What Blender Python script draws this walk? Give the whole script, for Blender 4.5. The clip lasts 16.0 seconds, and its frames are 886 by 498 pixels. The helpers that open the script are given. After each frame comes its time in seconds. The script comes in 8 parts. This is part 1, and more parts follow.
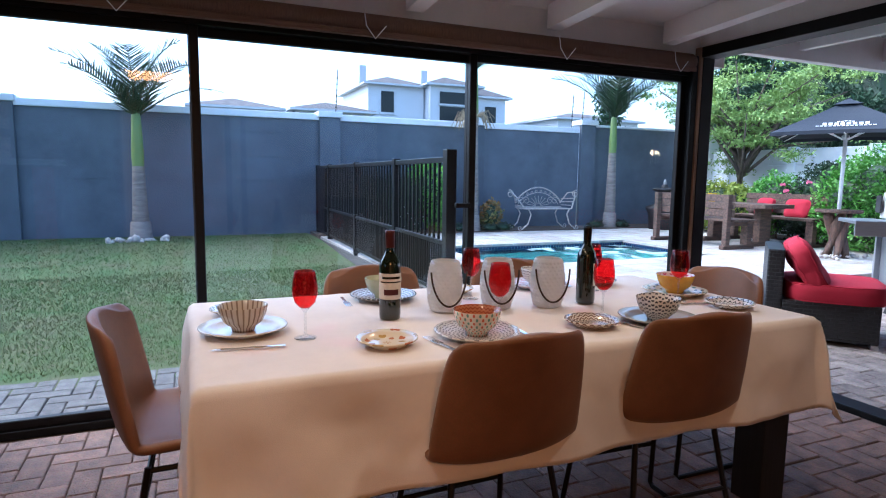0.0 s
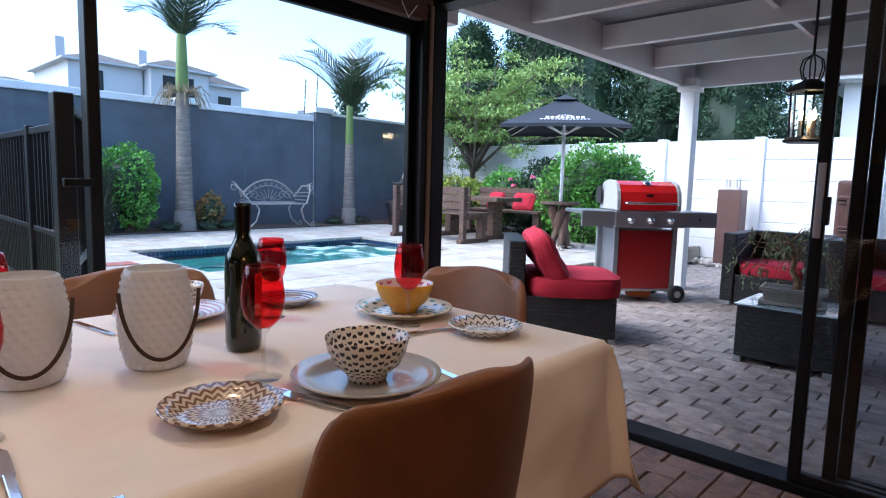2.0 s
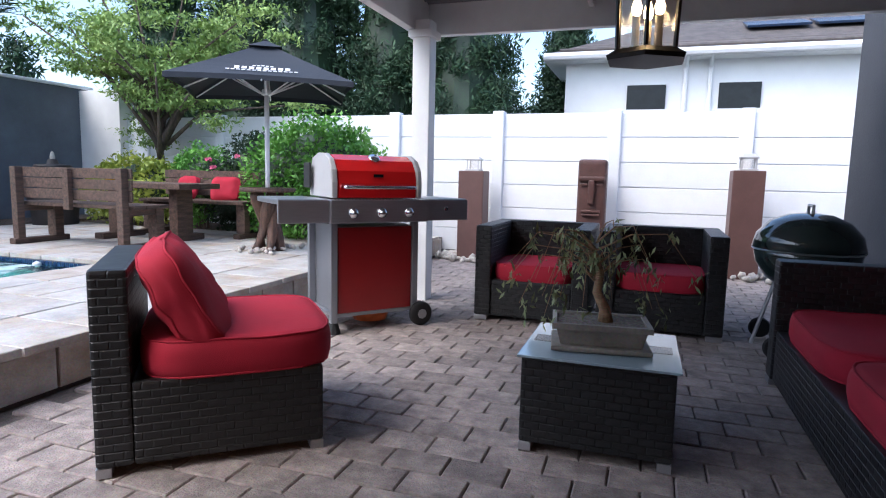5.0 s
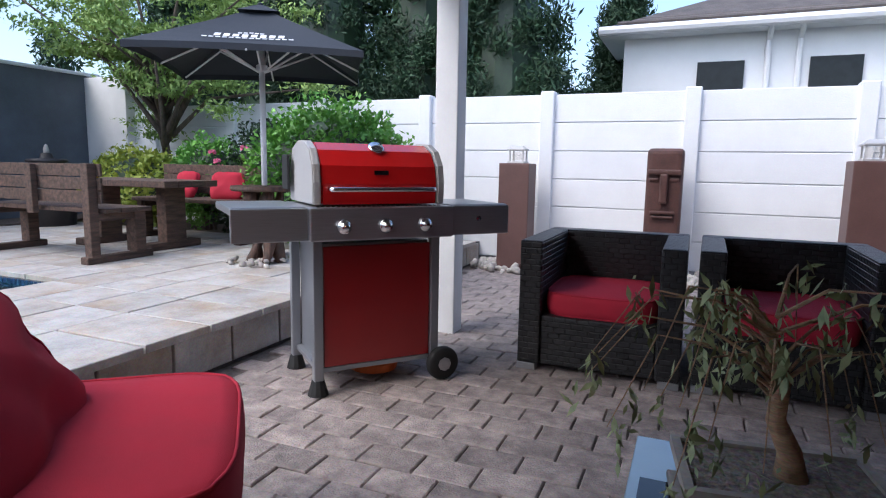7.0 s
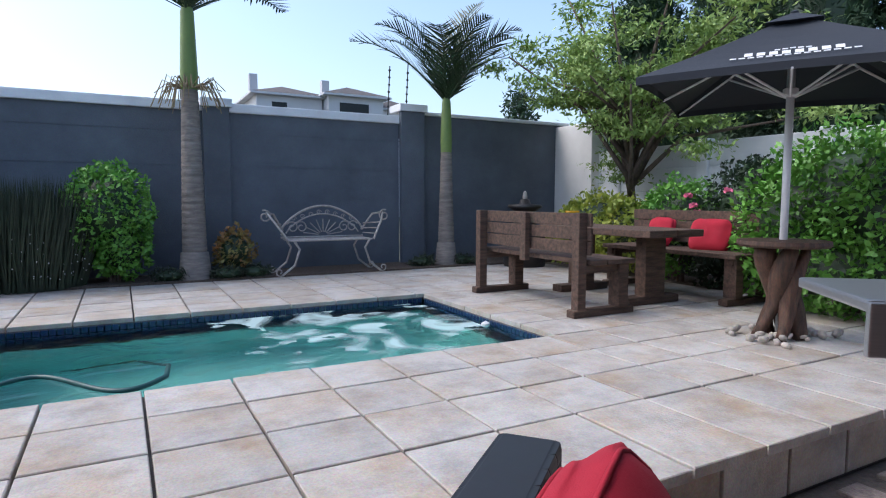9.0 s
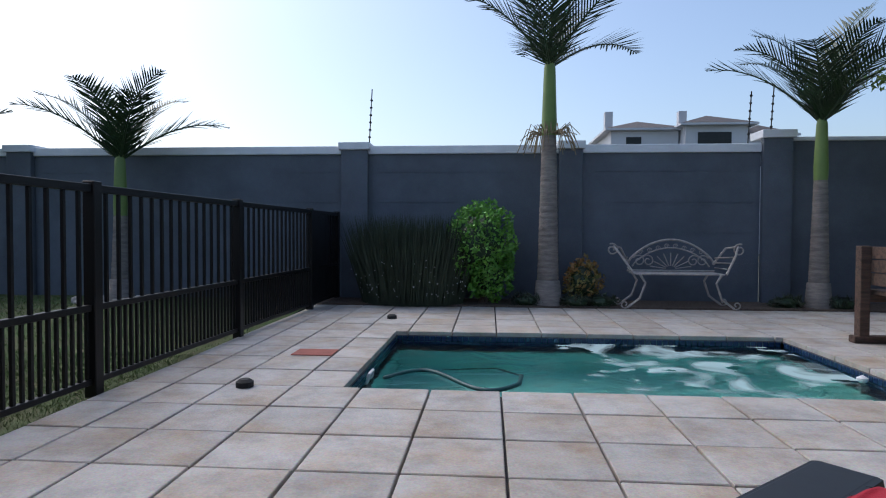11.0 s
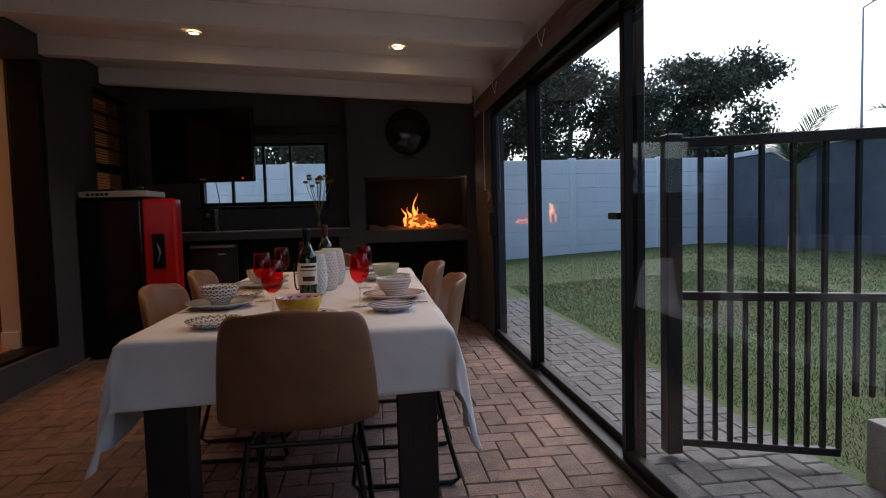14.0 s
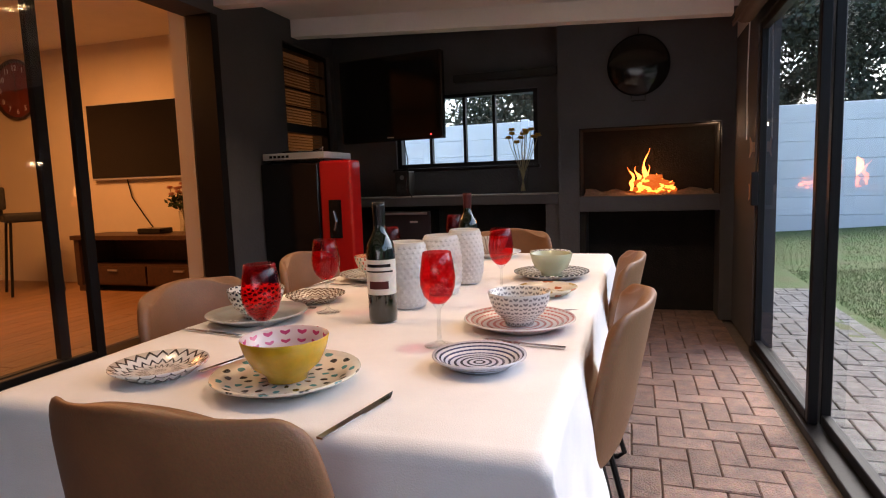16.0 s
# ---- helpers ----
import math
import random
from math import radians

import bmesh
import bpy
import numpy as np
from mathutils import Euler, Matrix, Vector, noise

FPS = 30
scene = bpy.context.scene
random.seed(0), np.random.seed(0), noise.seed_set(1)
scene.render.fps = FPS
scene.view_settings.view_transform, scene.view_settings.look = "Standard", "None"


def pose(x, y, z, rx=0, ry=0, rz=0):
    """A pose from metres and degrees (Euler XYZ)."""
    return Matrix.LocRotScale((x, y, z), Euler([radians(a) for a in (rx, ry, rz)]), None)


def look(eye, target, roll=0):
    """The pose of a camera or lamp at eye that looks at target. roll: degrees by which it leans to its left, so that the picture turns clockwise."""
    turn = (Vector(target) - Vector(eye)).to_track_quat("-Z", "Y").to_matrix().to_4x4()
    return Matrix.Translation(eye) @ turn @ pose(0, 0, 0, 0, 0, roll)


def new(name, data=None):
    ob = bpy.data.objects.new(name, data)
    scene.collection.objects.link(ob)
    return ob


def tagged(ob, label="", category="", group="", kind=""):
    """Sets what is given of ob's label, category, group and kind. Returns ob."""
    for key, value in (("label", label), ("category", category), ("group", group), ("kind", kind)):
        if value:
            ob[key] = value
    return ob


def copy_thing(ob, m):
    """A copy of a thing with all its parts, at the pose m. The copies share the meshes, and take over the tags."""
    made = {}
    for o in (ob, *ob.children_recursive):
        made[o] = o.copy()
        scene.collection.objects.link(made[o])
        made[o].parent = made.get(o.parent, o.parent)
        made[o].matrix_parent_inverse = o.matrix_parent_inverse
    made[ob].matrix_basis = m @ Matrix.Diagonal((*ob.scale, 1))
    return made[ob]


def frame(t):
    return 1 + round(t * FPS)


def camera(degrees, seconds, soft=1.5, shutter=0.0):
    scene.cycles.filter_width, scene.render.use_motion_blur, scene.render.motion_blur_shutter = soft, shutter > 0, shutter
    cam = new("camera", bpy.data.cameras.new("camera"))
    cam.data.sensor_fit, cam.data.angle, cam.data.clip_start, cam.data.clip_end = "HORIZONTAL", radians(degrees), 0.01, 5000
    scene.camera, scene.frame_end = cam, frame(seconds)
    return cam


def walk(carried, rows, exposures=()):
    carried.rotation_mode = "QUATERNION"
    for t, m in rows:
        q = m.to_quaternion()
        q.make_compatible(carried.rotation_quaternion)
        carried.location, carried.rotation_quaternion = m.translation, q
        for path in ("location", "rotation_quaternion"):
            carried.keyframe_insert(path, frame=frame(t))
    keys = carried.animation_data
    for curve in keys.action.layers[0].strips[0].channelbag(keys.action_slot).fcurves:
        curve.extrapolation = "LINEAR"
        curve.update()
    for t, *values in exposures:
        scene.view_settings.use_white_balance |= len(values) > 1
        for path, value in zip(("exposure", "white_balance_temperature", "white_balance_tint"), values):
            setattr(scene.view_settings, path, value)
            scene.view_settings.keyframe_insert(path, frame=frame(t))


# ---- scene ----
PATH = [
    (0, (0.019, 0.238, 1.243), (0.804, 2.062, 1.004), 0.8),
    (0.5, (0.134, 0.46, 1.223), (1.055, 2.219, 0.98), 0.8),
    (1, (0.242, 0.688, 1.145), (1.291, 2.372, 0.895), 0.8),
    (1.5, (0.516, 0.905, 1.095), (1.76, 2.454, 0.869), 1.0),
    (2, (0.852, 1.022, 1.114), (2.309, 2.374, 0.891), 1.6),
    (2.5, (1.172, 1.152, 1.097), (2.766, 2.34, 0.879), 1.3),
    (3, (1.517, 1.267, 1.097), (3.228, 2.281, 0.883), 1.2),
    (3.5, (1.868, 1.364, 1.107), (3.655, 2.234, 0.886), 1.2),
    (4, (2.186, 1.511, 1.065), (4.005, 2.311, 0.836), 1.2),
    (4.5, (2.493, 1.696, 1.06), (4.35, 2.401, 0.829), 1.6),
    (4.7, (2.605, 1.743, 1.05), (4.481, 2.399, 0.823), 1.5),
    (6.8, (3.869, 2.103, 1.073), (5.756, 2.705, 0.8), 1.0),
    (7, (3.943, 2.138, 1.074), (5.769, 2.905, 0.8), 1.0),
    (7.5, (4.03, 2.305, 1.111), (5.608, 3.501, 0.828), 0.9),
    (8, (4.087, 2.613, 1.147), (5.464, 4.036, 0.867), 1.0),
    (8.5, (4.133, 2.898, 1.121), (5.344, 4.477, 0.919), 0.9),
    (9, (4.16, 3.076, 1.148), (5.107, 4.83, 0.983), 0.1),
    (9.5, (4.184, 3.198, 1.165), (4.753, 5.111, 1.042), -0.3),
    (9.7, (4.188, 3.221, 1.168), (4.593, 5.177, 1.07), -0.4),
    (12, (4.124, 2.45, 1.126), (3.35, 4.294, 1.132), 0.2),
    (12.5, (4.178, 2.428, 1.134), (2.861, 3.933, 1.097), -0.8),
    (13, (4.18, 2.423, 1.124), (2.474, 3.465, 1.058), -1.4),
    (13.5, (4.126, 2.437, 1.125), (2.216, 3.026, 1.041), -1.6),
    (14, (4.039, 2.461, 1.107), (2.056, 2.69, 0.987), -1.5),
    (14.5, (3.794, 2.504, 1.115), (1.803, 2.457, 0.936), -1.4),
    (15, (3.506, 2.601, 1.115), (1.532, 2.362, 0.898), -1.8),
    (15.5, (3.196, 2.753, 1.123), (1.258, 2.313, 0.901), -2.0),
    (16, (2.891, 2.806, 1.106), (1.0, 2.195, 0.881), -1.9),
]
cam = camera(73.2, 16.0, 1.1)
walk(cam, [(t, look(eye, target, roll)) for t, eye, target, roll in PATH], [(0.0, 2.2, 5100, 6), (1.5, 2.1, 5200, 6), (2.5, 1.8, 5450, 7), (4.0, 1.7, 5750, 9), (7.0, 1.25, 5850, 10), (8.0, 1.2, 6100, 11), (9.7, 0.75, 6100, 10), (12.0, 0.3, 6100, 10), (13.5, 0.8, 6100, 9), (15.0, 1.9, 6500, 10), (16.0, 2.4, 6600, 10)])

# ---- world and light ----
world = bpy.data.worlds.new("sky")
scene.world = world
world.use_nodes = True
wn = world.node_tree
sky = wn.nodes.new("ShaderNodeTexSky")
sky.sky_type = "NISHITA"
sky.sun_disc = False
sky.sun_elevation, sky.sun_rotation = radians(50), radians(-60)
sky.air_density, sky.dust_density, sky.ozone_density = 1.0, 3.0, 1.0
wn.nodes["Background"].inputs[1].default_value = 0.15
wn.links.new(sky.outputs[0], wn.nodes["Background"].inputs[0])


def lamp(name, kind, m, power, color, size=0.1, **more):
    data = bpy.data.lights.new(name, kind)
    data.energy, data.color = power, color
    if kind == "AREA":
        data.size = size
    elif kind == "SUN":
        data.angle = size
    else:
        data.shadow_soft_size = size
    ob = new(name, data)
    ob.matrix_world = m
    if kind == "SPOT":
        data.spot_size, data.spot_blend = radians(more["cone"]), 0.6
    return ob


lamp("sun", "SUN", look((-6, 8, 14), (0, 0, 0)), 0.5, (1.0, 0.97, 0.94), radians(40))
WARM = (1.0, 0.66, 0.40)
for x, y in ((-0.31, 1.28), (-0.36, 2.68), (1.6, 1.2), (1.5, 2.75)):
    lamp("downlight_bulb", "SPOT", look((x, y, 2.28), (x, y, 0)), 7.5, WARM, 0.04, cone=120)
lamp("lounge_lamp", "AREA", look((-0.2, -1.7, 2.45), (-0.2, -1.7, 0)), 12.5, (1.0, 0.38, 0.11), 0.8)
lamp("fire_light", "POINT", pose(-2.05, 2.9, 1.12), 0.5, (1.0, 0.4, 0.12), 0.08)
lamp("hearth_bulb", "POINT", pose(-1.98, 3.36, 1.44), 0.2, WARM, 0.02)


# ---- materials ----
def mat(name, color, rough=0.6, metal=0.0, vary=0.15, scale=6.0, bump=0.1, grain=80.0, piece=0.0, spec=0.5, second=None,
        emit=None, coat=0.0, stretch=(1, 1, 1), patchy=0.5, stain=0.0, stain_scale=2.5):
    m = bpy.data.materials.new(name)
    m.use_nodes = True
    t = m.node_tree
    b = t.nodes["Principled BSDF"]
    link = t.links.new
    b.inputs["Roughness"].default_value = rough
    b.inputs["Metallic"].default_value = metal
    b.inputs["Specular IOR Level"].default_value = spec
    b.inputs["Coat Weight"].default_value = coat
    co = t.nodes.new("ShaderNodeTexCoord")
    mp = t.nodes.new("ShaderNodeMapping")
    mp.inputs["Scale"].default_value = stretch
    link(co.outputs["Object"], mp.inputs["Vector"])
    n1 = t.nodes.new("ShaderNodeTexNoise")
    n1.inputs["Scale"].default_value, n1.inputs["Detail"].default_value, n1.inputs["Roughness"].default_value = scale, 6, 0.65
    n2 = t.nodes.new("ShaderNodeTexNoise")
    n2.inputs["Scale"].default_value, n2.inputs["Detail"].default_value = grain, 4
    where = mp.outputs[0]
    if piece:
        info = t.nodes.new("ShaderNodeObjectInfo")
        shift = t.nodes.new("ShaderNodeVectorMath")
        shift.operation = "MULTIPLY_ADD"
        link(info.outputs["Random"], shift.inputs[0])
        shift.inputs[1].default_value = (37, 53, 71)
        link(mp.outputs[0], shift.inputs[2])
        where = shift.outputs[0]
    link(where, n1.inputs["Vector"])
    link(where, n2.inputs["Vector"])
    ramp = t.nodes.new("ShaderNodeValToRGB")
    c = Vector(color)
    other = Vector(second) if second else c * (1 - vary)
    ramp.color_ramp.elements[0].position, ramp.color_ramp.elements[1].position = patchy - 0.15, patchy + 0.15
    ramp.color_ramp.elements[0].color = (*other, 1)
    ramp.color_ramp.elements[1].color = (*(c * (1 + vary * 0.3)), 1)
    link(n1.outputs["Fac"], ramp.inputs[0])
    fine = t.nodes.new("ShaderNodeMix")
    fine.data_type, fine.blend_type = "RGBA", "MULTIPLY"
    fine.inputs["Factor"].default_value = min(1.0, vary * 1.6)
    link(ramp.outputs[0], fine.inputs["A"])
    link(n2.outputs["Color"], fine.inputs["B"])
    hue = t.nodes.new("ShaderNodeHueSaturation")
    link(fine.outputs["Result"], hue.inputs["Color"])
    if stain:
        n3 = t.nodes.new("ShaderNodeTexNoise")
        n3.inputs["Scale"].default_value, n3.inputs["Detail"].default_value, n3.inputs["Roughness"].default_value = stain_scale, 9, 0.75
        link(where, n3.inputs["Vector"])
        edge = t.nodes.new("ShaderNodeValToRGB")
        edge.color_ramp.elements[0].position, edge.color_ramp.elements[1].position = 0.34, 0.56
        edge.color_ramp.elements[0].color, edge.color_ramp.elements[1].color = (1 - stain, 1 - stain, 1 - stain * 0.95, 1), (1, 1, 1, 1)
        link(n3.outputs["Fac"], edge.inputs[0])
        dirt = t.nodes.new("ShaderNodeMix")
        dirt.data_type, dirt.blend_type = "RGBA", "MULTIPLY"
        dirt.inputs["Factor"].default_value = 1.0
        link(fine.outputs["Result"], dirt.inputs["A"])
        link(edge.outputs[0], dirt.inputs["B"])
        link(dirt.outputs["Result"], hue.inputs["Color"])
    bright = t.nodes.new("ShaderNodeMath")
    bright.operation = "MULTIPLY_ADD"
    bright.inputs[1].default_value, bright.inputs[2].default_value = piece, 1 + vary * 0.5 - piece / 2
    if piece:
        link(info.outputs["Random"], bright.inputs[0])
    else:
        geo = t.nodes.new("ShaderNodeNewGeometry")
        bright.inputs[1].default_value = vary * 0.8
        bright.inputs[2].default_value = 1 + vary * 0.1
        link(geo.outputs["Random Per Island"], bright.inputs[0])
    link(bright.outputs[0], hue.inputs["Value"])
    link(hue.outputs[0], b.inputs["Base Color"])
    rr = t.nodes.new("ShaderNodeMapRange")
    rr.inputs["To Min"].default_value, rr.inputs["To Max"].default_value = max(0.02, rough - 0.08), min(1, rough + 0.08)
    link(n1.outputs["Fac"], rr.inputs["Value"])
    link(rr.outputs[0], b.inputs["Roughness"])
    if bump:
        bp = t.nodes.new("ShaderNodeBump")
        bp.inputs["Strength"].default_value, bp.inputs["Distance"].default_value = bump, 0.01
        link(n2.outputs["Fac"], bp.inputs["Height"])
        link(bp.outputs[0], b.inputs["Normal"])
    if emit:
        b.inputs["Emission Color"].default_value = (*emit[0], 1)
        b.inputs["Emission Strength"].default_value = emit[1]
    return m


def glass_pane(name, tint=(1, 1, 1), gloss=1.0):
    m = bpy.data.materials.new(name)
    m.use_nodes = True
    t = m.node_tree
    t.nodes.remove(t.nodes["Principled BSDF"])
    clear, shine = t.nodes.new("ShaderNodeBsdfTransparent"), t.nodes.new("ShaderNodeBsdfGlossy")
    clear.inputs[0].default_value = (*tint, 1)
    shine.inputs["Roughness"].default_value = 0.02
    facing = t.nodes.new("ShaderNodeLayerWeight")
    steep, k = t.nodes.new("ShaderNodeMath"), t.nodes.new("ShaderNodeMath")
    steep.operation, k.operation = "POWER", "MULTIPLY_ADD"
    steep.inputs[1].default_value = 5.0
    k.inputs[1].default_value, k.inputs[2].default_value = 0.9 * gloss, 0.06 * gloss
    mix = t.nodes.new("ShaderNodeMixShader")
    t.links.new(facing.outputs["Facing"], steep.inputs[0])
    t.links.new(steep.outputs[0], k.inputs[0])
    t.links.new(k.outputs[0], mix.inputs[0])
    t.links.new(clear.outputs[0], mix.inputs[1])
    t.links.new(shine.outputs[0], mix.inputs[2])
    t.links.new(mix.outputs[0], t.nodes["Material Output"].inputs[0])
    return m


def solid_glass(name, color, rough=0.0, ior=1.45):
    m = bpy.data.materials.new(name)
    m.use_nodes = True
    b = m.node_tree.nodes["Principled BSDF"]
    b.inputs["Base Color"].default_value = (*color, 1)
    b.inputs["Roughness"].default_value = rough
    b.inputs["Transmission Weight"].default_value = 1
    b.inputs["IOR"].default_value = ior
    return m


def glow(name, color, strength):
    m = bpy.data.materials.new(name)
    m.use_nodes = True
    b = m.node_tree.nodes["Principled BSDF"]
    b.inputs["Base Color"].default_value = (*color, 1)
    b.inputs["Emission Color"].default_value = (*color, 1)
    b.inputs["Emission Strength"].default_value = strength
    return m


def ringed(name, base, ink, band, petals, zig=0.0, dots=0.0, level=0.25, ink2=None, rough=0.22):
    """Glazed crockery: printed bands round the middle, band metres apart, waved or broken into petals."""
    m = mat(name, base, rough, vary=0.05, bump=0.0, coat=0.4)
    t = m.node_tree
    link = t.links.new

    def calc(op, a, b=0.0, c=0.0):
        n = t.nodes.new("ShaderNodeMath")
        n.operation = op
        for i, v in enumerate((a, b, c)):
            if isinstance(v, (int, float)):
                n.inputs[i].default_value = v
            else:
                link(v, n.inputs[i])
        return n.outputs[0]
    co, sep = t.nodes.new("ShaderNodeTexCoord"), t.nodes.new("ShaderNodeSeparateXYZ")
    link(co.outputs["Object"], sep.inputs[0])
    x, y, z = sep.outputs
    reach = calc("ADD", calc("SQRT", calc("ADD", calc("MULTIPLY", x, x), calc("MULTIPLY", y, y))), calc("MULTIPLY", z, 0.8))
    turn = calc("MULTIPLY", calc("ARCTAN2", y, x), float(petals))
    wave = calc("MULTIPLY", calc("ARCSINE", calc("SINE", turn)), zig)
    ring = calc("SINE", calc("MULTIPLY_ADD", reach, 2 * math.pi / band, wave)) if band else 1.0
    broken = calc("MULTIPLY_ADD", calc("SINE", turn), dots, 1.0 - dots)
    print_at = calc("SUBTRACT", calc("MULTIPLY", ring, broken), level)
    edge = t.nodes.new("ShaderNodeMapRange")
    edge.inputs["From Min"].default_value, edge.inputs["From Max"].default_value = -0.06, 0.06
    link(print_at, edge.inputs["Value"])
    pick = t.nodes.new("ShaderNodeMix")
    pick.data_type = "RGBA"
    pick.inputs["A"].default_value, pick.inputs["B"].default_value = (*ink, 1), (*(ink2 or ink), 1)
    link(calc("GREATER_THAN", calc("SINE", calc("MULTIPLY", turn, 0.5)), 0.0), pick.inputs["Factor"])
    both = t.nodes.new("ShaderNodeMix")
    both.data_type = "RGBA"
    both.inputs["A"].default_value = (*base, 1)
    link(edge.outputs[0], both.inputs["Factor"])
    link(pick.outputs["Result"], both.inputs["B"])
    link(both.outputs["Result"], t.nodes["Principled BSDF"].inputs["Base Color"])
    return m


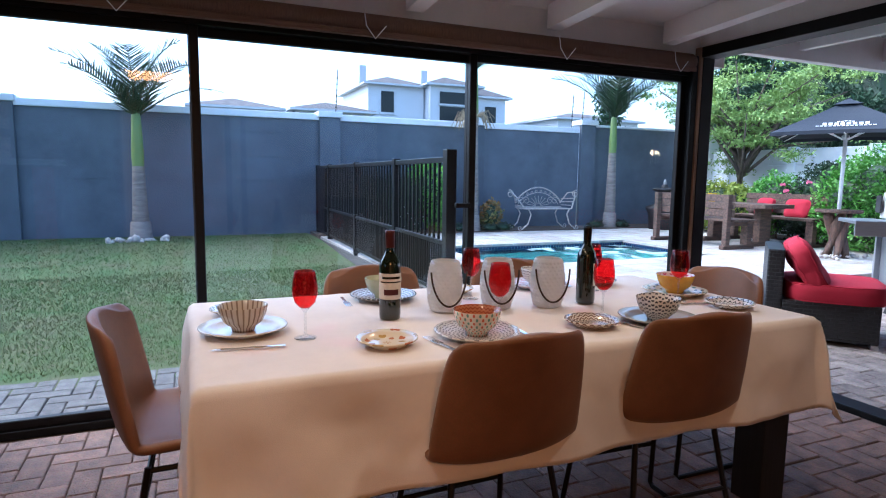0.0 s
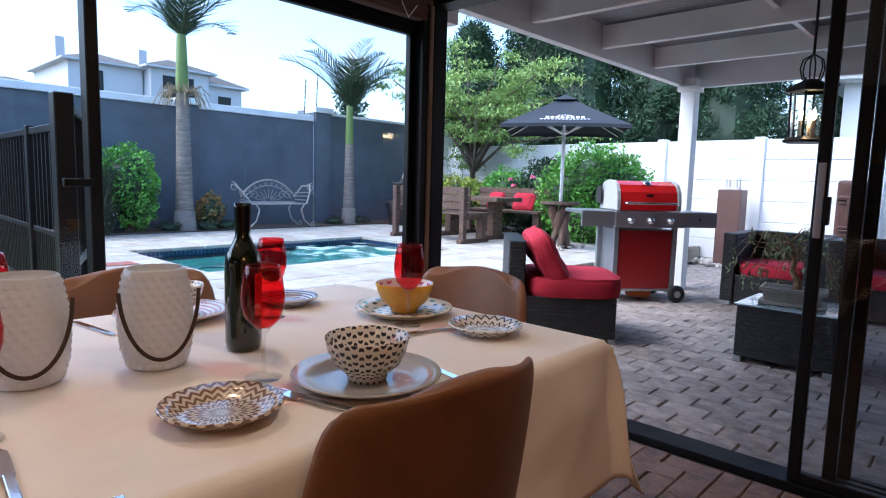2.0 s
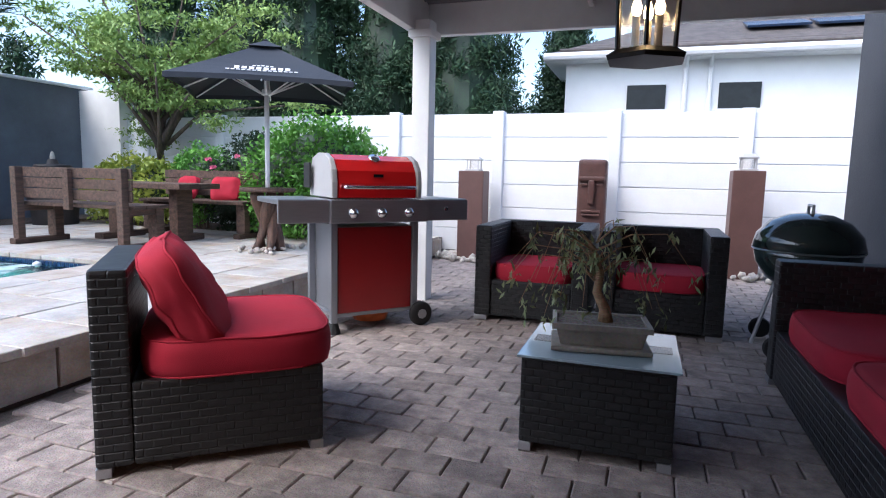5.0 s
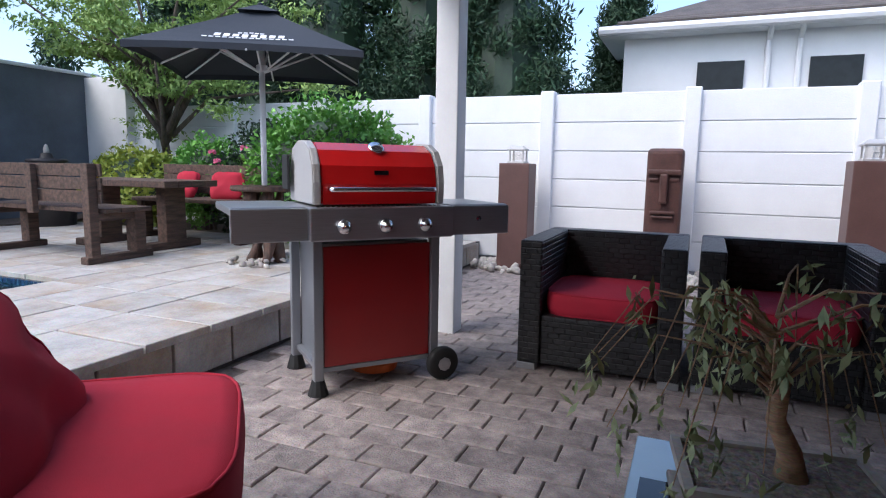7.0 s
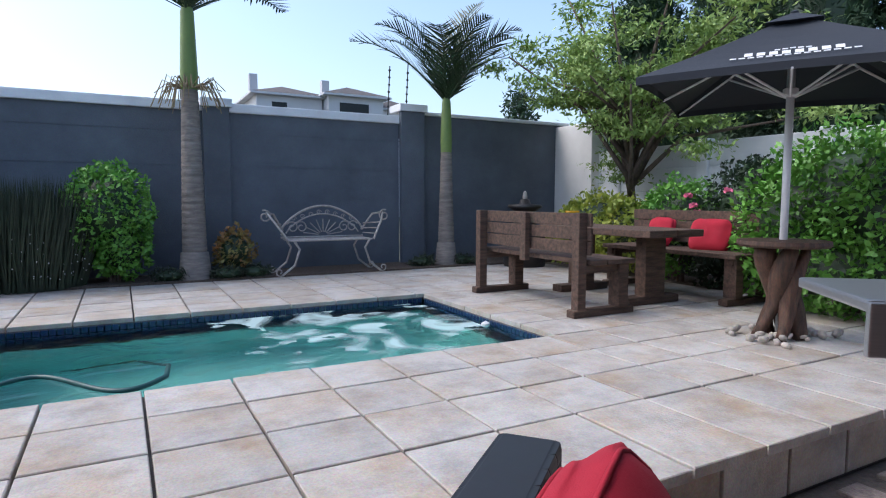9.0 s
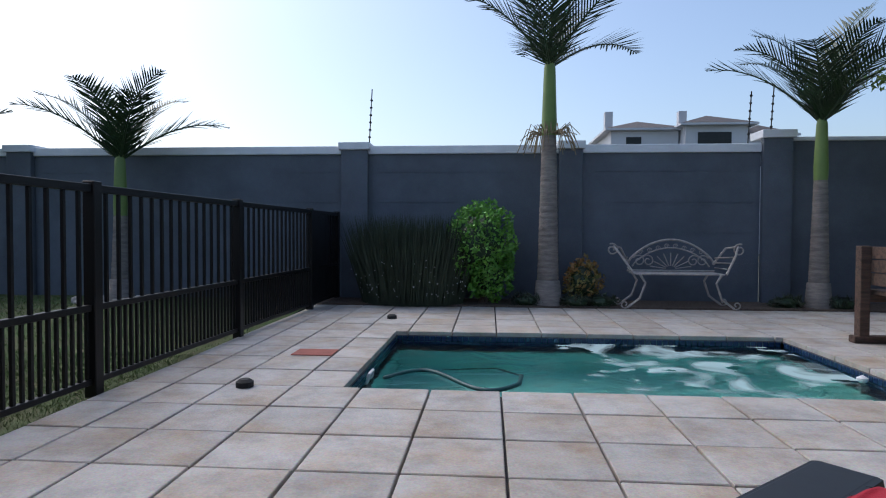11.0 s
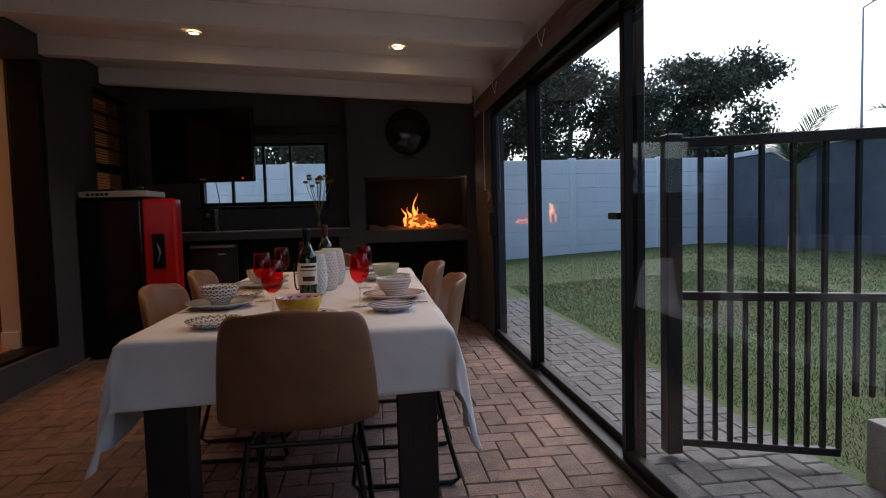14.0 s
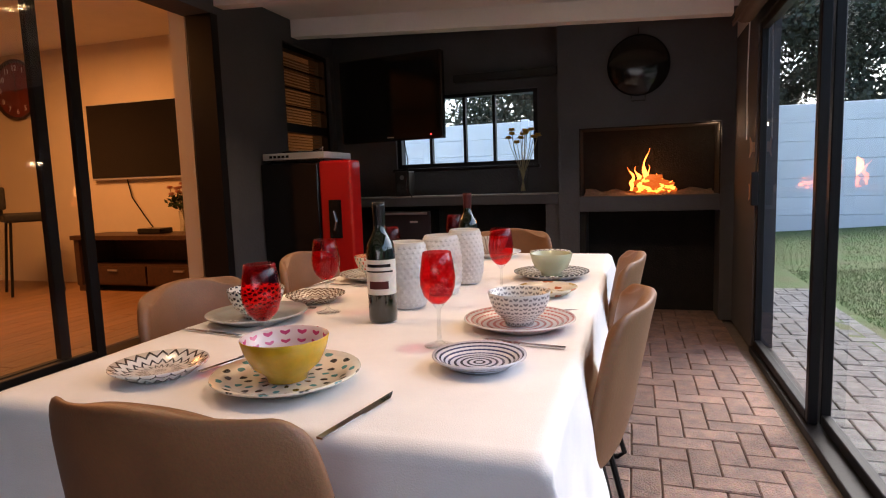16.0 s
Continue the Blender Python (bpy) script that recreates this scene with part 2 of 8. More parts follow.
M = dict(
    blue_wall=mat("blue_paint_on_block", (0.125, 0.145, 0.175), 0.75, vary=0.22, scale=1.4, bump=0.35, grain=60, stain=0.18, stain_scale=1.1),
    white_coping=mat("white_coping_paint", (0.78, 0.80, 0.83), 0.6, vary=0.10, scale=3, bump=0.2),
    white_wall=mat("white_concrete_paint", (0.80, 0.81, 0.825), 0.65, vary=0.06, scale=2, bump=0.15, piece=0.05),
    white_paint=mat("white_timber_paint", (0.78, 0.78, 0.77), 0.45, vary=0.06, scale=4, bump=0.08),
    ceiling=mat("white_ceiling_paint", (0.82, 0.80, 0.78), 0.7, vary=0.05, scale=3, bump=0.1),
    grey_wall=mat("charcoal_plaster", (0.075, 0.075, 0.082), 0.8, vary=0.15, scale=2.5, bump=0.3, grain=50),
    black_frame=mat("black_aluminium", (0.006, 0.006, 0.007), 0.45, 0.0, vary=0.1, bump=0.03, spec=0.25),
    grey_frame=mat("plain_aluminium", (0.55, 0.57, 0.6), 0.4, 0.9, vary=0.1, bump=0.03),
    brick_in=mat("red_brown_paver", (0.26, 0.16, 0.125), 0.8, vary=0.35, scale=14, bump=0.6, grain=120, piece=0.5, second=(0.17, 0.115, 0.10), stain=0.35, stain_scale=6),
    brick_out=mat("grey_brown_paver", (0.46, 0.385, 0.345), 0.82, vary=0.3, scale=12, bump=0.6, grain=120, piece=0.4, second=(0.28, 0.235, 0.22), stain=0.35, stain_scale=7),
    brick_strip=mat("grey_paver", (0.185, 0.18, 0.175), 0.85, vary=0.3, scale=12, bump=0.6, grain=120, piece=0.35, second=(0.115, 0.11, 0.107), stain=0.3, stain_scale=7),
    joint=mat("sandy_joint", (0.15, 0.125, 0.11), 0.95, vary=0.3, scale=30, bump=0.5),
    stone_tile=mat("pale_sandstone_tile", (0.52, 0.50, 0.47), 0.7, vary=0.32, scale=2.4, bump=0.3, grain=90, piece=0.22, second=(0.46, 0.35, 0.24), patchy=0.42, stain=0.3, stain_scale=4.5),
    tile_joint=mat("dark_grout", (0.13, 0.12, 0.115), 0.9, vary=0.3, scale=20),
    soil=mat("dry_bark_soil", (0.17, 0.125, 0.095), 0.95, vary=0.5, scale=30, bump=1.0, grain=160),
    lawn=mat("lawn_soil", (0.065, 0.125, 0.03), 0.95, vary=0.4, scale=2.5, bump=1.0, grain=120, second=(0.12, 0.12, 0.05)),
    grass=mat("grass_blade", (0.08, 0.165, 0.032), 0.7, vary=0.5, scale=0.8, bump=0, second=(0.14, 0.16, 0.055)),
    ground=mat("far_ground", (0.12, 0.13, 0.08), 0.95, vary=0.4, scale=0.2, bump=0.3),
    cloth=mat("white_cotton", (0.84, 0.81, 0.79), 0.85, vary=0.06, scale=5, bump=0.12, grain=400),
    leather=mat("tan_leather", (0.25, 0.115, 0.052), 0.45, vary=0.25, scale=4, bump=0.12, grain=250),
    black_steel=mat("black_steel", (0.012, 0.012, 0.012), 0.4, 0.3, vary=0.1, bump=0.05),
    black_wood=mat("black_table_timber", (0.013, 0.012, 0.011), 0.5, vary=0.2, bump=0.1, stretch=(1, 1, 0.1)),
    wicker=mat("black_wicker", (0.018, 0.018, 0.019), 0.45, vary=0.25, scale=14, bump=0.25, piece=0.3),
    red_fabric=mat("red_canvas", (0.42, 0.010, 0.032), 0.85, vary=0.12, scale=6, bump=0.2, grain=350),
    red_enamel=mat("red_enamel", (0.52, 0.010, 0.010), 0.22, vary=0.05, bump=0, coat=0.6),
    dark_red=mat("dark_red_enamel", (0.27, 0.008, 0.008), 0.35, vary=0.06, bump=0.02, coat=0.3),
    steel=mat("brushed_steel", (0.50, 0.51, 0.53), 0.38, 0.9, vary=0.12, scale=8, bump=0.06, stretch=(1, 30, 30)),
    chrome=mat("chrome", (0.75, 0.75, 0.77), 0.12, 1.0, vary=0.03, bump=0),
    grey_plastic=mat("grey_painted_steel", (0.30, 0.31, 0.33), 0.4, 0.5, vary=0.06, bump=0.03),
    rubber=mat("black_rubber", (0.015, 0.015, 0.015), 0.7, vary=0.2),
    weathered=mat("weathered_bench_timber", (0.165, 0.10, 0.072), 0.8, vary=0.45, scale=5, bump=0.6, grain=60, stretch=(6, 0.7, 6), second=(0.065, 0.043, 0.033)),
    carved=mat("dark_carved_wood", (0.16, 0.085, 0.055), 0.6, vary=0.5, scale=9, bump=0.5, stretch=(4, 4, 0.8), second=(0.06, 0.035, 0.025)),
    navy=mat("charcoal_canvas", (0.028, 0.034, 0.045), 0.85, vary=0.12, scale=3, bump=0.15, grain=300),
    white_metal=mat("white_powder_coat", (0.75, 0.75, 0.76), 0.4, vary=0.05, bump=0.02),
    print_white=mat("white_print", (0.8, 0.8, 0.8), 0.7, vary=0.03, bump=0),
    pool_shell=mat("pool_plaster", (0.30, 0.72, 0.68), 0.6, vary=0.15, scale=1.5, bump=0.05),
    pool_tile=mat("navy_mosaic", (0.02, 0.055, 0.14), 0.2, vary=0.3, scale=40, bump=0.05, piece=0.5),
    foam=mat("water_foam", (0.55, 0.74, 0.74), 0.6, vary=0.05),
    iron=mat("cream_wrought_iron", (0.50, 0.46, 0.42), 0.55, 0.2, vary=0.3, scale=20, bump=0.2),
    trunk=mat("grey_palm_trunk", (0.30, 0.265, 0.235), 0.9, vary=0.35, scale=6, bump=0.5, stretch=(1, 1, 6)),
    crownshaft=mat("green_crownshaft", (0.16, 0.24, 0.06), 0.5, vary=0.2, scale=3, bump=0.05),
    frond=mat("palm_frond", (0.035, 0.075, 0.028), 0.5, vary=0.4, scale=3, bump=0),
    dry_frond=mat("dry_palm_flower", (0.36, 0.28, 0.17), 0.9, vary=0.3),
    bark=mat("tree_bark", (0.18, 0.14, 0.11), 0.95, vary=0.4, scale=10, bump=0.8, stretch=(2, 2, 0.5)),
    leaf_light=mat("feathery_leaf", (0.30, 0.42, 0.11), 0.6, second=(0.17, 0.28, 0.06), vary=0.2, scale=1.5, bump=0),
    leaf_bright=mat("bright_hedge_leaf", (0.17, 0.40, 0.055), 0.5, second=(0.10, 0.27, 0.035), vary=0.2, scale=3, bump=0),
    leaf_yellow=mat("yellow_green_leaf", (0.40, 0.42, 0.05), 0.55, second=(0.22, 0.30, 0.04), vary=0.2, scale=3, bump=0),
    # Also colours the solid cores that paint shade inside shrubs and conifers.
    leaf_dark=mat("dark_leaf_and_crown_shade", (0.035, 0.075, 0.03), 0.5, vary=0.5, scale=3, bump=0),
    leaf_conifer=mat("conifer_spray", (0.034, 0.082, 0.034), 0.7, vary=0.35, scale=1.2, bump=0),
    leaf_oak=mat("dusky_tree_leaf", (0.06, 0.078, 0.048), 0.7, vary=0.5, scale=1, bump=0),
    leaf_red=mat("red_tinged_leaf", (0.34, 0.14, 0.05), 0.6, vary=0.2, scale=4, bump=0, second=(0.16, 0.2, 0.05)),
    leaf_reed=mat("reed_leaf", (0.055, 0.075, 0.04), 0.7, vary=0.4, bump=0),
    pink=mat("pink_petal", (0.75, 0.16, 0.28), 0.6, vary=0.2, bump=0),
    pebble=mat("pale_pebble", (0.52, 0.48, 0.43), 0.7, vary=0.3, scale=10, bump=0.2),
    brown_paint=mat("brown_pillar_paint", (0.13, 0.065, 0.055), 0.5, vary=0.15, scale=4, bump=0.1),
    moai=mat("dark_red_brown_ceramic", (0.12, 0.055, 0.045), 0.45, vary=0.3, scale=6, bump=0.15),
    pot=mat("bonsai_tray_glaze", (0.30, 0.265, 0.225), 0.6, vary=0.3, scale=8, bump=0.2),
    gravel=mat("potting_gravel", (0.27, 0.23, 0.19), 0.95, vary=0.5, scale=60, bump=1.0),
    bonsai_bark=mat("papery_bark", (0.40, 0.25, 0.14), 0.85, vary=0.4, scale=15, bump=0.5, stretch=(1, 1, 4)),
    green_enamel=mat("green_black_enamel", (0.022, 0.035, 0.033), 0.12, vary=0.1, bump=0, coat=0.5),
    roof_tile=mat("grey_brown_roof_tile", (0.15, 0.13, 0.12), 0.8, vary=0.35, scale=5, bump=0.3, piece=0.3),
    house_wall=mat("white_house_plaster", (0.76, 0.77, 0.78), 0.75, vary=0.06, scale=1, bump=0.15),
    far_house=mat("pale_far_plaster", (0.62, 0.63, 0.66), 0.8, vary=0.08, scale=0.5, bump=0),
    solar=mat("solar_glass", (0.02, 0.035, 0.07), 0.2, vary=0.15, bump=0),
    blind=mat("brown_reed_blind", (0.17, 0.095, 0.065), 0.85, vary=0.3, scale=8, bump=0.4, stretch=(0.5, 20, 20)),
    lath=mat("raw_timber_cover", (0.35, 0.21, 0.13), 0.75, vary=0.3, scale=6, bump=0.3, stretch=(6, 6, 0.5)),
    corrugated=mat("grey_roof_sheet", (0.30, 0.31, 0.33), 0.55, 0.3, vary=0.2, scale=2, bump=0.05),
    black_gloss=mat("black_gloss", (0.006, 0.006, 0.007), 0.15, vary=0.1, bump=0),
    silver=mat("silver_plastic", (0.55, 0.54, 0.53), 0.4, 0.3, vary=0.06, bump=0),
    cream_wall=mat("cream_lounge_wall", (0.66, 0.58, 0.46), 0.8, vary=0.06, scale=1.5, bump=0.1),
    floorboard=mat("lounge_floorboard", (0.36, 0.20, 0.10), 0.4, vary=0.35, scale=4, bump=0.1, stretch=(0.6, 10, 1), piece=0.3),
    dark_wood=mat("dark_cabinet_wood", (0.07, 0.032, 0.018), 0.45, vary=0.4, scale=4, bump=0.1, stretch=(0.8, 8, 8)),
    # Near-black; soot in the firebox, plain lining in the wood store and counter.
    near_black=mat("soot_and_near_black_lining", (0.014, 0.012, 0.011), 0.95, vary=0.5, scale=8, bump=0.6),
    leaf_bonsai=mat("grey_green_bonsai_leaf", (0.33, 0.37, 0.18), 0.6, second=(0.13, 0.17, 0.07), vary=0.2, scale=9, bump=0),
    ash=mat("wood_ash", (0.22, 0.17, 0.13), 1.0, vary=0.4, scale=20, bump=0.8),
    log=mat("charred_log", (0.03, 0.022, 0.018), 0.9, vary=0.5, scale=20, bump=0.8, emit=((1.0, 0.16, 0.02), 0.15)),
    flame=glow("flame", (1.0, 0.20, 0.03), 1.3),
    ember=glow("ember", (1.0, 0.15, 0.02), 1.3),
    bulb=glow("warm_bulb", (1.0, 0.66, 0.32), 14.0),
    red_dot=glow("standby_light", (1.0, 0.02, 0.02), 3.0),
    window=glass_pane("window_glass", (0.93, 0.95, 0.96), 0.9),
    dark_window=mat("dark_window_glass", (0.02, 0.024, 0.028), 0.15, vary=0.2, bump=0, spec=0.2),
    lantern_glass=glass_pane("lantern_glass", (0.95, 0.93, 0.9), 0.7),
    table_glass=mat("frosted_table_glass", (0.33, 0.43, 0.48), 0.12, vary=0.05, bump=0, coat=0.6),
    red_glass=glass_pane("red_goblet_glass", (0.96, 0.25, 0.28), 0.8),
    thin_glass=glass_pane("vase_glass", (0.96, 0.97, 0.97), 0.7),
    clear_glass=glass_pane("clear_glass", (0.95, 0.96, 0.96), 1.0),
    honey_glass=solid_glass("white_honeycomb_glass", (0.95, 0.96, 0.97), 0.3),
    wine_glass=mat("dark_bottle_glass", (0.006, 0.012, 0.006), 0.06, vary=0.05, bump=0, coat=0.8),
    paper=mat("cream_label_paper", (0.72, 0.68, 0.60), 0.7, vary=0.12, scale=40, bump=0),
    foil=mat("dark_red_foil", (0.07, 0.012, 0.012), 0.35, 0.4, vary=0.1, bump=0),
    rope=mat("dark_leather_cord", (0.05, 0.028, 0.018), 0.8, vary=0.2, bump=0.3),
    yellow_glaze=mat("yellow_glaze", (0.72, 0.42, 0.02), 0.2, vary=0.12, scale=20, bump=0.06, coat=0.5),
    green_glaze=mat("pale_green_glaze", (0.50, 0.53, 0.36), 0.22, vary=0.08, scale=12, bump=0, coat=0.4),
    white_glaze=mat("white_glaze", (0.72, 0.72, 0.70), 0.2, vary=0.04, bump=0, coat=0.4),
    sunflower=mat("yellow_daisy_petal", (0.72, 0.40, 0.02), 0.7, vary=0.3, bump=0),
    rose=mat("peach_rose_petal", (0.75, 0.42, 0.30), 0.7, vary=0.25, bump=0),
    stem=mat("pale_stem", (0.42, 0.37, 0.18), 0.7, vary=0.3, bump=0),
    clock_red=mat("dark_red_clock_face", (0.18, 0.02, 0.012), 0.5, vary=0.2, scale=8, bump=0),
    red_tile=mat("terracotta_lid", (0.38, 0.12, 0.09), 0.8, vary=0.2),
)
water = solid_glass("pool_water", (0.72, 0.95, 0.92), 0.02, 1.33)
wt = water.node_tree
wnoise, wbump = wt.nodes.new("ShaderNodeTexNoise"), wt.nodes.new("ShaderNodeBump")
wnoise.inputs["Scale"].default_value, wnoise.inputs["Detail"].default_value = 5.0, 4
wbump.inputs["Strength"].default_value, wbump.inputs["Distance"].default_value = 0.5, 0.06
wt.links.new(wnoise.outputs["Fac"], wbump.inputs["Height"])
wt.links.new(wbump.outputs[0], wt.nodes["Principled BSDF"].inputs["Normal"])
M["water"] = water
M["honey_glass"].node_tree.nodes["Principled BSDF"].inputs["Transmission Weight"].default_value = 0.55


# ---- mesh helpers ----
def part(name, bm, material, parent=None, label="", smooth=False, m=None):
    me = bpy.data.meshes.new(name)
    bm.normal_update()
    bm.to_mesh(me)
    bm.free()
    me.materials.append(material)
    if smooth:
        for p in me.polygons:
            p.use_smooth = True
    ob = new(name, me)
    if parent is not None:
        ob.parent = parent
    if m is not None:
        ob.matrix_basis = m
    if label:
        ob["label"] = label
    return ob


def thing(name, label, category, m=None, group="", kind=""):
    ob = new(name)
    ob.empty_display_size = 0.1
    if m is not None:
        ob.matrix_basis = m
    return tagged(ob, label, category, group, kind)


def structure(name, bm, material, label, category, smooth=False):
    return tagged(part(name, bm, material, smooth=smooth), label, category, kind="structure")


def box(x0, x1, y0, y1, z0, z1, bev=0.0, seg=2, bm=None):
    own = bmesh.new()
    bmesh.ops.create_cube(own, size=1)
    for v in own.verts:
        v.co = Vector((x0 + (v.co.x + 0.5) * (x1 - x0), y0 + (v.co.y + 0.5) * (y1 - y0), z0 + (v.co.z + 0.5) * (z1 - z0)))
    if bev:
        bmesh.ops.bevel(own, geom=own.edges[:], offset=bev, segments=seg, affect="EDGES", profile=0.6)
    return join(bm, own)


def join(bm, own):
    if bm is None:
        return own
    me = bpy.data.meshes.new("joined")
    own.to_mesh(me)
    own.free()
    bm.from_mesh(me)
    bpy.data.meshes.remove(me)
    return bm


def boxes(*list_of):
    bm = bmesh.new()
    for b in list_of:
        box(*b, bm=bm)
    return bm


def lathe(profile, seg=28, bm=None, at=(0, 0, 0)):
    own = bmesh.new()
    rings = []
    for r, z in profile:
        if r < 1e-5:
            rings.append([own.verts.new((at[0], at[1], at[2] + z))])
        else:
            rings.append([own.verts.new((at[0] + r * math.cos(2 * math.pi * i / seg), at[1] + r * math.sin(2 * math.pi * i / seg), at[2] + z)) for i in range(seg)])
    for a, b in zip(rings, rings[1:]):
        for i in range(seg):
            j = (i + 1) % seg
            if len(a) == 1 and len(b) > 1:
                own.faces.new((a[0], b[j], b[i]))
            elif len(b) == 1 and len(a) > 1:
                own.faces.new((a[i], a[j], b[0]))
            elif len(a) > 1:
                own.faces.new((a[i], a[j], b[j], b[i]))
    bmesh.ops.recalc_face_normals(own, faces=own.faces)
    return join(bm, own)


def tube(points, radius, seg=8, bm=None, closed=False):
    """A round bar along the points; radius may be a list."""
    own = bmesh.new()
    pts = [Vector(p) for p in points]
    n = len(pts)
    rad = radius if isinstance(radius, (list, tuple)) else [radius] * n
    rings = []
    side = None
    for i, p in enumerate(pts):
        a, b = pts[(i - 1) % n if closed else max(i - 1, 0)], pts[(i + 1) % n if closed else min(i + 1, n - 1)]
        d = (b - a).normalized()
        if side is None:
            side = d.orthogonal().normalized()
        side = (side - d * side.dot(d))
        side = side.normalized() if side.length > 1e-6 else d.orthogonal().normalized()
        up = d.cross(side)
        rings.append([own.verts.new(p + (side * math.cos(2 * math.pi * k / seg) + up * math.sin(2 * math.pi * k / seg)) * rad[i]) for k in range(seg)])
    for i in range(n if closed else n - 1):
        a, b = rings[i], rings[(i + 1) % n]
        for k in range(seg):
            own.faces.new((a[k], a[(k + 1) % seg], b[(k + 1) % seg], b[k]))
    if not closed:
        own.faces.new(rings[0][::-1])
        own.faces.new(rings[-1])
    return join(bm, own)


def cushion(sx, sy, sz, n=14, puff=0.35, crumple=0.0, seed=0):
    """A soft pad about the origin's plane, swollen in the middle, with a seam round its edge."""
    own = bmesh.new()
    bmesh.ops.create_cube(own, size=1)
    bmesh.ops.subdivide_edges(own, edges=own.edges[:], cuts=n - 1, use_grid_fill=True)
    for v in own.verts:
        x, y, z = v.co * 2
        k = (1 - abs(x) ** 4) * (1 - abs(y) ** 4)
        h = (1 - puff) + puff * k
        w = noise.noise(Vector((x * 2 + seed, y * 2, z))) * crumple
        cx = 1 - 0.13 * abs(y) ** 5 - 0.03 * abs(z) ** 3
        cy = 1 - 0.13 * abs(x) ** 5 - 0.03 * abs(z) ** 3
        v.co = Vector((x * sx / 2 * cx + w * 0.5, y * sy / 2 * cy + w * 0.4, z * sz / 2 * h + w))
    return own


def leaves(blobs, count, size, seed=1, narrow=0.5, droop=0.0, shell=0.55, bm=None):
    """Many small leaf blades, scattered in lumpy blobs (x, y, z, rx, ry, rz)."""
    rng = np.random.RandomState(seed)
    vol = np.array([b[3] * b[4] * b[5] for b in blobs]) ** 0.7
    pick = rng.choice(len(blobs), count, p=vol / vol.sum())
    B = np.array(blobs)[pick]
    d = rng.normal(size=(count, 3))
    d /= np.linalg.norm(d, axis=1)[:, None]
    r = (shell + (1.05 - shell) * rng.rand(count)) * (1 + 0.18 * np.sin(d[:, 0] * 7 + seed) * np.cos(d[:, 2] * 6 + d[:, 1] * 5))
    c = B[:, :3] + d * r[:, None] * B[:, 3:]
    a = rng.normal(size=(count, 3)) + d * 0.8
    a[:, 2] -= droop
    a /= np.linalg.norm(a, axis=1)[:, None]
    s = np.cross(a, rng.normal(size=(count, 3)))
    s /= np.linalg.norm(s, axis=1)[:, None]
    L = size * (0.6 + 0.8 * rng.rand(count))[:, None]
    W = L * narrow * 0.5
    V = np.stack([c - a * L * 0.5, c + s * W, c + a * L * 0.5, c - s * W], 1).reshape(-1, 3)
    me = bpy.data.meshes.new("leaves")
    me.from_pydata(V.tolist(), [], np.arange(count * 4).reshape(-1, 4).tolist())
    return me


def leafy(name, me, material, parent, label=""):
    me.materials.append(material)
    ob = new(name, me)
    ob.parent = parent
    if label:
        ob["label"] = label
    return ob


def words(name, text, size, material, parent, m, label=""):
    cu = bpy.data.curves.new(name, "FONT")
    cu.body, cu.size, cu.align_x, cu.align_y, cu.extrude = text, size, "CENTER", "CENTER", 0.0008
    ob = new(name, cu)
    bpy.context.view_layer.update()
    me = bpy.data.meshes.new_from_object(ob.evaluated_get(bpy.context.evaluated_depsgraph_get()))
    bpy.data.objects.remove(ob)
    me.materials.clear()
    me.materials.append(material)
    ob = new(name, me)
    ob.parent, ob.matrix_basis = parent, m
    if label:
        ob["label"] = label
    return ob


# ---- large structure ----
def ground_ring():
    bm = bmesh.new()
    xs, ys = (-400, -9.4, 12.0, 400), (-400, -4.0, 10.9, 400)
    v = [[bm.verts.new((x, y, -0.06)) for x in xs] for y in ys]
    for j in range(3):
        for i in range(3):
            if (i, j) != (1, 1):
                bm.faces.new((v[j][i], v[j][i + 1], v[j + 1][i + 1], v[j + 1][i]))
    return bm


structure("ground", ground_ring(), M["ground"], "dry grassy ground round the walled garden", "ground")


def lawn_height(x, y):
    return min(1, max(0, (y - 4.6) / 5.2)) * 0.25 - 0.01 + 0.012 * noise.noise(Vector((x * 0.8, y * 0.8, 0)))


def lawn_sheet():
    bm = bmesh.new()
    nx, ny = 56, 70
    g = [[bm.verts.new((x, y, lawn_height(x, y))) for x in np.linspace(-9.2, 1.95, nx)] for y in np.linspace(-3.9, 10.75, ny)]
    for j in range(ny - 1):
        for i in range(nx - 1):
            c = g[j][i].co
            if c.x > -3.4 and c.y < 4.1:
                continue
            bm.faces.new((g[j][i], g[j][i + 1], g[j + 1][i + 1], g[j + 1][i]))
    return bm


structure("lawn_ground", lawn_sheet(), M["lawn"], "green lawn with dry worn patches", "lawn", True)

# concrete beds under the pavers
structure("floor_bed_room", box(-2.6, 3.46, 0.1, 3.6, -0.2, -0.02), M["joint"], "sandy bed under the room's brick floor", "floor")
structure("patio_bed", box(3.46, 11.4, -3.9, 4.42, -0.2, -0.021), M["joint"], "sandy bed under the patio pavers", "paving")
structure("strip_bed", box(-3.4, 3.46, 3.6, 4.42, -0.2, -0.022), M["joint"], "sandy bed under the garden path pavers", "paving")

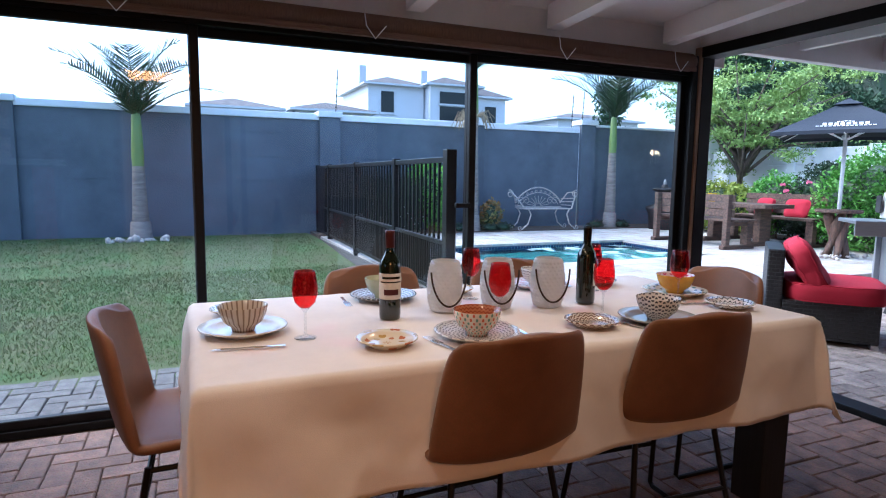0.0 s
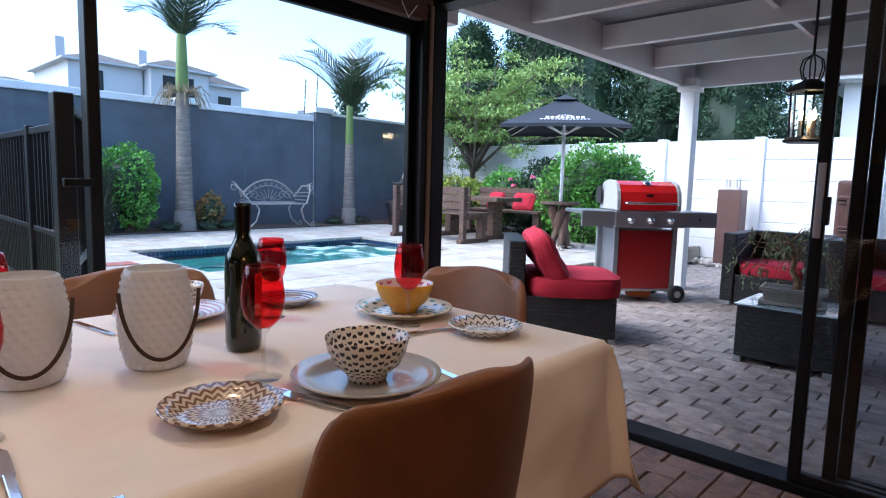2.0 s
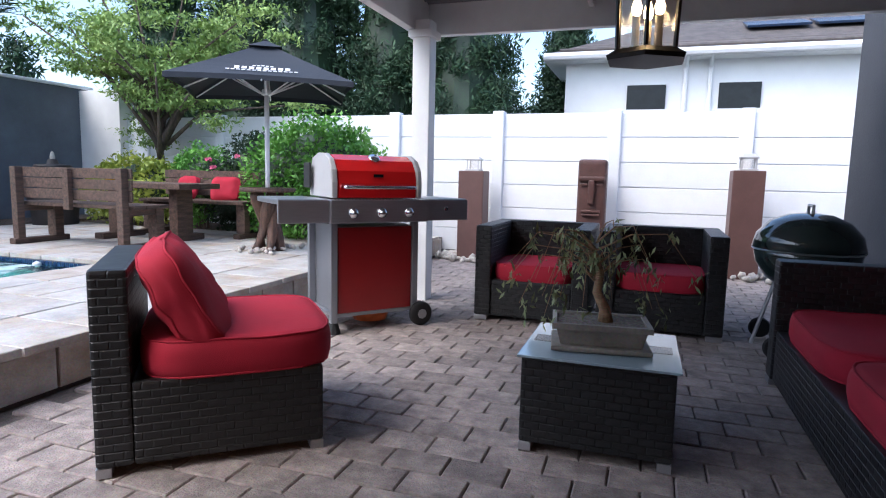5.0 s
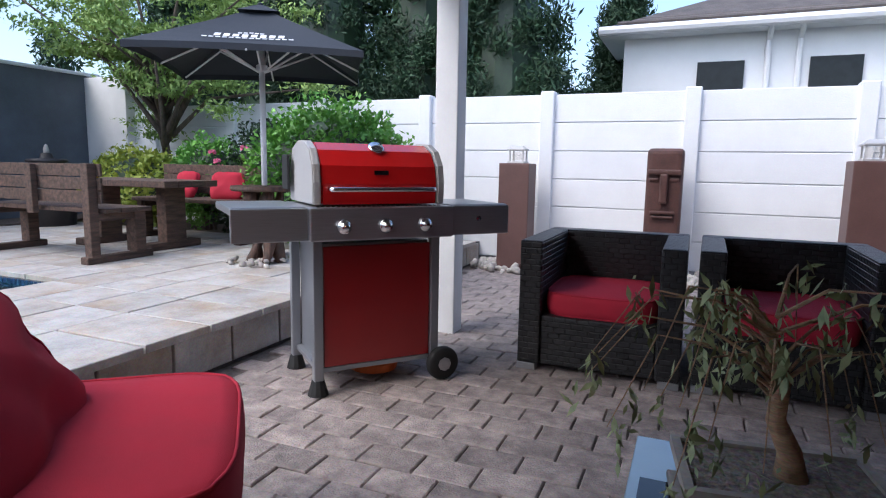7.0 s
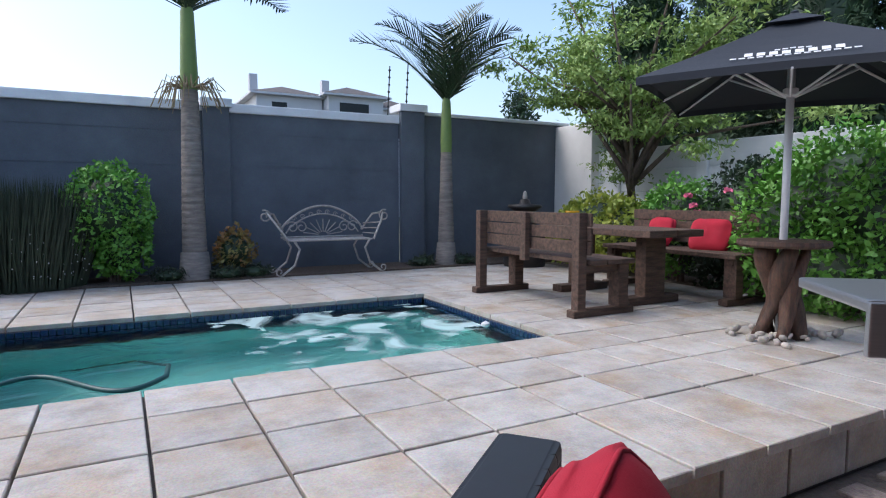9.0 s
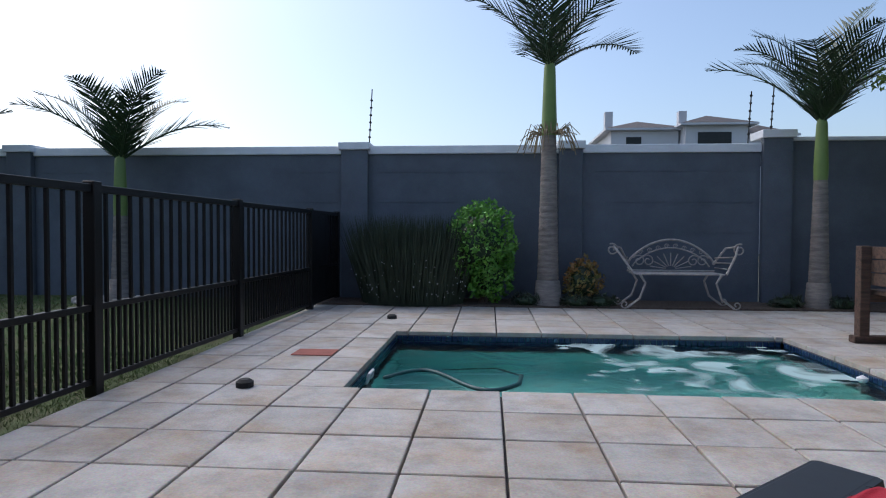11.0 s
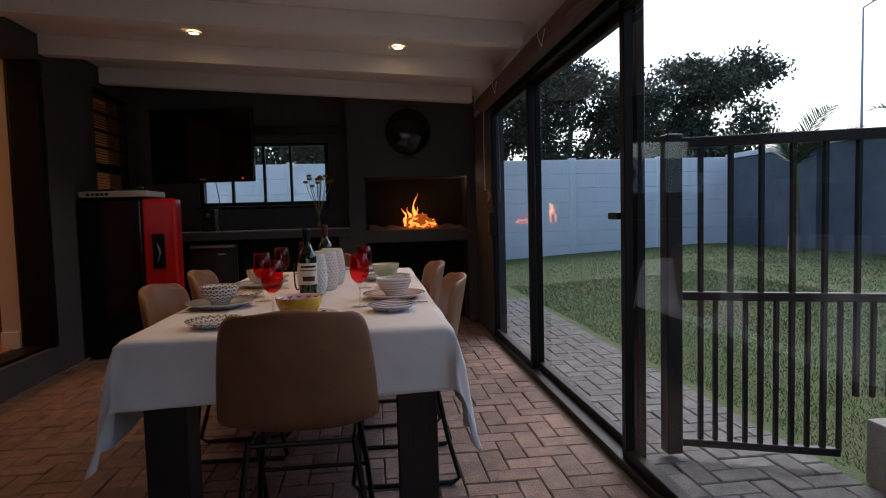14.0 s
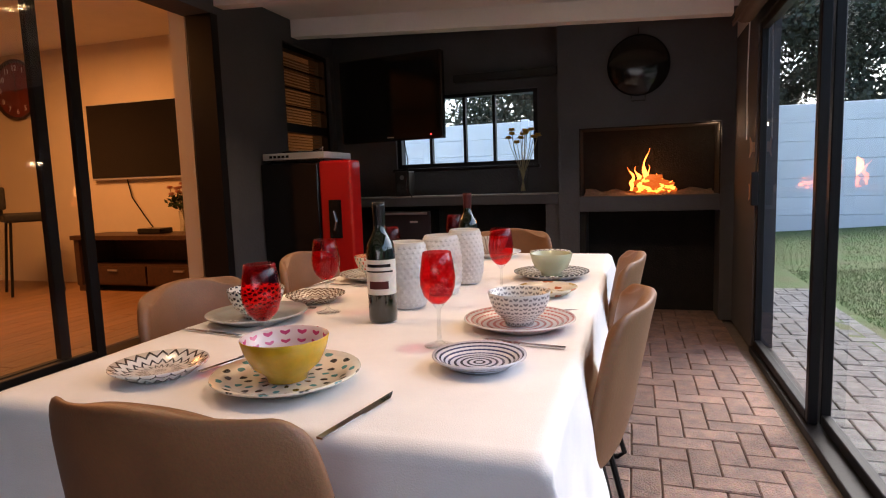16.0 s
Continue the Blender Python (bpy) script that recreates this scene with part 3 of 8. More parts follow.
# deck round the pool
PX0, PX1, PY0, PY1 = 3.32, 6.68, 6.17, 8.15
for n, b in enumerate(((2.0, 11.2, 4.43, PY0, -0.2, 0.215), (2.0, 11.2, PY1, 10.0, -0.2, 0.215), (2.0, PX0, PY0, PY1, -0.2, 0.215), (PX1, 11.2, PY0, PY1, -0.2, 0.215))):
    structure("deck_base_%d" % (n + 1), box(*b), M["tile_joint"], "grouted base of the raised pool deck", "deck")
pool = thing("pool", "rectangular swimming pool with navy mosaic waterline", "pool", kind="structure")
part("pool_basin", boxes((PX0 - 0.1, PX1 + 0.1, PY0 - 0.1, PY1 + 0.1, -0.95, -0.85), (PX0 - 0.1, PX0, PY0 - 0.1, PY1 + 0.1, -0.85, 0.2), (PX1, PX1 + 0.1, PY0 - 0.1, PY1 + 0.1, -0.85, 0.2),
                         (PX0, PX1, PY0 - 0.1, PY0, -0.85, 0.2), (PX0, PX1, PY1, PY1 + 0.1, -0.85, 0.2)), M["pool_shell"], pool)


def water_sheet():
    bm = bmesh.new()
    n = 60
    g = [[bm.verts.new((x, y, 0.155 + 0.006 * noise.noise(Vector((x * 3, y * 3, 0))) + 0.009 * noise.noise(Vector((x * 6, y * 6, 4))) * max(0, min(1, (x - 4.6) / 1.2))))
          for x in np.linspace(PX0 + 0.002, PX1 - 0.002, n)] for y in np.linspace(PY0 + 0.002, PY1 - 0.002, n)]
    for j in range(n - 1):
        for i in range(n - 1):
            bm.faces.new((g[j][i], g[j][i + 1], g[j + 1][i + 1], g[j + 1][i]))
    return bm


tagged(part("water", water_sheet(), M["water"], smooth=True), "rippled turquoise pool water", "water", kind="structure").visible_shadow = False


def foam_patch():
    """A lumpy sheet just above the ripples, widest where the jet stirs the water."""
    bm = bmesh.new()
    n = 90
    vs = {}

    def vert(i, j):
        if (i, j) not in vs:
            vs[i, j] = bm.verts.new((PX0 + 1.2 + 2.1 * i / n, PY0 + 0.1 + 1.85 * j / n, 0.17))
        return vs[i, j]
    for j in range(n):
        for i in range(n):
            x, y = PX0 + 1.2 + 2.1 * i / n, PY0 + 0.1 + 1.85 * j / n
            f = noise.noise(Vector((x * 1.6, y * 2.2, 1))) + 0.5 * noise.noise(Vector((x * 6, y * 9, 1)))
            if f > -0.45 + 0.9 * abs((x - 5.75) / 1.0) ** 2:
                bm.faces.new((vert(i, j), vert(i + 1, j), vert(i + 1, j + 1), vert(i, j + 1)))
    return bm


ft_nodes = M["foam"].node_tree
bubbles, froth = ft_nodes.nodes.new("ShaderNodeTexNoise"), ft_nodes.nodes.new("ShaderNodeMapRange")
bubbles.inputs["Scale"].default_value, bubbles.inputs["Detail"].default_value, bubbles.inputs["Distortion"].default_value = 3.2, 9, 1.6
froth.inputs["From Min"].default_value, froth.inputs["From Max"].default_value, froth.inputs["To Max"].default_value = 0.42, 0.62, 0.8
ft_nodes.links.new(bubbles.outputs["Fac"], froth.inputs["Value"])
ft_nodes.links.new(froth.outputs[0], ft_nodes.nodes["Principled BSDF"].inputs["Alpha"])
tagged(part("foam", foam_patch(), M["foam"]), "white bubbling foam on the pool water", "foam", kind="stuff")
structure("bed_soil", box(2.0, 11.2, 10.0, 10.75, -0.2, 0.27), M["soil"], "bark covered planting bed along the wall", "flower bed")
structure("bed_soil_east", box(9.0, 10.5, 4.9, 10.0, 0.0, 0.235), M["soil"], "planting bed below the hedge", "flower bed")

# boundary walls
for n, (x0, x1, z) in enumerate(((-9.2, 7.6, 2.19), (7.95, 10.6, 2.33))):
    structure("wall_blue_%d" % (n + 1), box(x0, x1, 10.75, 10.95, -0.2, z), M["blue_wall"], "slate blue painted garden wall", "wall")
    structure("wall_coping_%d" % (n + 1), box(x0, x1, 10.71, 10.99, z, z + (0.11 if n == 0 else 0.05), 0.015), M["white_coping"], "white wall coping", "trim")
for n, (x, top, w) in enumerate(((-6.4, 2.24, 0.36), (-2.4, 2.24, 0.36), (2.35, 2.24, 0.36), (5.2, 2.24, 0.3), (7.78, 2.36, 0.36))):
    structure("wall_pier_%d" % (n + 1), box(x - w / 2, x + w / 2, 10.66, 10.74, 0.1, top, 0.008), M["blue_wall"], "slate blue wall pier", "wall")
    structure("pier_cap_%d" % (n + 1), box(x - w / 2 - 0.03, x + w / 2 + 0.03, 10.62, 11.0, top, top + 0.1, 0.012), M["white_coping"], "white pier cap", "trim")
for n, z in enumerate((0.75, 1.15, 1.55, 1.95)):
    structure("wall_course_%d" % (n + 1), box(-9.2, 7.6, 10.744, 10.752, z, z + 0.012), M["blue_wall"], "faint block course on the blue wall", "wall")


def slab_wall(name, along, fixed, starts, z0, rows, h, thick=0.05):
    """A wall of horizontal concrete slabs between posts. along: 'y' or 'x'."""
    w = thing(name, "white painted precast concrete slab wall", "wall", kind="structure")
    for a, b in zip(starts, starts[1:]):
        for r in range(rows):
            lo, hi = z0 + r * h + 0.004, z0 + (r + 1) * h - 0.004
            s = (fixed, fixed + thick, a + 0.06, b - 0.06, lo, hi, 0.006, 1) if along == "y" else (a + 0.06, b - 0.06, fixed, fixed + thick, lo, hi, 0.006, 1)
            part("slab", box(*s), M["white_wall"], w)
    top = z0 + rows * h
    core = (fixed + 0.02, fixed + 0.03, starts[0], starts[-1], z0, top - 0.02) if along == "y" else (starts[0], starts[-1], fixed + 0.02, fixed + 0.03, z0, top - 0.02)
    part("joint_filler", box(*core), M["white_coping"], w)
    for a in starts:
        p = (fixed - 0.05, fixed + 0.1, a - 0.075, a + 0.075, z0 - 0.1, top + 0.03, 0.01, 1) if along == "y" else (a - 0.075, a + 0.075, fixed - 0.05, fixed + 0.1, z0 - 0.1, top + 0.03, 0.01, 1)
        part("post", box(*p), M["white_wall"], w)
    return w


slab_wall("wall_east", "y", 10.5, [0.76 + 1.46 * k for k in range(-3, 8)], 0.05, 6, 0.303)
slab_wall("wall_west", "y", -9.1, [-3.4 + 2.07 * k for k in range(8)], -0.02, 7, 0.322)
structure("wall_corner_return", box(10.35, 10.65, 9.9, 10.75, 0, 2.3, 0.01), M["white_paint"], "pale end of the boundary wall", "wall")
structure("wall_back_garden", box(-9.2, 12.0, -4.0, -3.9, -0.1, 2.4), M["white_wall"], "plain white wall closing the garden", "wall")

# house and room
W = M["grey_wall"]
structure("wall_house_1", box(-2.45, -0.63, -0.1, 0.12, 0.0, 1.3), W, "charcoal plastered house wall", "wall")
structure("wall_house_2", box(-2.45, -2.2, -0.1, 0.12, 1.3, 2.27), W, "charcoal plastered house wall", "wall")
structure("wall_house_3", box(-1.42, -0.63, -0.1, 0.12, 1.3, 2.27), W, "charcoal plastered house wall", "wall")
structure("wall_house_4", box(-2.45, 3.6, -0.1, 0.12, 2.27, 2.75), W, "charcoal plastered house wall", "wall")
structure("wall_house_5", box(2.2, 9.0, -0.1, 0.12, 0.0, 2.27), W, "charcoal plastered house wall", "wall")
structure("wall_house_6", box(3.6, 9.0, -0.1, 0.12, 2.27, 2.75), W, "charcoal plastered house wall", "wall")
structure("door_sill", box(-0.63, 2.2, -0.12, 0.12, 0.0, 0.2), W, "charcoal plinth under the sliding door", "sill")
structure("wall_back_1", box(-2.45, -2.27, 0.12, 3.6, 0.0, 1.23), W, "charcoal plastered back wall", "wall")
structure("wall_back_2", box(-2.45, -2.27, 0.12, 3.6, 1.87, 2.75), W, "charcoal plastered back wall", "wall")
structure("wall_back_3", box(-2.45, -2.27, 0.12, 0.72, 1.23, 1.87), W, "charcoal plastered back wall", "wall")
structure("wall_back_4", box(-2.45, -2.27, 2.02, 3.6, 1.23, 1.87), W, "charcoal plastered back wall", "wall")

braai = thing("fireplace", "built-in charcoal plastered braai fireplace with a wood fire", "fireplace", kind="structure")
FX0, FX1 = -2.26, -1.94
part("chimney_breast", box(FX0, FX1, 2.39, 3.41, 1.48, 2.6), W, braai)
part("left_pier", box(FX0, FX1, 2.23, 2.39, 0.0, 2.6), W, braai)
part("right_pier", box(FX0, FX1, 3.41, 3.5, 0.0, 2.6), W, braai)
part("hearth_slab", box(FX0, FX1 + 0.02, 2.39, 3.41, 0.83, 0.95, 0.006), W, braai)
part("firebox", boxes((-2.265, -2.25, 2.39, 3.41, 0.95, 1.48), (-2.25, -1.96, 2.39, 2.4, 0.95, 1.48), (-2.25, -1.96, 3.4, 3.41, 0.95, 1.48), (-2.25, -1.96, 2.4, 3.4, 1.47, 1.48)), M["near_black"], braai, "sooty brick firebox")
# Same near-black as the firebox, darker than the plaster round it.
part("wood_store", boxes((-2.265, -2.25, 2.39, 3.41, 0.0, 0.83), (-2.25, -1.96, 2.39, 2.44, 0.0, 0.83)), M["near_black"], braai, "near-black lining of the recess below the hearth")


def ash_heap():
    bm = bmesh.new()
    n = 24
    g = [[bm.verts.new((-2.24 + 0.26 * j / 8, 2.42 + 0.96 * i / n, 0.952 + 0.07 * max(0, noise.noise(Vector((i * 0.35, j * 0.5, 3))) + 0.4) * (1 - j / 8)))
          for i in range(n + 1)] for j in range(9)]
    for j in range(8):
        for i in range(n):
            bm.faces.new((g[j][i], g[j][i + 1], g[j + 1][i + 1], g[j + 1][i]))
    return bm


tagged(part("ash", ash_heap(), M["ash"], smooth=True), "grey ash heap on the hearth", "ash", kind="stuff")
fire = thing("log_fire", "burning log fire with orange flames", "fire")
rng = random.Random(4)
for k in range(7):
    a, z = rng.uniform(-1, 1), 0.975 + 0.036 * (k // 2)
    y, L = 2.94 + rng.uniform(-0.06, 0.06), rng.uniform(0.07, 0.14)
    pts = [(-2.10 + a * 0.04 * q, y + L * q, z + a * 0.05 * q + rng.uniform(-0.006, 0.006)) for q in (-1, -0.4, 0.3, 1)]
    part("log", tube(pts, [0.018, 0.027, 0.025, 0.016], 7), M["log"], fire, "charred burning log")
for k in range(12):
    y, z = 2.94 + rng.uniform(-0.13, 0.13), 0.972 + rng.random() ** 2 * 0.09
    q = rng.uniform(0.012, 0.035)
    part("ember", tube([(-2.065, y - q, z), (-2.06, y, z + rng.uniform(-0.012, 0.012)), (-2.065, y + q, z)], [0.003, 0.009, 0.003], 6), M["ember"], fire, "glowing ember")


def flame_tongue(y, h, w, lean, seed):
    pts, rad = [], []
    for i in range(14):
        u = i / 13
        pts.append((-2.1 + 0.012 * math.sin(u * 5 + seed), y + lean * u * u + 0.022 * math.sin(u * 8 + seed * 1.7) * u, 0.985 + h * u))
        rad.append(max(0.001, w * math.sin(math.pi * min(1, u * 0.75 + 0.2)) * (1 - u) ** 0.8 * (1 + 0.35 * math.sin(u * 17 + seed))))
    return tube(pts, rad, 7)


for k in range(13):
    y = 2.94 + 0.15 * math.sin(k * 2.4) * (0.4 + 0.6 * (k % 3) / 2)
    h = (0.34 if k == 0 else 0.06 + 0.2 * rng.random()) * (1 - 2.2 * abs(y - 2.92))
    part("flame", flame_tongue(2.88 if k == 0 else y, h, rng.uniform(0.02, 0.034), rng.uniform(-0.03, 0.03), k), M["flame"], fire, "orange flame", smooth=True)

counter = thing("serving_counter", "charcoal plastered counter ledge with a pale top", "counter", kind="structure")
part("ledge", box(-2.26, -1.95, 0.3, 2.228, 0.9, 0.975, 0.006), M["grey_wall"], counter)
part("ledge_top", box(-2.26, -1.94, 0.3, 2.228, 0.976, 0.985, 0.003), mat("grey_stone_top", (0.3, 0.28, 0.26), 0.4, vary=0.2), counter, "grey stone top")
part("side_panel", box(-2.26, -1.97, 2.12, 2.228, 0.0, 0.9), M["grey_wall"], counter)
# Near-black panel; the rest of the ledge body is charcoal.
part("back_panel", box(-2.265, -2.2, 0.3, 2.12, 0.0, 0.9), M["near_black"], counter)


def slope_slab(x0, x1, y0, y1, under, thick, fall):
    bm = box(x0, x1, y0, y1, under, under + thick)
    for v in bm.verts:
        v.co.z -= fall * (v.co.y - y0)
    return bm


structure("ceiling", slope_slab(-2.45, 3.6, 0.12, 3.7, 2.46, 0.06, 0.055), M["ceiling"], "white painted sloping ceiling", "ceiling")
for n, x in enumerate((-1.6, -0.65, 0.3, 1.2, 2.1, 3.0)):
    structure("ceiling_beam_%d" % (n + 1), slope_slab(x - 0.05, x + 0.05, 0.125, 3.42, 2.32, 0.138, 0.055), M["ceiling"], "white painted ceiling beam", "beam")
structure("wall_fascia_north", box(-2.45, 3.6, 3.5, 3.62, 2.05, 2.6), M["white_paint"], "white painted beam over the glass wall", "beam")
structure("wall_fascia_east", box(3.36, 3.5, 0.12, 3.5, 2.16, 2.7), M["white_paint"], "white painted beam over the patio doors", "beam")
structure("wall_end_north", box(-2.45, -1.15, 3.5, 3.62, 0.0, 2.05), W, "charcoal plastered wall beside the glass", "wall")
for n, (x, y) in enumerate(((-0.31, 1.28), (-0.36, 2.68), (1.6, 1.2), (1.5, 2.75))):
    d = thing("downlight", "small recessed warm ceiling downlight", "downlight", pose(x, y, 2.455 - 0.055 * (y - 0.12)), "ceiling downlights")
    part("rim", lathe([(0.03, -0.001), (0.045, -0.001), (0.045, -0.006), (0.03, -0.008), (0.03, -0.001)], 20), M["white_metal"], d)
    part("lens", lathe([(0, -0.004), (0.03, -0.004)], 20), M["bulb"], d, "glowing bulb")

# north glass wall
BF = M["black_frame"]


def framed(name, x0, x1, y, z0, z1, label, stile=0.05, depth=0.04, axis="x"):
    """A glazed panel standing along x (or y), as frame pieces and a pane."""
    w = thing(name, label, "window" if "window" in name else "door", kind="structure")

    def b(a0, a1, c0, c1):
        return box(a0, a1, y - depth / 2, y + depth / 2, c0, c1, 0.004, 1) if axis == "x" else box(y - depth / 2, y + depth / 2, a0, a1, c0, c1, 0.004, 1)
    part("stile", b(x0, x0 + stile, z0, z1), BF, w)
    part("stile", b(x1 - stile, x1, z0, z1), BF, w)
    part("rail", b(x0 + stile, x1 - stile, z0, z0 + stile), BF, w)
    part("rail", b(x0 + stile, x1 - stile, z1 - stile, z1), BF, w)
    g = bmesh.new()
    c = [(x0 + stile, z0 + stile), (x1 - stile, z0 + stile), (x1 - stile, z1 - stile), (x0 + stile, z1 - stile)]
    g.faces.new([g.verts.new((a, y, z) if axis == "x" else (y, a, z)) for a, z in c])
    part("pane", g, M["window"], w).visible_shadow = False
    return w


structure("glass_wall_track", box(-1.15, 3.45, 3.49, 3.61, -0.015, 0.025, 0.004), BF, "black sliding door track", "track")
structure("glass_wall_head", box(-1.15, 3.3, 3.5, 3.6, 1.97, 2.05, 0.004), BF, "black head frame over the glass", "trim")
d1 = framed("glass_door_1", -1.15, 0.10, 3.53, 0.025, 1.97, "black framed fixed glass panel", 0.045)
d2 = framed("glass_door_2", 0.05, 1.64, 3.58, 0.025, 1.97, "black framed sliding glass panel", 0.045)
d3 = framed("glass_door_3", 1.59, 3.265, 3.53, 0.025, 1.97, "black framed sliding glass panel with a latch", 0.045)
part("latch", box(1.5, 1.6, 3.49, 3.515, 1.06, 1.09, 0.005), BF, d3, "black latch")
part("lock", box(-1.13, -1.09, 3.47, 3.51, 0.9, 1.1, 0.005), BF, d1, "black door lock")
structure("corner_post", box(3.27, 3.32, 3.46, 3.6, -0.01, 2.1, 0.005), BF, "black corner post", "post")
structure("corner_cover", box(3.322, 3.348, 3.45, 3.56, -0.01, 2.16, 0.006), M["lath"], "raw timber cover strip with screw holes", "post")
structure("corner_jamb", box(3.35, 3.455, 3.45, 3.56, -0.01, 2.16, 0.005), BF, "black patio door jamb", "post")
structure("corner_outer", box(3.457, 3.472, 3.47, 3.55, -0.01, 2.16, 0.004), M["grey_frame"], "pale aluminium edge of the jamb", "trim")
blind = thing("rolled_blind", "rolled up brown reed blind above the glass", "blind")
part("roll", lathe([(0, 0), (0.055, 0), (0.06, 0.02), (0.06, 4.38), (0.055, 4.4), (0, 4.4)], 16), M["blind"], blind, m=pose(-1.18, 3.43, 2.04, 0, 90, 0), smooth=True)
part("slat", box(-1.17, 3.2, 3.36, 3.37, 1.97, 2.0, 0.003), M["blind"], blind)
for x in (-0.3, 0.9, 2.1, 3.0):
    part("cord", tube([(x, 3.36, 2.1), (x + 0.01, 3.355, 2.02), (x + 0.06, 3.36, 1.96), (x + 0.12, 3.36, 2.03)], 0.003, 6), M["white_metal"], blind, "thin white cord")

# patio sliding doors, stacked open
P1, P2, P3 = 1.52, 1.415, 1.375
structure("patio_door_track", box(3.33, 3.47, 0.12, 3.45, -0.015, 0.022, 0.004), BF, "black patio door track", "track")
structure("patio_door_head", box(3.33, 3.47, 0.12, 3.45, 2.09, 2.16, 0.004), BF, "black patio door head", "trim")
for n, (x, a) in enumerate(((3.36, P1), (3.405, P2), (3.45, P3))):
    d = framed("patio_door_%d" % (n + 1), 0.14, a, x, 0.024, 2.09, "black framed sliding glass door pushed open", 0.042, 0.03, "y")
    if n == 0:
        part("pull_plate", box(3.335, 3.342, P1 - 0.035, P1 - 0.01, 0.95, 1.22, 0.002), M["steel"], d, "steel pull plate")
        part("handle_block", box(3.315, 3.342, P1 - 0.06, P1 - 0.037, 1.0, 1.1, 0.004), BF, d, "black handle")

# patio roof
structure("patio_roof", slope_slab(3.5, 7.85, -0.1, 3.72, 2.52, 0.03, 0.0), M["white_paint"], "flat patio roof", "roof")


def corrugated(x0, x1, y0, y1, z):
    bm = bmesh.new()
    xs = np.arange(x0, x1, 0.019)
    a = [[bm.verts.new((x, y, z + 0.009 * math.sin(x * 2 * math.pi / 0.076))) for x in xs] for y in (y0, y1)]
    for i in range(len(xs) - 1):
        bm.faces.new((a[0][i], a[0][i + 1], a[1][i + 1], a[1][i]))
    return bm


structure("patio_roof_sheet", corrugated(3.5, 7.8, 0.12, 3.66, 2.5), M["corrugated"], "grey corrugated roof sheeting", "roof", True)
structure("patio_edge_beam", box(3.5, 7.85, 3.66, 3.74, 2.22, 2.5, 0.006), M["white_paint"], "white painted edge beam", "beam")
structure("patio_end_beam", box(7.76, 7.84, 0.12, 3.66, 2.24, 2.5, 0.006), M["white_paint"], "white painted end beam", "beam")
for n, x in enumerate((4.6, 5.65, 6.7)):
    structure("patio_rafter_%d" % (n + 1), box(x - 0.03, x + 0.03, 0.12, 3.655, 2.29, 2.48, 0.005), M["white_paint"], "white painted rafter", "beam")
for n, (y, x0, x1) in enumerate((y, x0, x1) for y in (1.0, 2.3) for x0, x1 in ((3.52, 4.565), (4.635, 5.615), (5.685, 6.665), (6.735, 7.755))):
    structure("patio_noggin_%d" % (n + 1), box(x0, x1, y - 0.02, y + 0.02, 2.39, 2.48, 0.004), M["white_paint"], "white painted cross batten", "beam")
structure("patio_post", box(7.45, 7.6, 3.53, 3.68, -0.02, 2.3, 0.008), M["white_paint"], "white steel patio post", "post")
structure("patio_post_cap", box(7.42, 7.63, 3.5, 3.71, 2.16, 2.219, 0.006), M["white_paint"], "white post cap", "post")


# ---- dining table and chairs ----
TX0, TX1, TY0, TY1, TZ = 0.03, 2.15, 1.69, 2.69, 0.745
table = thing("dining_table", "black timber dining table with thick square legs", "table")
part("tabletop", box(TX0 + 0.01, TX1 - 0.01, TY0 + 0.01, TY1 - 0.01, TZ - 0.05, TZ - 0.005, 0.004), M["black_wood"], table)
for x in (TX0 + 0.03, TX1 - 0.16):
    for y in (TY0 + 0.04, TY1 - 0.17):
        part("leg", box(x, x + 0.13, y, y + 0.13, 0.0, TZ - 0.05, 0.004), M["black_wood"], table)
part("apron", box(TX0 + 0.1, TX1 - 0.1, TY0 + 0.09, TY0 + 0.12, TZ - 0.13, TZ - 0.05), M["black_wood"], table)
part("apron", box(TX0 + 0.1, TX1 - 0.1, TY1 - 0.12, TY1 - 0.09, TZ - 0.13, TZ - 0.05), M["black_wood"], table)


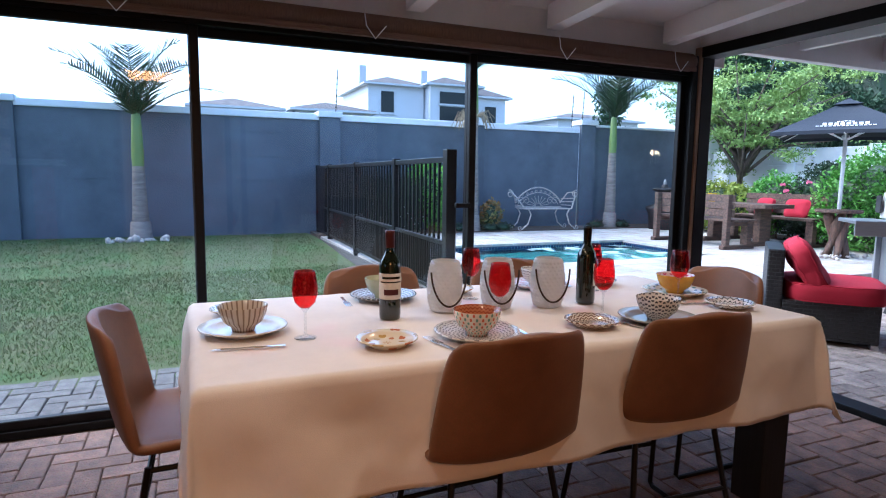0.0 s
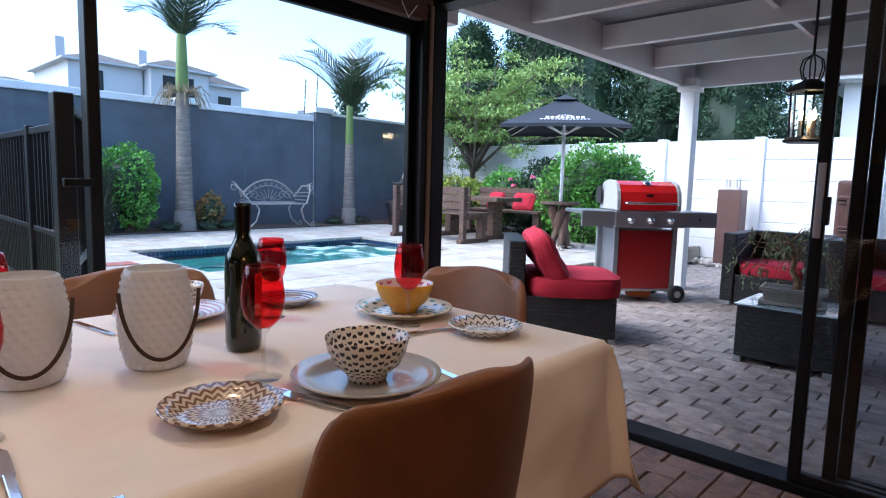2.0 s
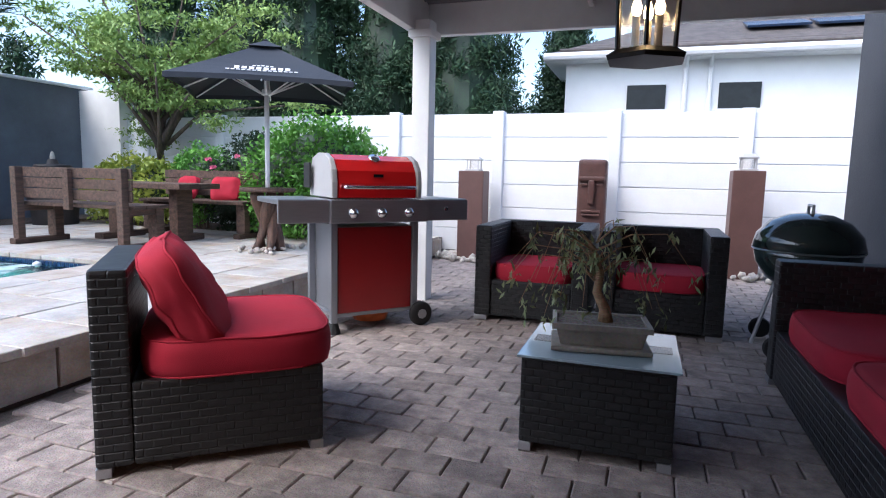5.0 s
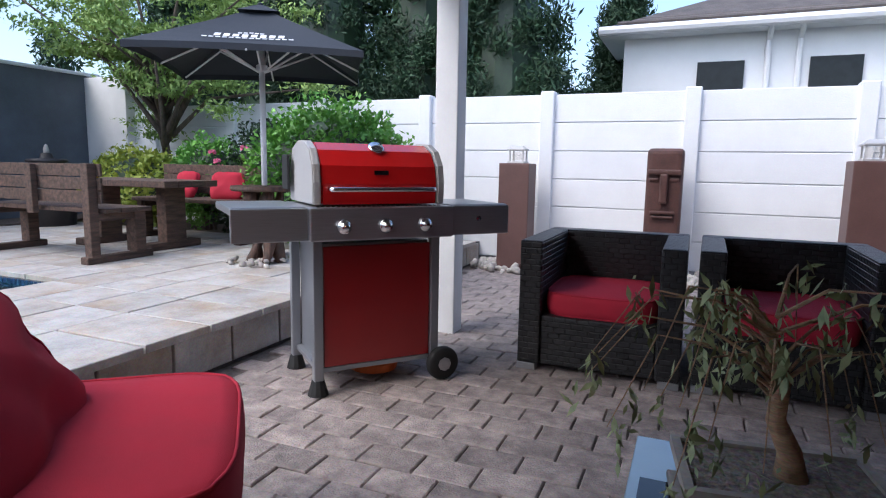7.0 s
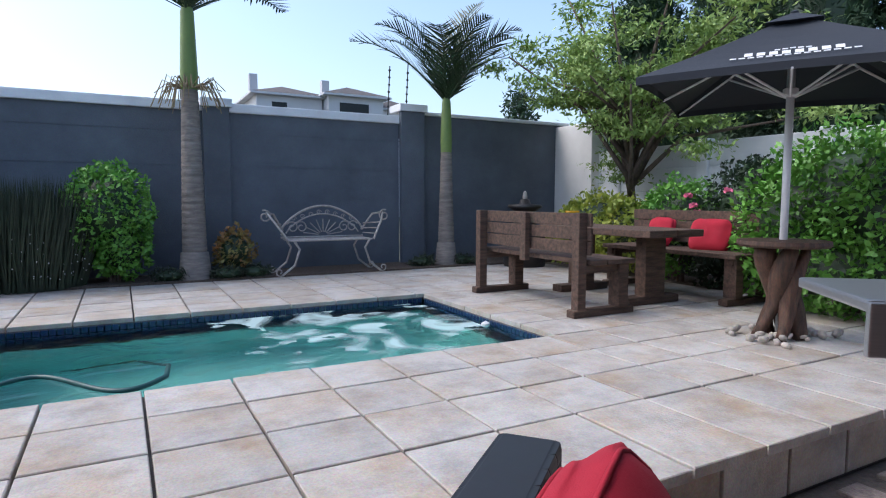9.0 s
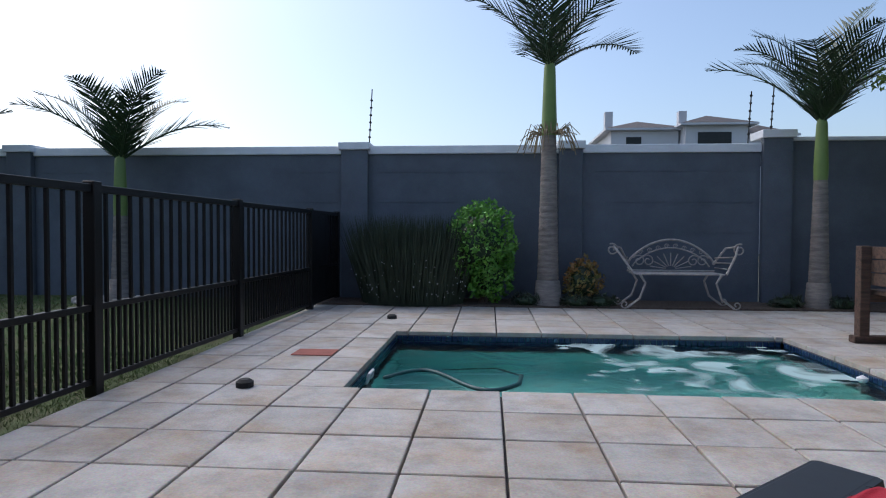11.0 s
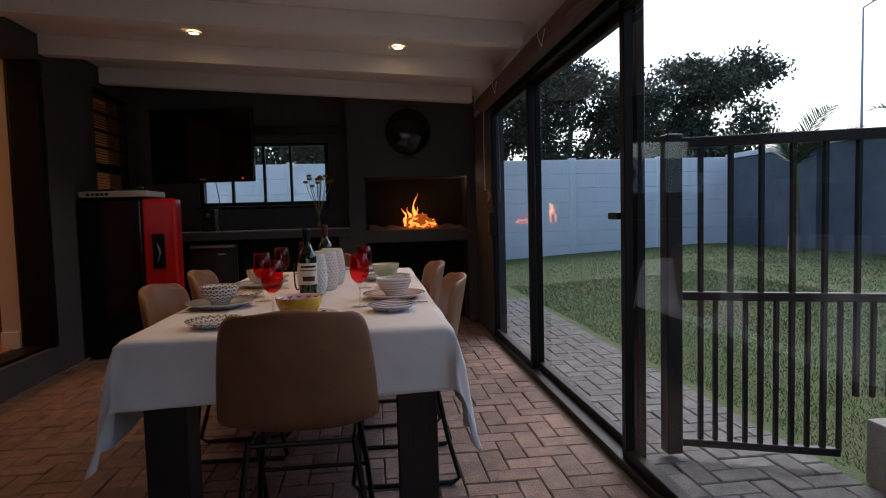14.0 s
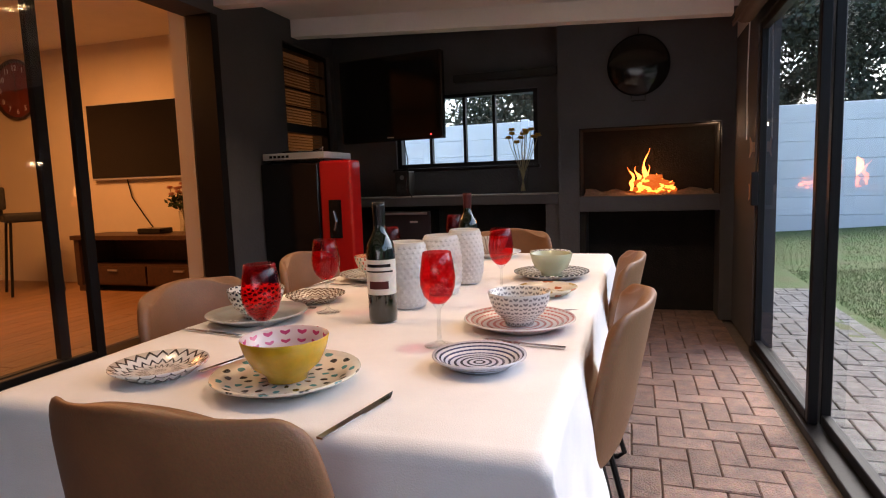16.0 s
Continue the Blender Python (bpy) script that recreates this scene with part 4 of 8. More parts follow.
def tablecloth():
    bm = bmesh.new()
    ox, oy, r = 0.21, 0.34, 0.012
    LX, LY = TX1 - TX0, TY1 - TY0
    us = np.concatenate([np.linspace(-ox, 0, 16), np.linspace(0.015, LX - 0.015, 110), np.linspace(LX, LX + ox, 16)])
    vs = np.concatenate([np.linspace(-oy, 0, 22), np.linspace(0.015, LY - 0.015, 56), np.linspace(LY, LY + oy, 22)])

    def ridge(d, w):
        return math.exp(-(d / w) ** 2)
    g = []
    for v in vs:
        row = []
        for u in us:
            du = -u if u < 0 else max(0, u - LX)
            dv = -v if v < 0 else max(0, v - LY)
            sx, sy = (-1 if u < 0 else 1), (-1 if v < 0 else 1)
            cu, cv = min(max(u, 0), LX), min(max(v, 0), LY)
            drop = math.hypot(du, dv)
            crumple = noise.noise(Vector((u * 5, v * 5, 2))) + 0.5 * noise.noise(Vector((u * 13, v * 11, 7)))
            fold = 0.003 * (ridge(cv - LY * 0.5, 0.008) + ridge(cu - LX * 0.27, 0.008) + ridge(cu - LX * 0.76, 0.008))
            z = TZ + 0.0012 * crumple * (0 if drop else 1) + (fold * 0.6 if not drop else 0)
            x, y = TX0 + cu, TY0 + cv
            if drop:
                k = min(1, drop / 0.14)
                soft = 0.014 * math.sin(u * 7 + 1.3) + 0.008 * math.sin(u * 17 + v * 9) + 0.010 * math.sin(v * 9 + 0.6) + 0.009 * crumple
                x += sx * (r * (du > 0) + 0.16 * du)
                y += sy * (r * (dv > 0) + 0.13 * dv)
                if du and dv:
                    c = min(du / ox, dv / oy)
                    x += sx * (0.04 * c - 0.03 * math.sin(3.14 * min(1, dv / oy)) * c)
                    y += sy * (0.035 * c + 0.03 * math.sin(6.28 * du / ox) * c)
                elif dv:
                    y += sy * soft * k + sy * fold
                else:
                    x += sx * soft * k
                z -= max(0, drop - 0.004) * 0.985
            row.append(bm.verts.new((x, y, z)))
        g.append(row)
    for j in range(len(vs) - 1):
        for i in range(len(us) - 1):
            bm.faces.new((g[j][i], g[j][i + 1], g[j + 1][i + 1], g[j + 1][i]))
    bmesh.ops.recalc_face_normals(bm, faces=bm.faces)
    bmesh.ops.solidify(bm, geom=bm.faces[:], thickness=0.0015)
    return bm


tagged(part("tablecloth", tablecloth(), M["cloth"], smooth=True), "creased white cotton tablecloth hanging over the dining table", "tablecloth")


def chair_shell():
    bm = bmesh.new()
    prof = [(0.23, 0.455), (0.20, 0.468), (0.12, 0.462), (0.02, 0.45), (-0.08, 0.445), (-0.16, 0.455), (-0.205, 0.485), (-0.228, 0.54), (-0.242, 0.61), (-0.255, 0.68), (-0.268, 0.75), (-0.278, 0.80), (-0.285, 0.83), (-0.287, 0.845)]
    wide = [0.17, 0.205, 0.222, 0.228, 0.232, 0.235, 0.236, 0.236, 0.232, 0.226, 0.218, 0.208, 0.19, 0.165]
    n = 14
    g = []
    for k, ((y, z), w) in enumerate(zip(prof, wide)):
        row = []
        for i in range(n + 1):
            u = -1 + 2 * i / n
            back = min(1, max(0, (k - 4) / 3))
            row.append(bm.verts.new((u * w * 1.05, y + back * 0.065 * abs(u) ** 2.2, z + (1 - back) * 0.05 * abs(u) ** 3 + (-0.012 * u * u if k == 13 else 0))))
        g.append(row)
    for j in range(len(prof) - 1):
        for i in range(n):
            bm.faces.new((g[j][i], g[j][i + 1], g[j + 1][i + 1], g[j + 1][i]))
    bmesh.ops.recalc_face_normals(bm, faces=bm.faces)
    bmesh.ops.solidify(bm, geom=bm.faces[:], thickness=0.032)
    return bm


def dining_chair():
    c = thing("dining_chair", "tan leather bucket dining chair on thin black steel legs", "chair", group="chairs round the dining table")
    shell = part("shell", chair_shell(), M["leather"], c, smooth=True)
    mod = shell.modifiers.new("round", "SUBSURF")
    mod.levels = mod.render_levels = 1
    for s in (-1, 1):
        part("sled_leg", tube([(s * 0.16, 0.15, 0.42), (s * 0.19, 0.19, 0.2), (s * 0.205, 0.215, 0.025), (s * 0.206, 0.2, 0.011), (s * 0.206, -0.19, 0.011), (s * 0.205, -0.215, 0.03), (s * 0.19, -0.17, 0.2), (s * 0.16, -0.13, 0.42)], 0.010, 8), M["black_steel"], c)
    for y, z in ((0.19, 0.2), (-0.17, 0.2)):
        part("crossbar", tube([(-0.19, y, z), (0.19, y, z)], 0.008, 8), M["black_steel"], c)
    part("seat_rail", tube([(-0.16, 0.15, 0.418), (0.16, 0.15, 0.418), (0.16, -0.13, 0.41), (-0.16, -0.13, 0.41)], 0.009, 8, closed=True), M["black_steel"], c)
    return c


seat0 = dining_chair()
seat0.matrix_basis = pose(0.82, 1.79, 0, 0, 0, 2)
for x, y, a in ((1.50, 1.81, -3), (0.77, 2.56, 181), (1.47, 2.57, 178), (0.03, 2.18, -92), (2.07, 2.22, 90)):
    copy_thing(seat0, pose(x, y, 0, 0, 0, a))


# ---- things on the table ----
def plate(name, r, material, label, x, y):
    p = lathe([(0, 0.004), (r * 0.55, 0.004), (r * 0.62, 0.0), (r * 0.66, 0.002), (r * 0.8, 0.012), (r * 0.985, 0.021), (r, 0.023), (r * 0.99, 0.026), (r * 0.8, 0.0165), (r * 0.66, 0.008), (r * 0.5, 0.0075), (0, 0.0075)], 40)
    return tagged(part(name, p, material, smooth=True, m=pose(x, y, TZ + 0.003, 0, 0, random.uniform(0, 90))), label, "plate")


def bowl(outer, inner, label, x, y, r=0.076, h=0.078):
    b = thing("bowl", label, "bowl", pose(x, y, TZ + 0.012))
    part("outside", lathe([(0, 0.006), (r * 0.46, 0.0), (r * 0.5, 0.012), (r * 0.78, 0.03), (r * 0.93, 0.055), (r, h), (r * 0.985, h + 0.002)], 36), outer, b, smooth=True)
    part("inside", lathe([(r * 0.985, h + 0.002), (r * 0.95, h), (r * 0.88, 0.055), (r * 0.72, 0.033), (r * 0.4, 0.017), (0, 0.014)], 36), inner, b, smooth=True)
    return b


P = dict(
    zigzag=ringed("black_zigzag_print", (0.72, 0.72, 0.70), (0.05, 0.05, 0.06), 0.030, 22, 1.3, 0.0, 0.6),
    navy=ringed("navy_ring_print", (0.62, 0.62, 0.68), (0.045, 0.05, 0.13), 0.0125, 44, 0.0, 0.35, 0.15),
    coral=ringed("coral_ring_print", (0.70, 0.64, 0.62), (0.50, 0.16, 0.15), 0.016, 52, 0.5, 0.45, 0.15),
    teal=ringed("teal_flower_print", (0.74, 0.68, 0.56), (0.10, 0.28, 0.28), 0.042, 13, 0.3, 1.0, 0.5, (0.05, 0.05, 0.05)),
    ochre=ringed("ochre_flower_print", (0.72, 0.65, 0.50), (0.42, 0.13, 0.05), 0.06, 6, 0.6, 1.0, 0.45, (0.45, 0.30, 0.10)),
    dots=ringed("black_fish_scale_print", (0.62, 0.62, 0.60), (0.04, 0.045, 0.05), 0.015, 40, 0.8, 0.5, 0.1),
    grey=ringed("grey_scroll_print", (0.70, 0.68, 0.64), (0.22, 0.21, 0.21), 0.013, 20, 0.9, 0.8, 0.2),
    brown=ringed("brown_lattice_print", (0.66, 0.60, 0.52), (0.17, 0.10, 0.07), 0.017, 24, 1.4, 0.2, 0.05),
    spot=ringed("black_spot_print", (0.74, 0.73, 0.70), (0.025, 0.03, 0.05), 0.017, 19, 0.7, 0.9, 0.22),
    floral=ringed("red_and_green_floral_print", (0.70, 0.66, 0.58), (0.55, 0.13, 0.07), 0.028, 24, 0.0, 1.0, 0.35, (0.16, 0.32, 0.27)),
    pink=ringed("pink_medallion_print", (0.74, 0.62, 0.60), (0.50, 0.06, 0.16), 0.018, 14, 0.8, 0.6, 0.25),
    stripe=ringed("brown_stripe_print", (0.55, 0.50, 0.43), (0.24, 0.19, 0.15), 0.0, 26, 0.0, 1.0, 0.55),
)
WG = M["white_glaze"]
for args in (("dinner_plate", 0.135, WG, "white glazed dinner plate", 0.17, 2.17), ("dinner_plate", 0.135, P["grey"], "grey patterned dinner plate", 0.84, 1.87),
             ("dinner_plate", 0.135, mat("grey_glaze", (0.45, 0.46, 0.45), 0.25, vary=0.1, bump=0, coat=0.4), "plain grey glazed dinner plate", 1.53, 1.83),
             ("dinner_plate", 0.135, P["teal"], "cream dinner plate with teal flowers", 1.97, 2.2), ("dinner_plate", 0.135, P["coral"], "dinner plate with coral rings", 1.48, 2.54),
             ("dinner_plate", 0.135, P["dots"], "dinner plate with black scale print", 0.74, 2.52), ("side_plate", 0.092, P["ochre"], "ochre flowered side plate", 0.55, 1.88),
             ("side_plate", 0.092, P["brown"], "brown and grey patterned side plate", 1.27, 1.86), ("side_plate", 0.092, P["zigzag"], "side plate with black zigzag rim", 1.98, 1.92),
             ("side_plate", 0.092, P["navy"], "side plate with navy rings", 1.80, 2.52), ("side_plate", 0.092, P["ochre"], "pale flowered side plate", 1.06, 2.55),
             ("side_plate", 0.092, P["zigzag"], "side plate with dark rim pattern", 0.17, 2.44)):
    plate(*args)
bowl(P["stripe"], P["stripe"], "brown striped stoneware bowl on a white plate", 0.17, 2.17)
bowl(P["floral"], ringed("orange_lattice_print", (0.50, 0.20, 0.09), (0.28, 0.06, 0.025), 0.012, 30, 1.2, 0.3, 0.2), "flowered bowl with an orange inside", 0.84, 1.87)
bowl(P["spot"], P["spot"], "white bowl with black leopard spots", 1.53, 1.83)
bowl(M["yellow_glaze"], P["pink"], "yellow bowl with a pink printed inside", 1.97, 2.2, 0.08)
bowl(P["grey"], P["grey"], "white bowl with grey scrollwork", 1.48, 2.54)
bowl(M["green_glaze"], M["green_glaze"], "pale green glazed bowl", 0.74, 2.52)


def goblet(x, y):
    g = thing("wine_goblet", "red glass wine goblet on a clear stem", "wine glass", pose(x, y, TZ + 0.003), "red goblets on the table")
    part("stem", lathe([(0, 0.002), (0.033, 0.0), (0.034, 0.002), (0.012, 0.006), (0.0045, 0.014), (0.004, 0.05), (0.0045, 0.082), (0.012, 0.092), (0, 0.094)], 24), M["clear_glass"], g, "clear glass stem and foot", smooth=True)
    o = [(0, 0.092), (0.016, 0.096), (0.031, 0.112), (0.038, 0.135), (0.039, 0.155), (0.035, 0.185), (0.031, 0.207)]
    part("cup", lathe(o + [(0.0298, 0.208)] + [(max(0, r - 0.0016), z + 0.0015) for r, z in o[::-1]], 28), M["red_glass"], g, "red glass cup", smooth=True)
    return g


g0 = goblet(0.34, 2.04)
for x, y in ((0.99, 2.0), (1.41, 1.98), (1.89, 2.1), (1.68, 2.4), (1.08, 2.41)):
    copy_thing(g0, pose(x, y, TZ + 0.003))


def wine_bottle(x, y, label, foil, turn):
    b = thing("wine_bottle", label, "wine bottle", pose(x, y, TZ + 0.003, 0, 0, turn))
    part("glass", lathe([(0, 0.004), (0.03, 0.0), (0.0365, 0.004), (0.0375, 0.02), (0.0375, 0.185), (0.034, 0.205), (0.022, 0.226), (0.0155, 0.242), (0.0145, 0.30), (0.0165, 0.301), (0.0165, 0.309), (0.0, 0.31)], 32), M["wine_glass"], b, smooth=True)
    part("capsule", lathe([(0.0152, 0.245), (0.0158, 0.27), (0.0172, 0.30), (0.0172, 0.311), (0, 0.3115)], 24), foil, b, "foil capsule", smooth=True)
    lab = bmesh.new()
    n = 20
    rows = [[lab.verts.new((0.0382 * math.cos(a), 0.0382 * math.sin(a), z)) for a in np.linspace(-1.6, 1.6, n)] for z in (0.075, 0.165)]
    for i in range(n - 1):
        lab.faces.new((rows[0][i], rows[0][i + 1], rows[1][i + 1], rows[1][i]))
    l = part("label", lab, M["paper"], b, "cream paper label", smooth=True)
    for z, h, w in ((0.15, 0.008, 0.9), (0.135, 0.004, 1.1), (0.10, 0.02, 0.7)):
        bar = bmesh.new()
        rows = [[bar.verts.new((0.0385 * math.cos(a), 0.0385 * math.sin(a), zz)) for a in np.linspace(-w, w, 14)] for zz in (z - h / 2, z + h / 2)]
        for i in range(13):
            bar.faces.new((rows[0][i], rows[0][i + 1], rows[1][i + 1], rows[1][i]))
        part("printed_bar", bar, M["black_gloss"] if h < 0.01 else M["foil"], l)
    return b


wine_bottle(0.66, 2.19, "red wine bottle with a dark red capsule and picture label", M["foil"], -100)
wine_bottle(1.48, 2.18, "dark wine bottle with a black capsule and white label", M["black_gloss"], 10)


def honeycomb_vase(x, y, turn):
    v = thing("hurricane_vase", "white honeycomb glass hurricane vase with a leather cord handle", "vase", pose(x, y, TZ + 0.003, 0, 0, turn), "glass vases along the table")
    o = [(0.04, 0.0), (0.052, 0.006), (0.062, 0.04), (0.066, 0.08), (0.065, 0.12), (0.059, 0.16), (0.053, 0.188)]
    bm = lathe([(0, 0.0)] + o + [(r - 0.004, z + 0.003) for r, z in o[::-1]] + [(0, 0.006)], 48)
    part("body", bm, M["honey_glass"], v, smooth=True)
    bumps = bmesh.new()
    for j in range(13):
        z = 0.014 + j * 0.0135
        r = np.interp(z, [q[1] for q in o], [q[0] for q in o])
        for i in range(22):
            a = 2 * math.pi * (i + 0.5 * (j % 2)) / 22
            c = Vector((math.cos(a), math.sin(a), 0))
            s = Vector((-c.y, c.x, 0))
            top = bumps.verts.new(c * (r + 0.0025) + Vector((0, 0, z)))
            ring = [bumps.verts.new(c * r + (s * math.cos(t) + Vector((0, 0, math.sin(t)))) * 0.0075 + Vector((0, 0, z))) for t in np.linspace(0, 2 * math.pi, 7)[:-1]]
            for q in range(6):
                bumps.faces.new((top, ring[q], ring[(q + 1) % 6]))
    part("honeycomb_relief", bumps, M["honey_glass"], v)
    part("cord_handle", tube([(0.062 * math.sin(a) * 1.08, -0.068 * math.cos(a) ** 2 * 0 - 0.055 - 0.016 * math.cos(a), 0.165 - 0.135 * math.cos(a)) for a in np.linspace(-1.5, 1.5, 24)], 0.0035, 8), M["rope"], v, "dark leather cord handle", smooth=True)
    return v


honeycomb_vase(0.89, 2.24, -8)
honeycomb_vase(1.10, 2.22, -12)
honeycomb_vase(1.30, 2.18, -14)


def cutlery(kind, x, y, a):
    c = thing(kind, "stainless steel table " + kind, kind, pose(x, y, TZ + 0.004, 0, 0, a), "cutlery on the table")
    part("handle", box(-0.006, 0.006, -0.10, 0.0, 0.0, 0.004, 0.0015), M["chrome"], c)
    if kind == "knife":
        bm = box(-0.007, 0.008, 0.0, 0.105, 0.001, 0.0025)
        for v in bm.verts:
            if v.co.y > 0.1 and v.co.x > 0:
                v.co.y -= 0.03
        part("blade", bm, M["chrome"], c)
    else:
        part("neck", box(-0.0125, 0.0125, 0.0, 0.04, 0.001, 0.0035, 0.001), M["chrome"], c)
        for k in range(4):
            part("tine", box(-0.012 + 0.007 * k, -0.009 + 0.007 * k, 0.04, 0.085, 0.002, 0.004), M["chrome"], c)
    return c


for a in (("fork", 0.70, 1.83, 10), ("knife", 1.0, 1.86, -5), ("knife", 1.68, 1.80, 170), ("fork", 1.40, 1.84, 15), ("knife", 0.17, 1.98, 82), ("knife", 2.08, 2.4, 80),
          ("fork", 1.86, 2.02, 75), ("fork", 1.64, 2.57, 172), ("knife", 1.30, 2.56, 8), ("fork", 0.58, 2.5, 176), ("knife", 0.98, 1.72, 85)):
    cutlery(*a)

# ---- things in the braai room ----
tv = thing("wall_television", "large black flat television on a wall bracket", "television", pose(-1.62, 0.94, 1.78, 0, 0, -8))
part("casing", box(-0.05, 0.0, -0.47, 0.47, -0.34, 0.33, 0.012), M["black_gloss"], tv)
part("screen", box(0.0, 0.004, -0.44, 0.44, -0.28, 0.305), mat("screen_glass", (0.004, 0.005, 0.005), 0.08, vary=0.05, bump=0), tv, "dark glossy screen")
part("badge", box(0.004, 0.006, -0.03, 0.03, -0.315, -0.307), M["silver"], tv)
part("standby_light", box(0.004, 0.006, 0.36, 0.368, -0.31, -0.302), M["red_dot"], tv, "tiny red standby light")
part("bracket_arm", box(-0.66, -0.05, -0.03, 0.03, -0.05, 0.05), M["black_steel"], tv)
part("cable", tube([(-0.03, 0.1, -0.33), (-0.05, 0.12, -0.5), (-0.04, 0.1, -0.72), (-0.1, 0.12, -0.8)], 0.004, 6), M["black_gloss"], tv)

fr = thing("bar_fridge", "black retro bar fridge with a glossy red door", "fridge", pose(-1.0, 0.13, 0))
part("cabinet", box(-0.55, 0.0, 0.0, 0.48, 0.02, 1.275, 0.012), M["black_gloss"], fr)
part("door", box(-0.16, 0.0, 0.485, 0.75, 0.04, 1.285, 0.03, 4), M["red_enamel"], fr, "glossy red door")
h = part("handle", box(0.0, 0.012, 0.56, 0.66, 0.72, 1.0, 0.006), M["black_gloss"], fr, "black recessed handle")
part("bottle_opener", tube([(0.014, 0.6, 0.78), (0.02, 0.62, 0.84), (0.014, 0.6, 0.92)], 0.008, 8), M["chrome"], h, "chrome bottle opener")
part("plinth", box(-0.5, -0.04, 0.04, 0.6, 0.0, 0.04), M["rubber"], fr)

tt = thing("turntable", "silver record turntable on top of the bar fridge", "turntable", pose(-1.27, 0.4, 1.288))
part("plinth", box(-0.18, 0.25, -0.26, 0.26, 0.015, 0.065, 0.006), M["silver"], tt)
part("platter", lathe([(0, 0.066), (0.14, 0.066), (0.15, 0.07), (0.15, 0.082), (0, 0.084)], 36), M["black_gloss"], tt, "black platter", m=pose(0.03, -0.05, 0))
part("tonearm", tube([(0.16, 0.2, 0.068), (0.16, 0.2, 0.1), (0.05, 0.14, 0.1), (0.04, 0.05, 0.09)], 0.006, 8), M["chrome"], tt)
for x in (-0.15, 0.22):
    for y in (-0.22, 0.22):
        part("foot", lathe([(0, 0), (0.022, 0), (0.022, 0.015), (0, 0.015)], 14), M["rubber"], tt, m=pose(x, y, 0))
for k in range(5):
    part("printed_bar", box(0.25, 0.252, -0.2 + 0.035 * k, -0.175 + 0.035 * k, 0.03, 0.048), M["black_gloss"], tt)

mf = thing("counter_fridge", "small dark steel fridge under the counter", "fridge")
part("body", box(-2.19, -1.96, 0.69, 1.14, 0.02, 0.86, 0.008), M["black_gloss"], mf)
part("door", box(-1.955, -1.925, 0.69, 1.14, 0.04, 0.86, 0.008), mat("dark_steel_door", (0.06, 0.06, 0.065), 0.35, 0.7, vary=0.1, bump=0.03), mf)
part("handle", box(-1.923, -1.905, 0.71, 1.12, 0.83, 0.85, 0.004), M["steel"], mf)
part("badge", box(-1.924, -1.92, 0.96, 1.03, 0.76, 0.775), M["silver"], mf)

sp = thing("loudspeaker", "small black loudspeaker on the counter", "speaker", pose(-2.1, 0.86, 0.986))
part("cabinet", box(-0.07, 0.07, -0.065, 0.065, 0.0, 0.22, 0.006), M["black_wood"], sp)
part("woofer", lathe([(0.045, 0.0), (0.05, 0.004), (0.04, 0.002), (0.012, -0.004), (0, 0.002)], 24), M["rubber"], sp, m=pose(0.072, 0, 0.075, 0, 90, 0))
part("tweeter", lathe([(0.018, 0.0), (0.02, 0.003), (0, 0.004)], 18), M["grey_plastic"], sp, m=pose(0.072, 0, 0.165, 0, 90, 0))


def flower_vase(name, m, petal, label, blooms, spread, tall, seed, leafiness):
    v = thing(name, label, "flower vase", m)
    part("glass", lathe([(0, 0), (0.042, 0), (0.045, 0.02), (0.04, 0.1), (0.05, 0.2), (0.047, 0.2), (0.037, 0.1), (0.041, 0.022), (0, 0.015)], 24), M["thin_glass"], v, "clear glass vase", smooth=True)
    rr = random.Random(seed)
    for k in range(blooms):
        a, q = rr.uniform(0, 6.28), spread * math.sqrt(rr.random())
        top = Vector((q * math.cos(a), q * math.sin(a), tall + rr.uniform(-0.06, 0.05)))
        part("stem", tube([(-top.x * 0.15, -top.y * 0.15, 0.02), (top.x * 0.15, top.y * 0.15, 0.18), (top.x * 0.8, top.y * 0.8, tall * 0.8), top], 0.003, 6), M["stem"], v)
        bm = bmesh.new()
        for ring in range(3):
            for i in range(9):
                b = 2 * math.pi * (i + ring * 0.4) / 9
                d, u = Vector((math.cos(b), math.sin(b), 0)), Vector((0, 0, 1))
                s = Vector((-d.y, d.x, 0)) * 0.015
                L, up = 0.042 - 0.008 * ring, 0.004 + 0.012 * ring
                p = [top + d * 0.004, top + d * L * 0.6 + s + u * up * 0.6, top + d * L + u * up, top + d * L * 0.6 - s + u * up * 0.6]
                bm.faces.new([bm.verts.new(c) for c in p])
        part("bloom", bm, petal, v)
    if leafiness:
        leafy("foliage", leaves([(0, 0, tall * 0.75, spread, spread, 0.07)], leafiness, 0.05, seed, 0.5), M["leaf_dark"], v)
    return v


flower_vase("flower_vase", pose(-2.08, 1.92, 0.986), M["sunflower"], "glass vase of yellow daisies on the counter", 12, 0.13, 0.47, 3, 0)
wok = thing("wok_pan", "large black steel pan hung on the chimney", "pan", pose(-1.93, 2.83, 1.92, 0, 90, 0))
part("dish", lathe([(0.215, 0.0), (0.225, 0.006), (0.21, 0.02), (0.15, 0.05), (0.08, 0.065), (0, 0.07)], 40), M["black_gloss"], wok, smooth=True)
part("grip", tube([(0.22, -0.05, 0.01), (0.26, -0.05, 0.015), (0.26, 0.05, 0.015), (0.22, 0.05, 0.01)], 0.006, 8), M["black_steel"], wok)
part("hook", tube([(-0.27, 0, 0.0), (-0.25, 0, 0.02), (-0.22, 0, 0.02)], 0.005, 6), M["black_steel"], wok)
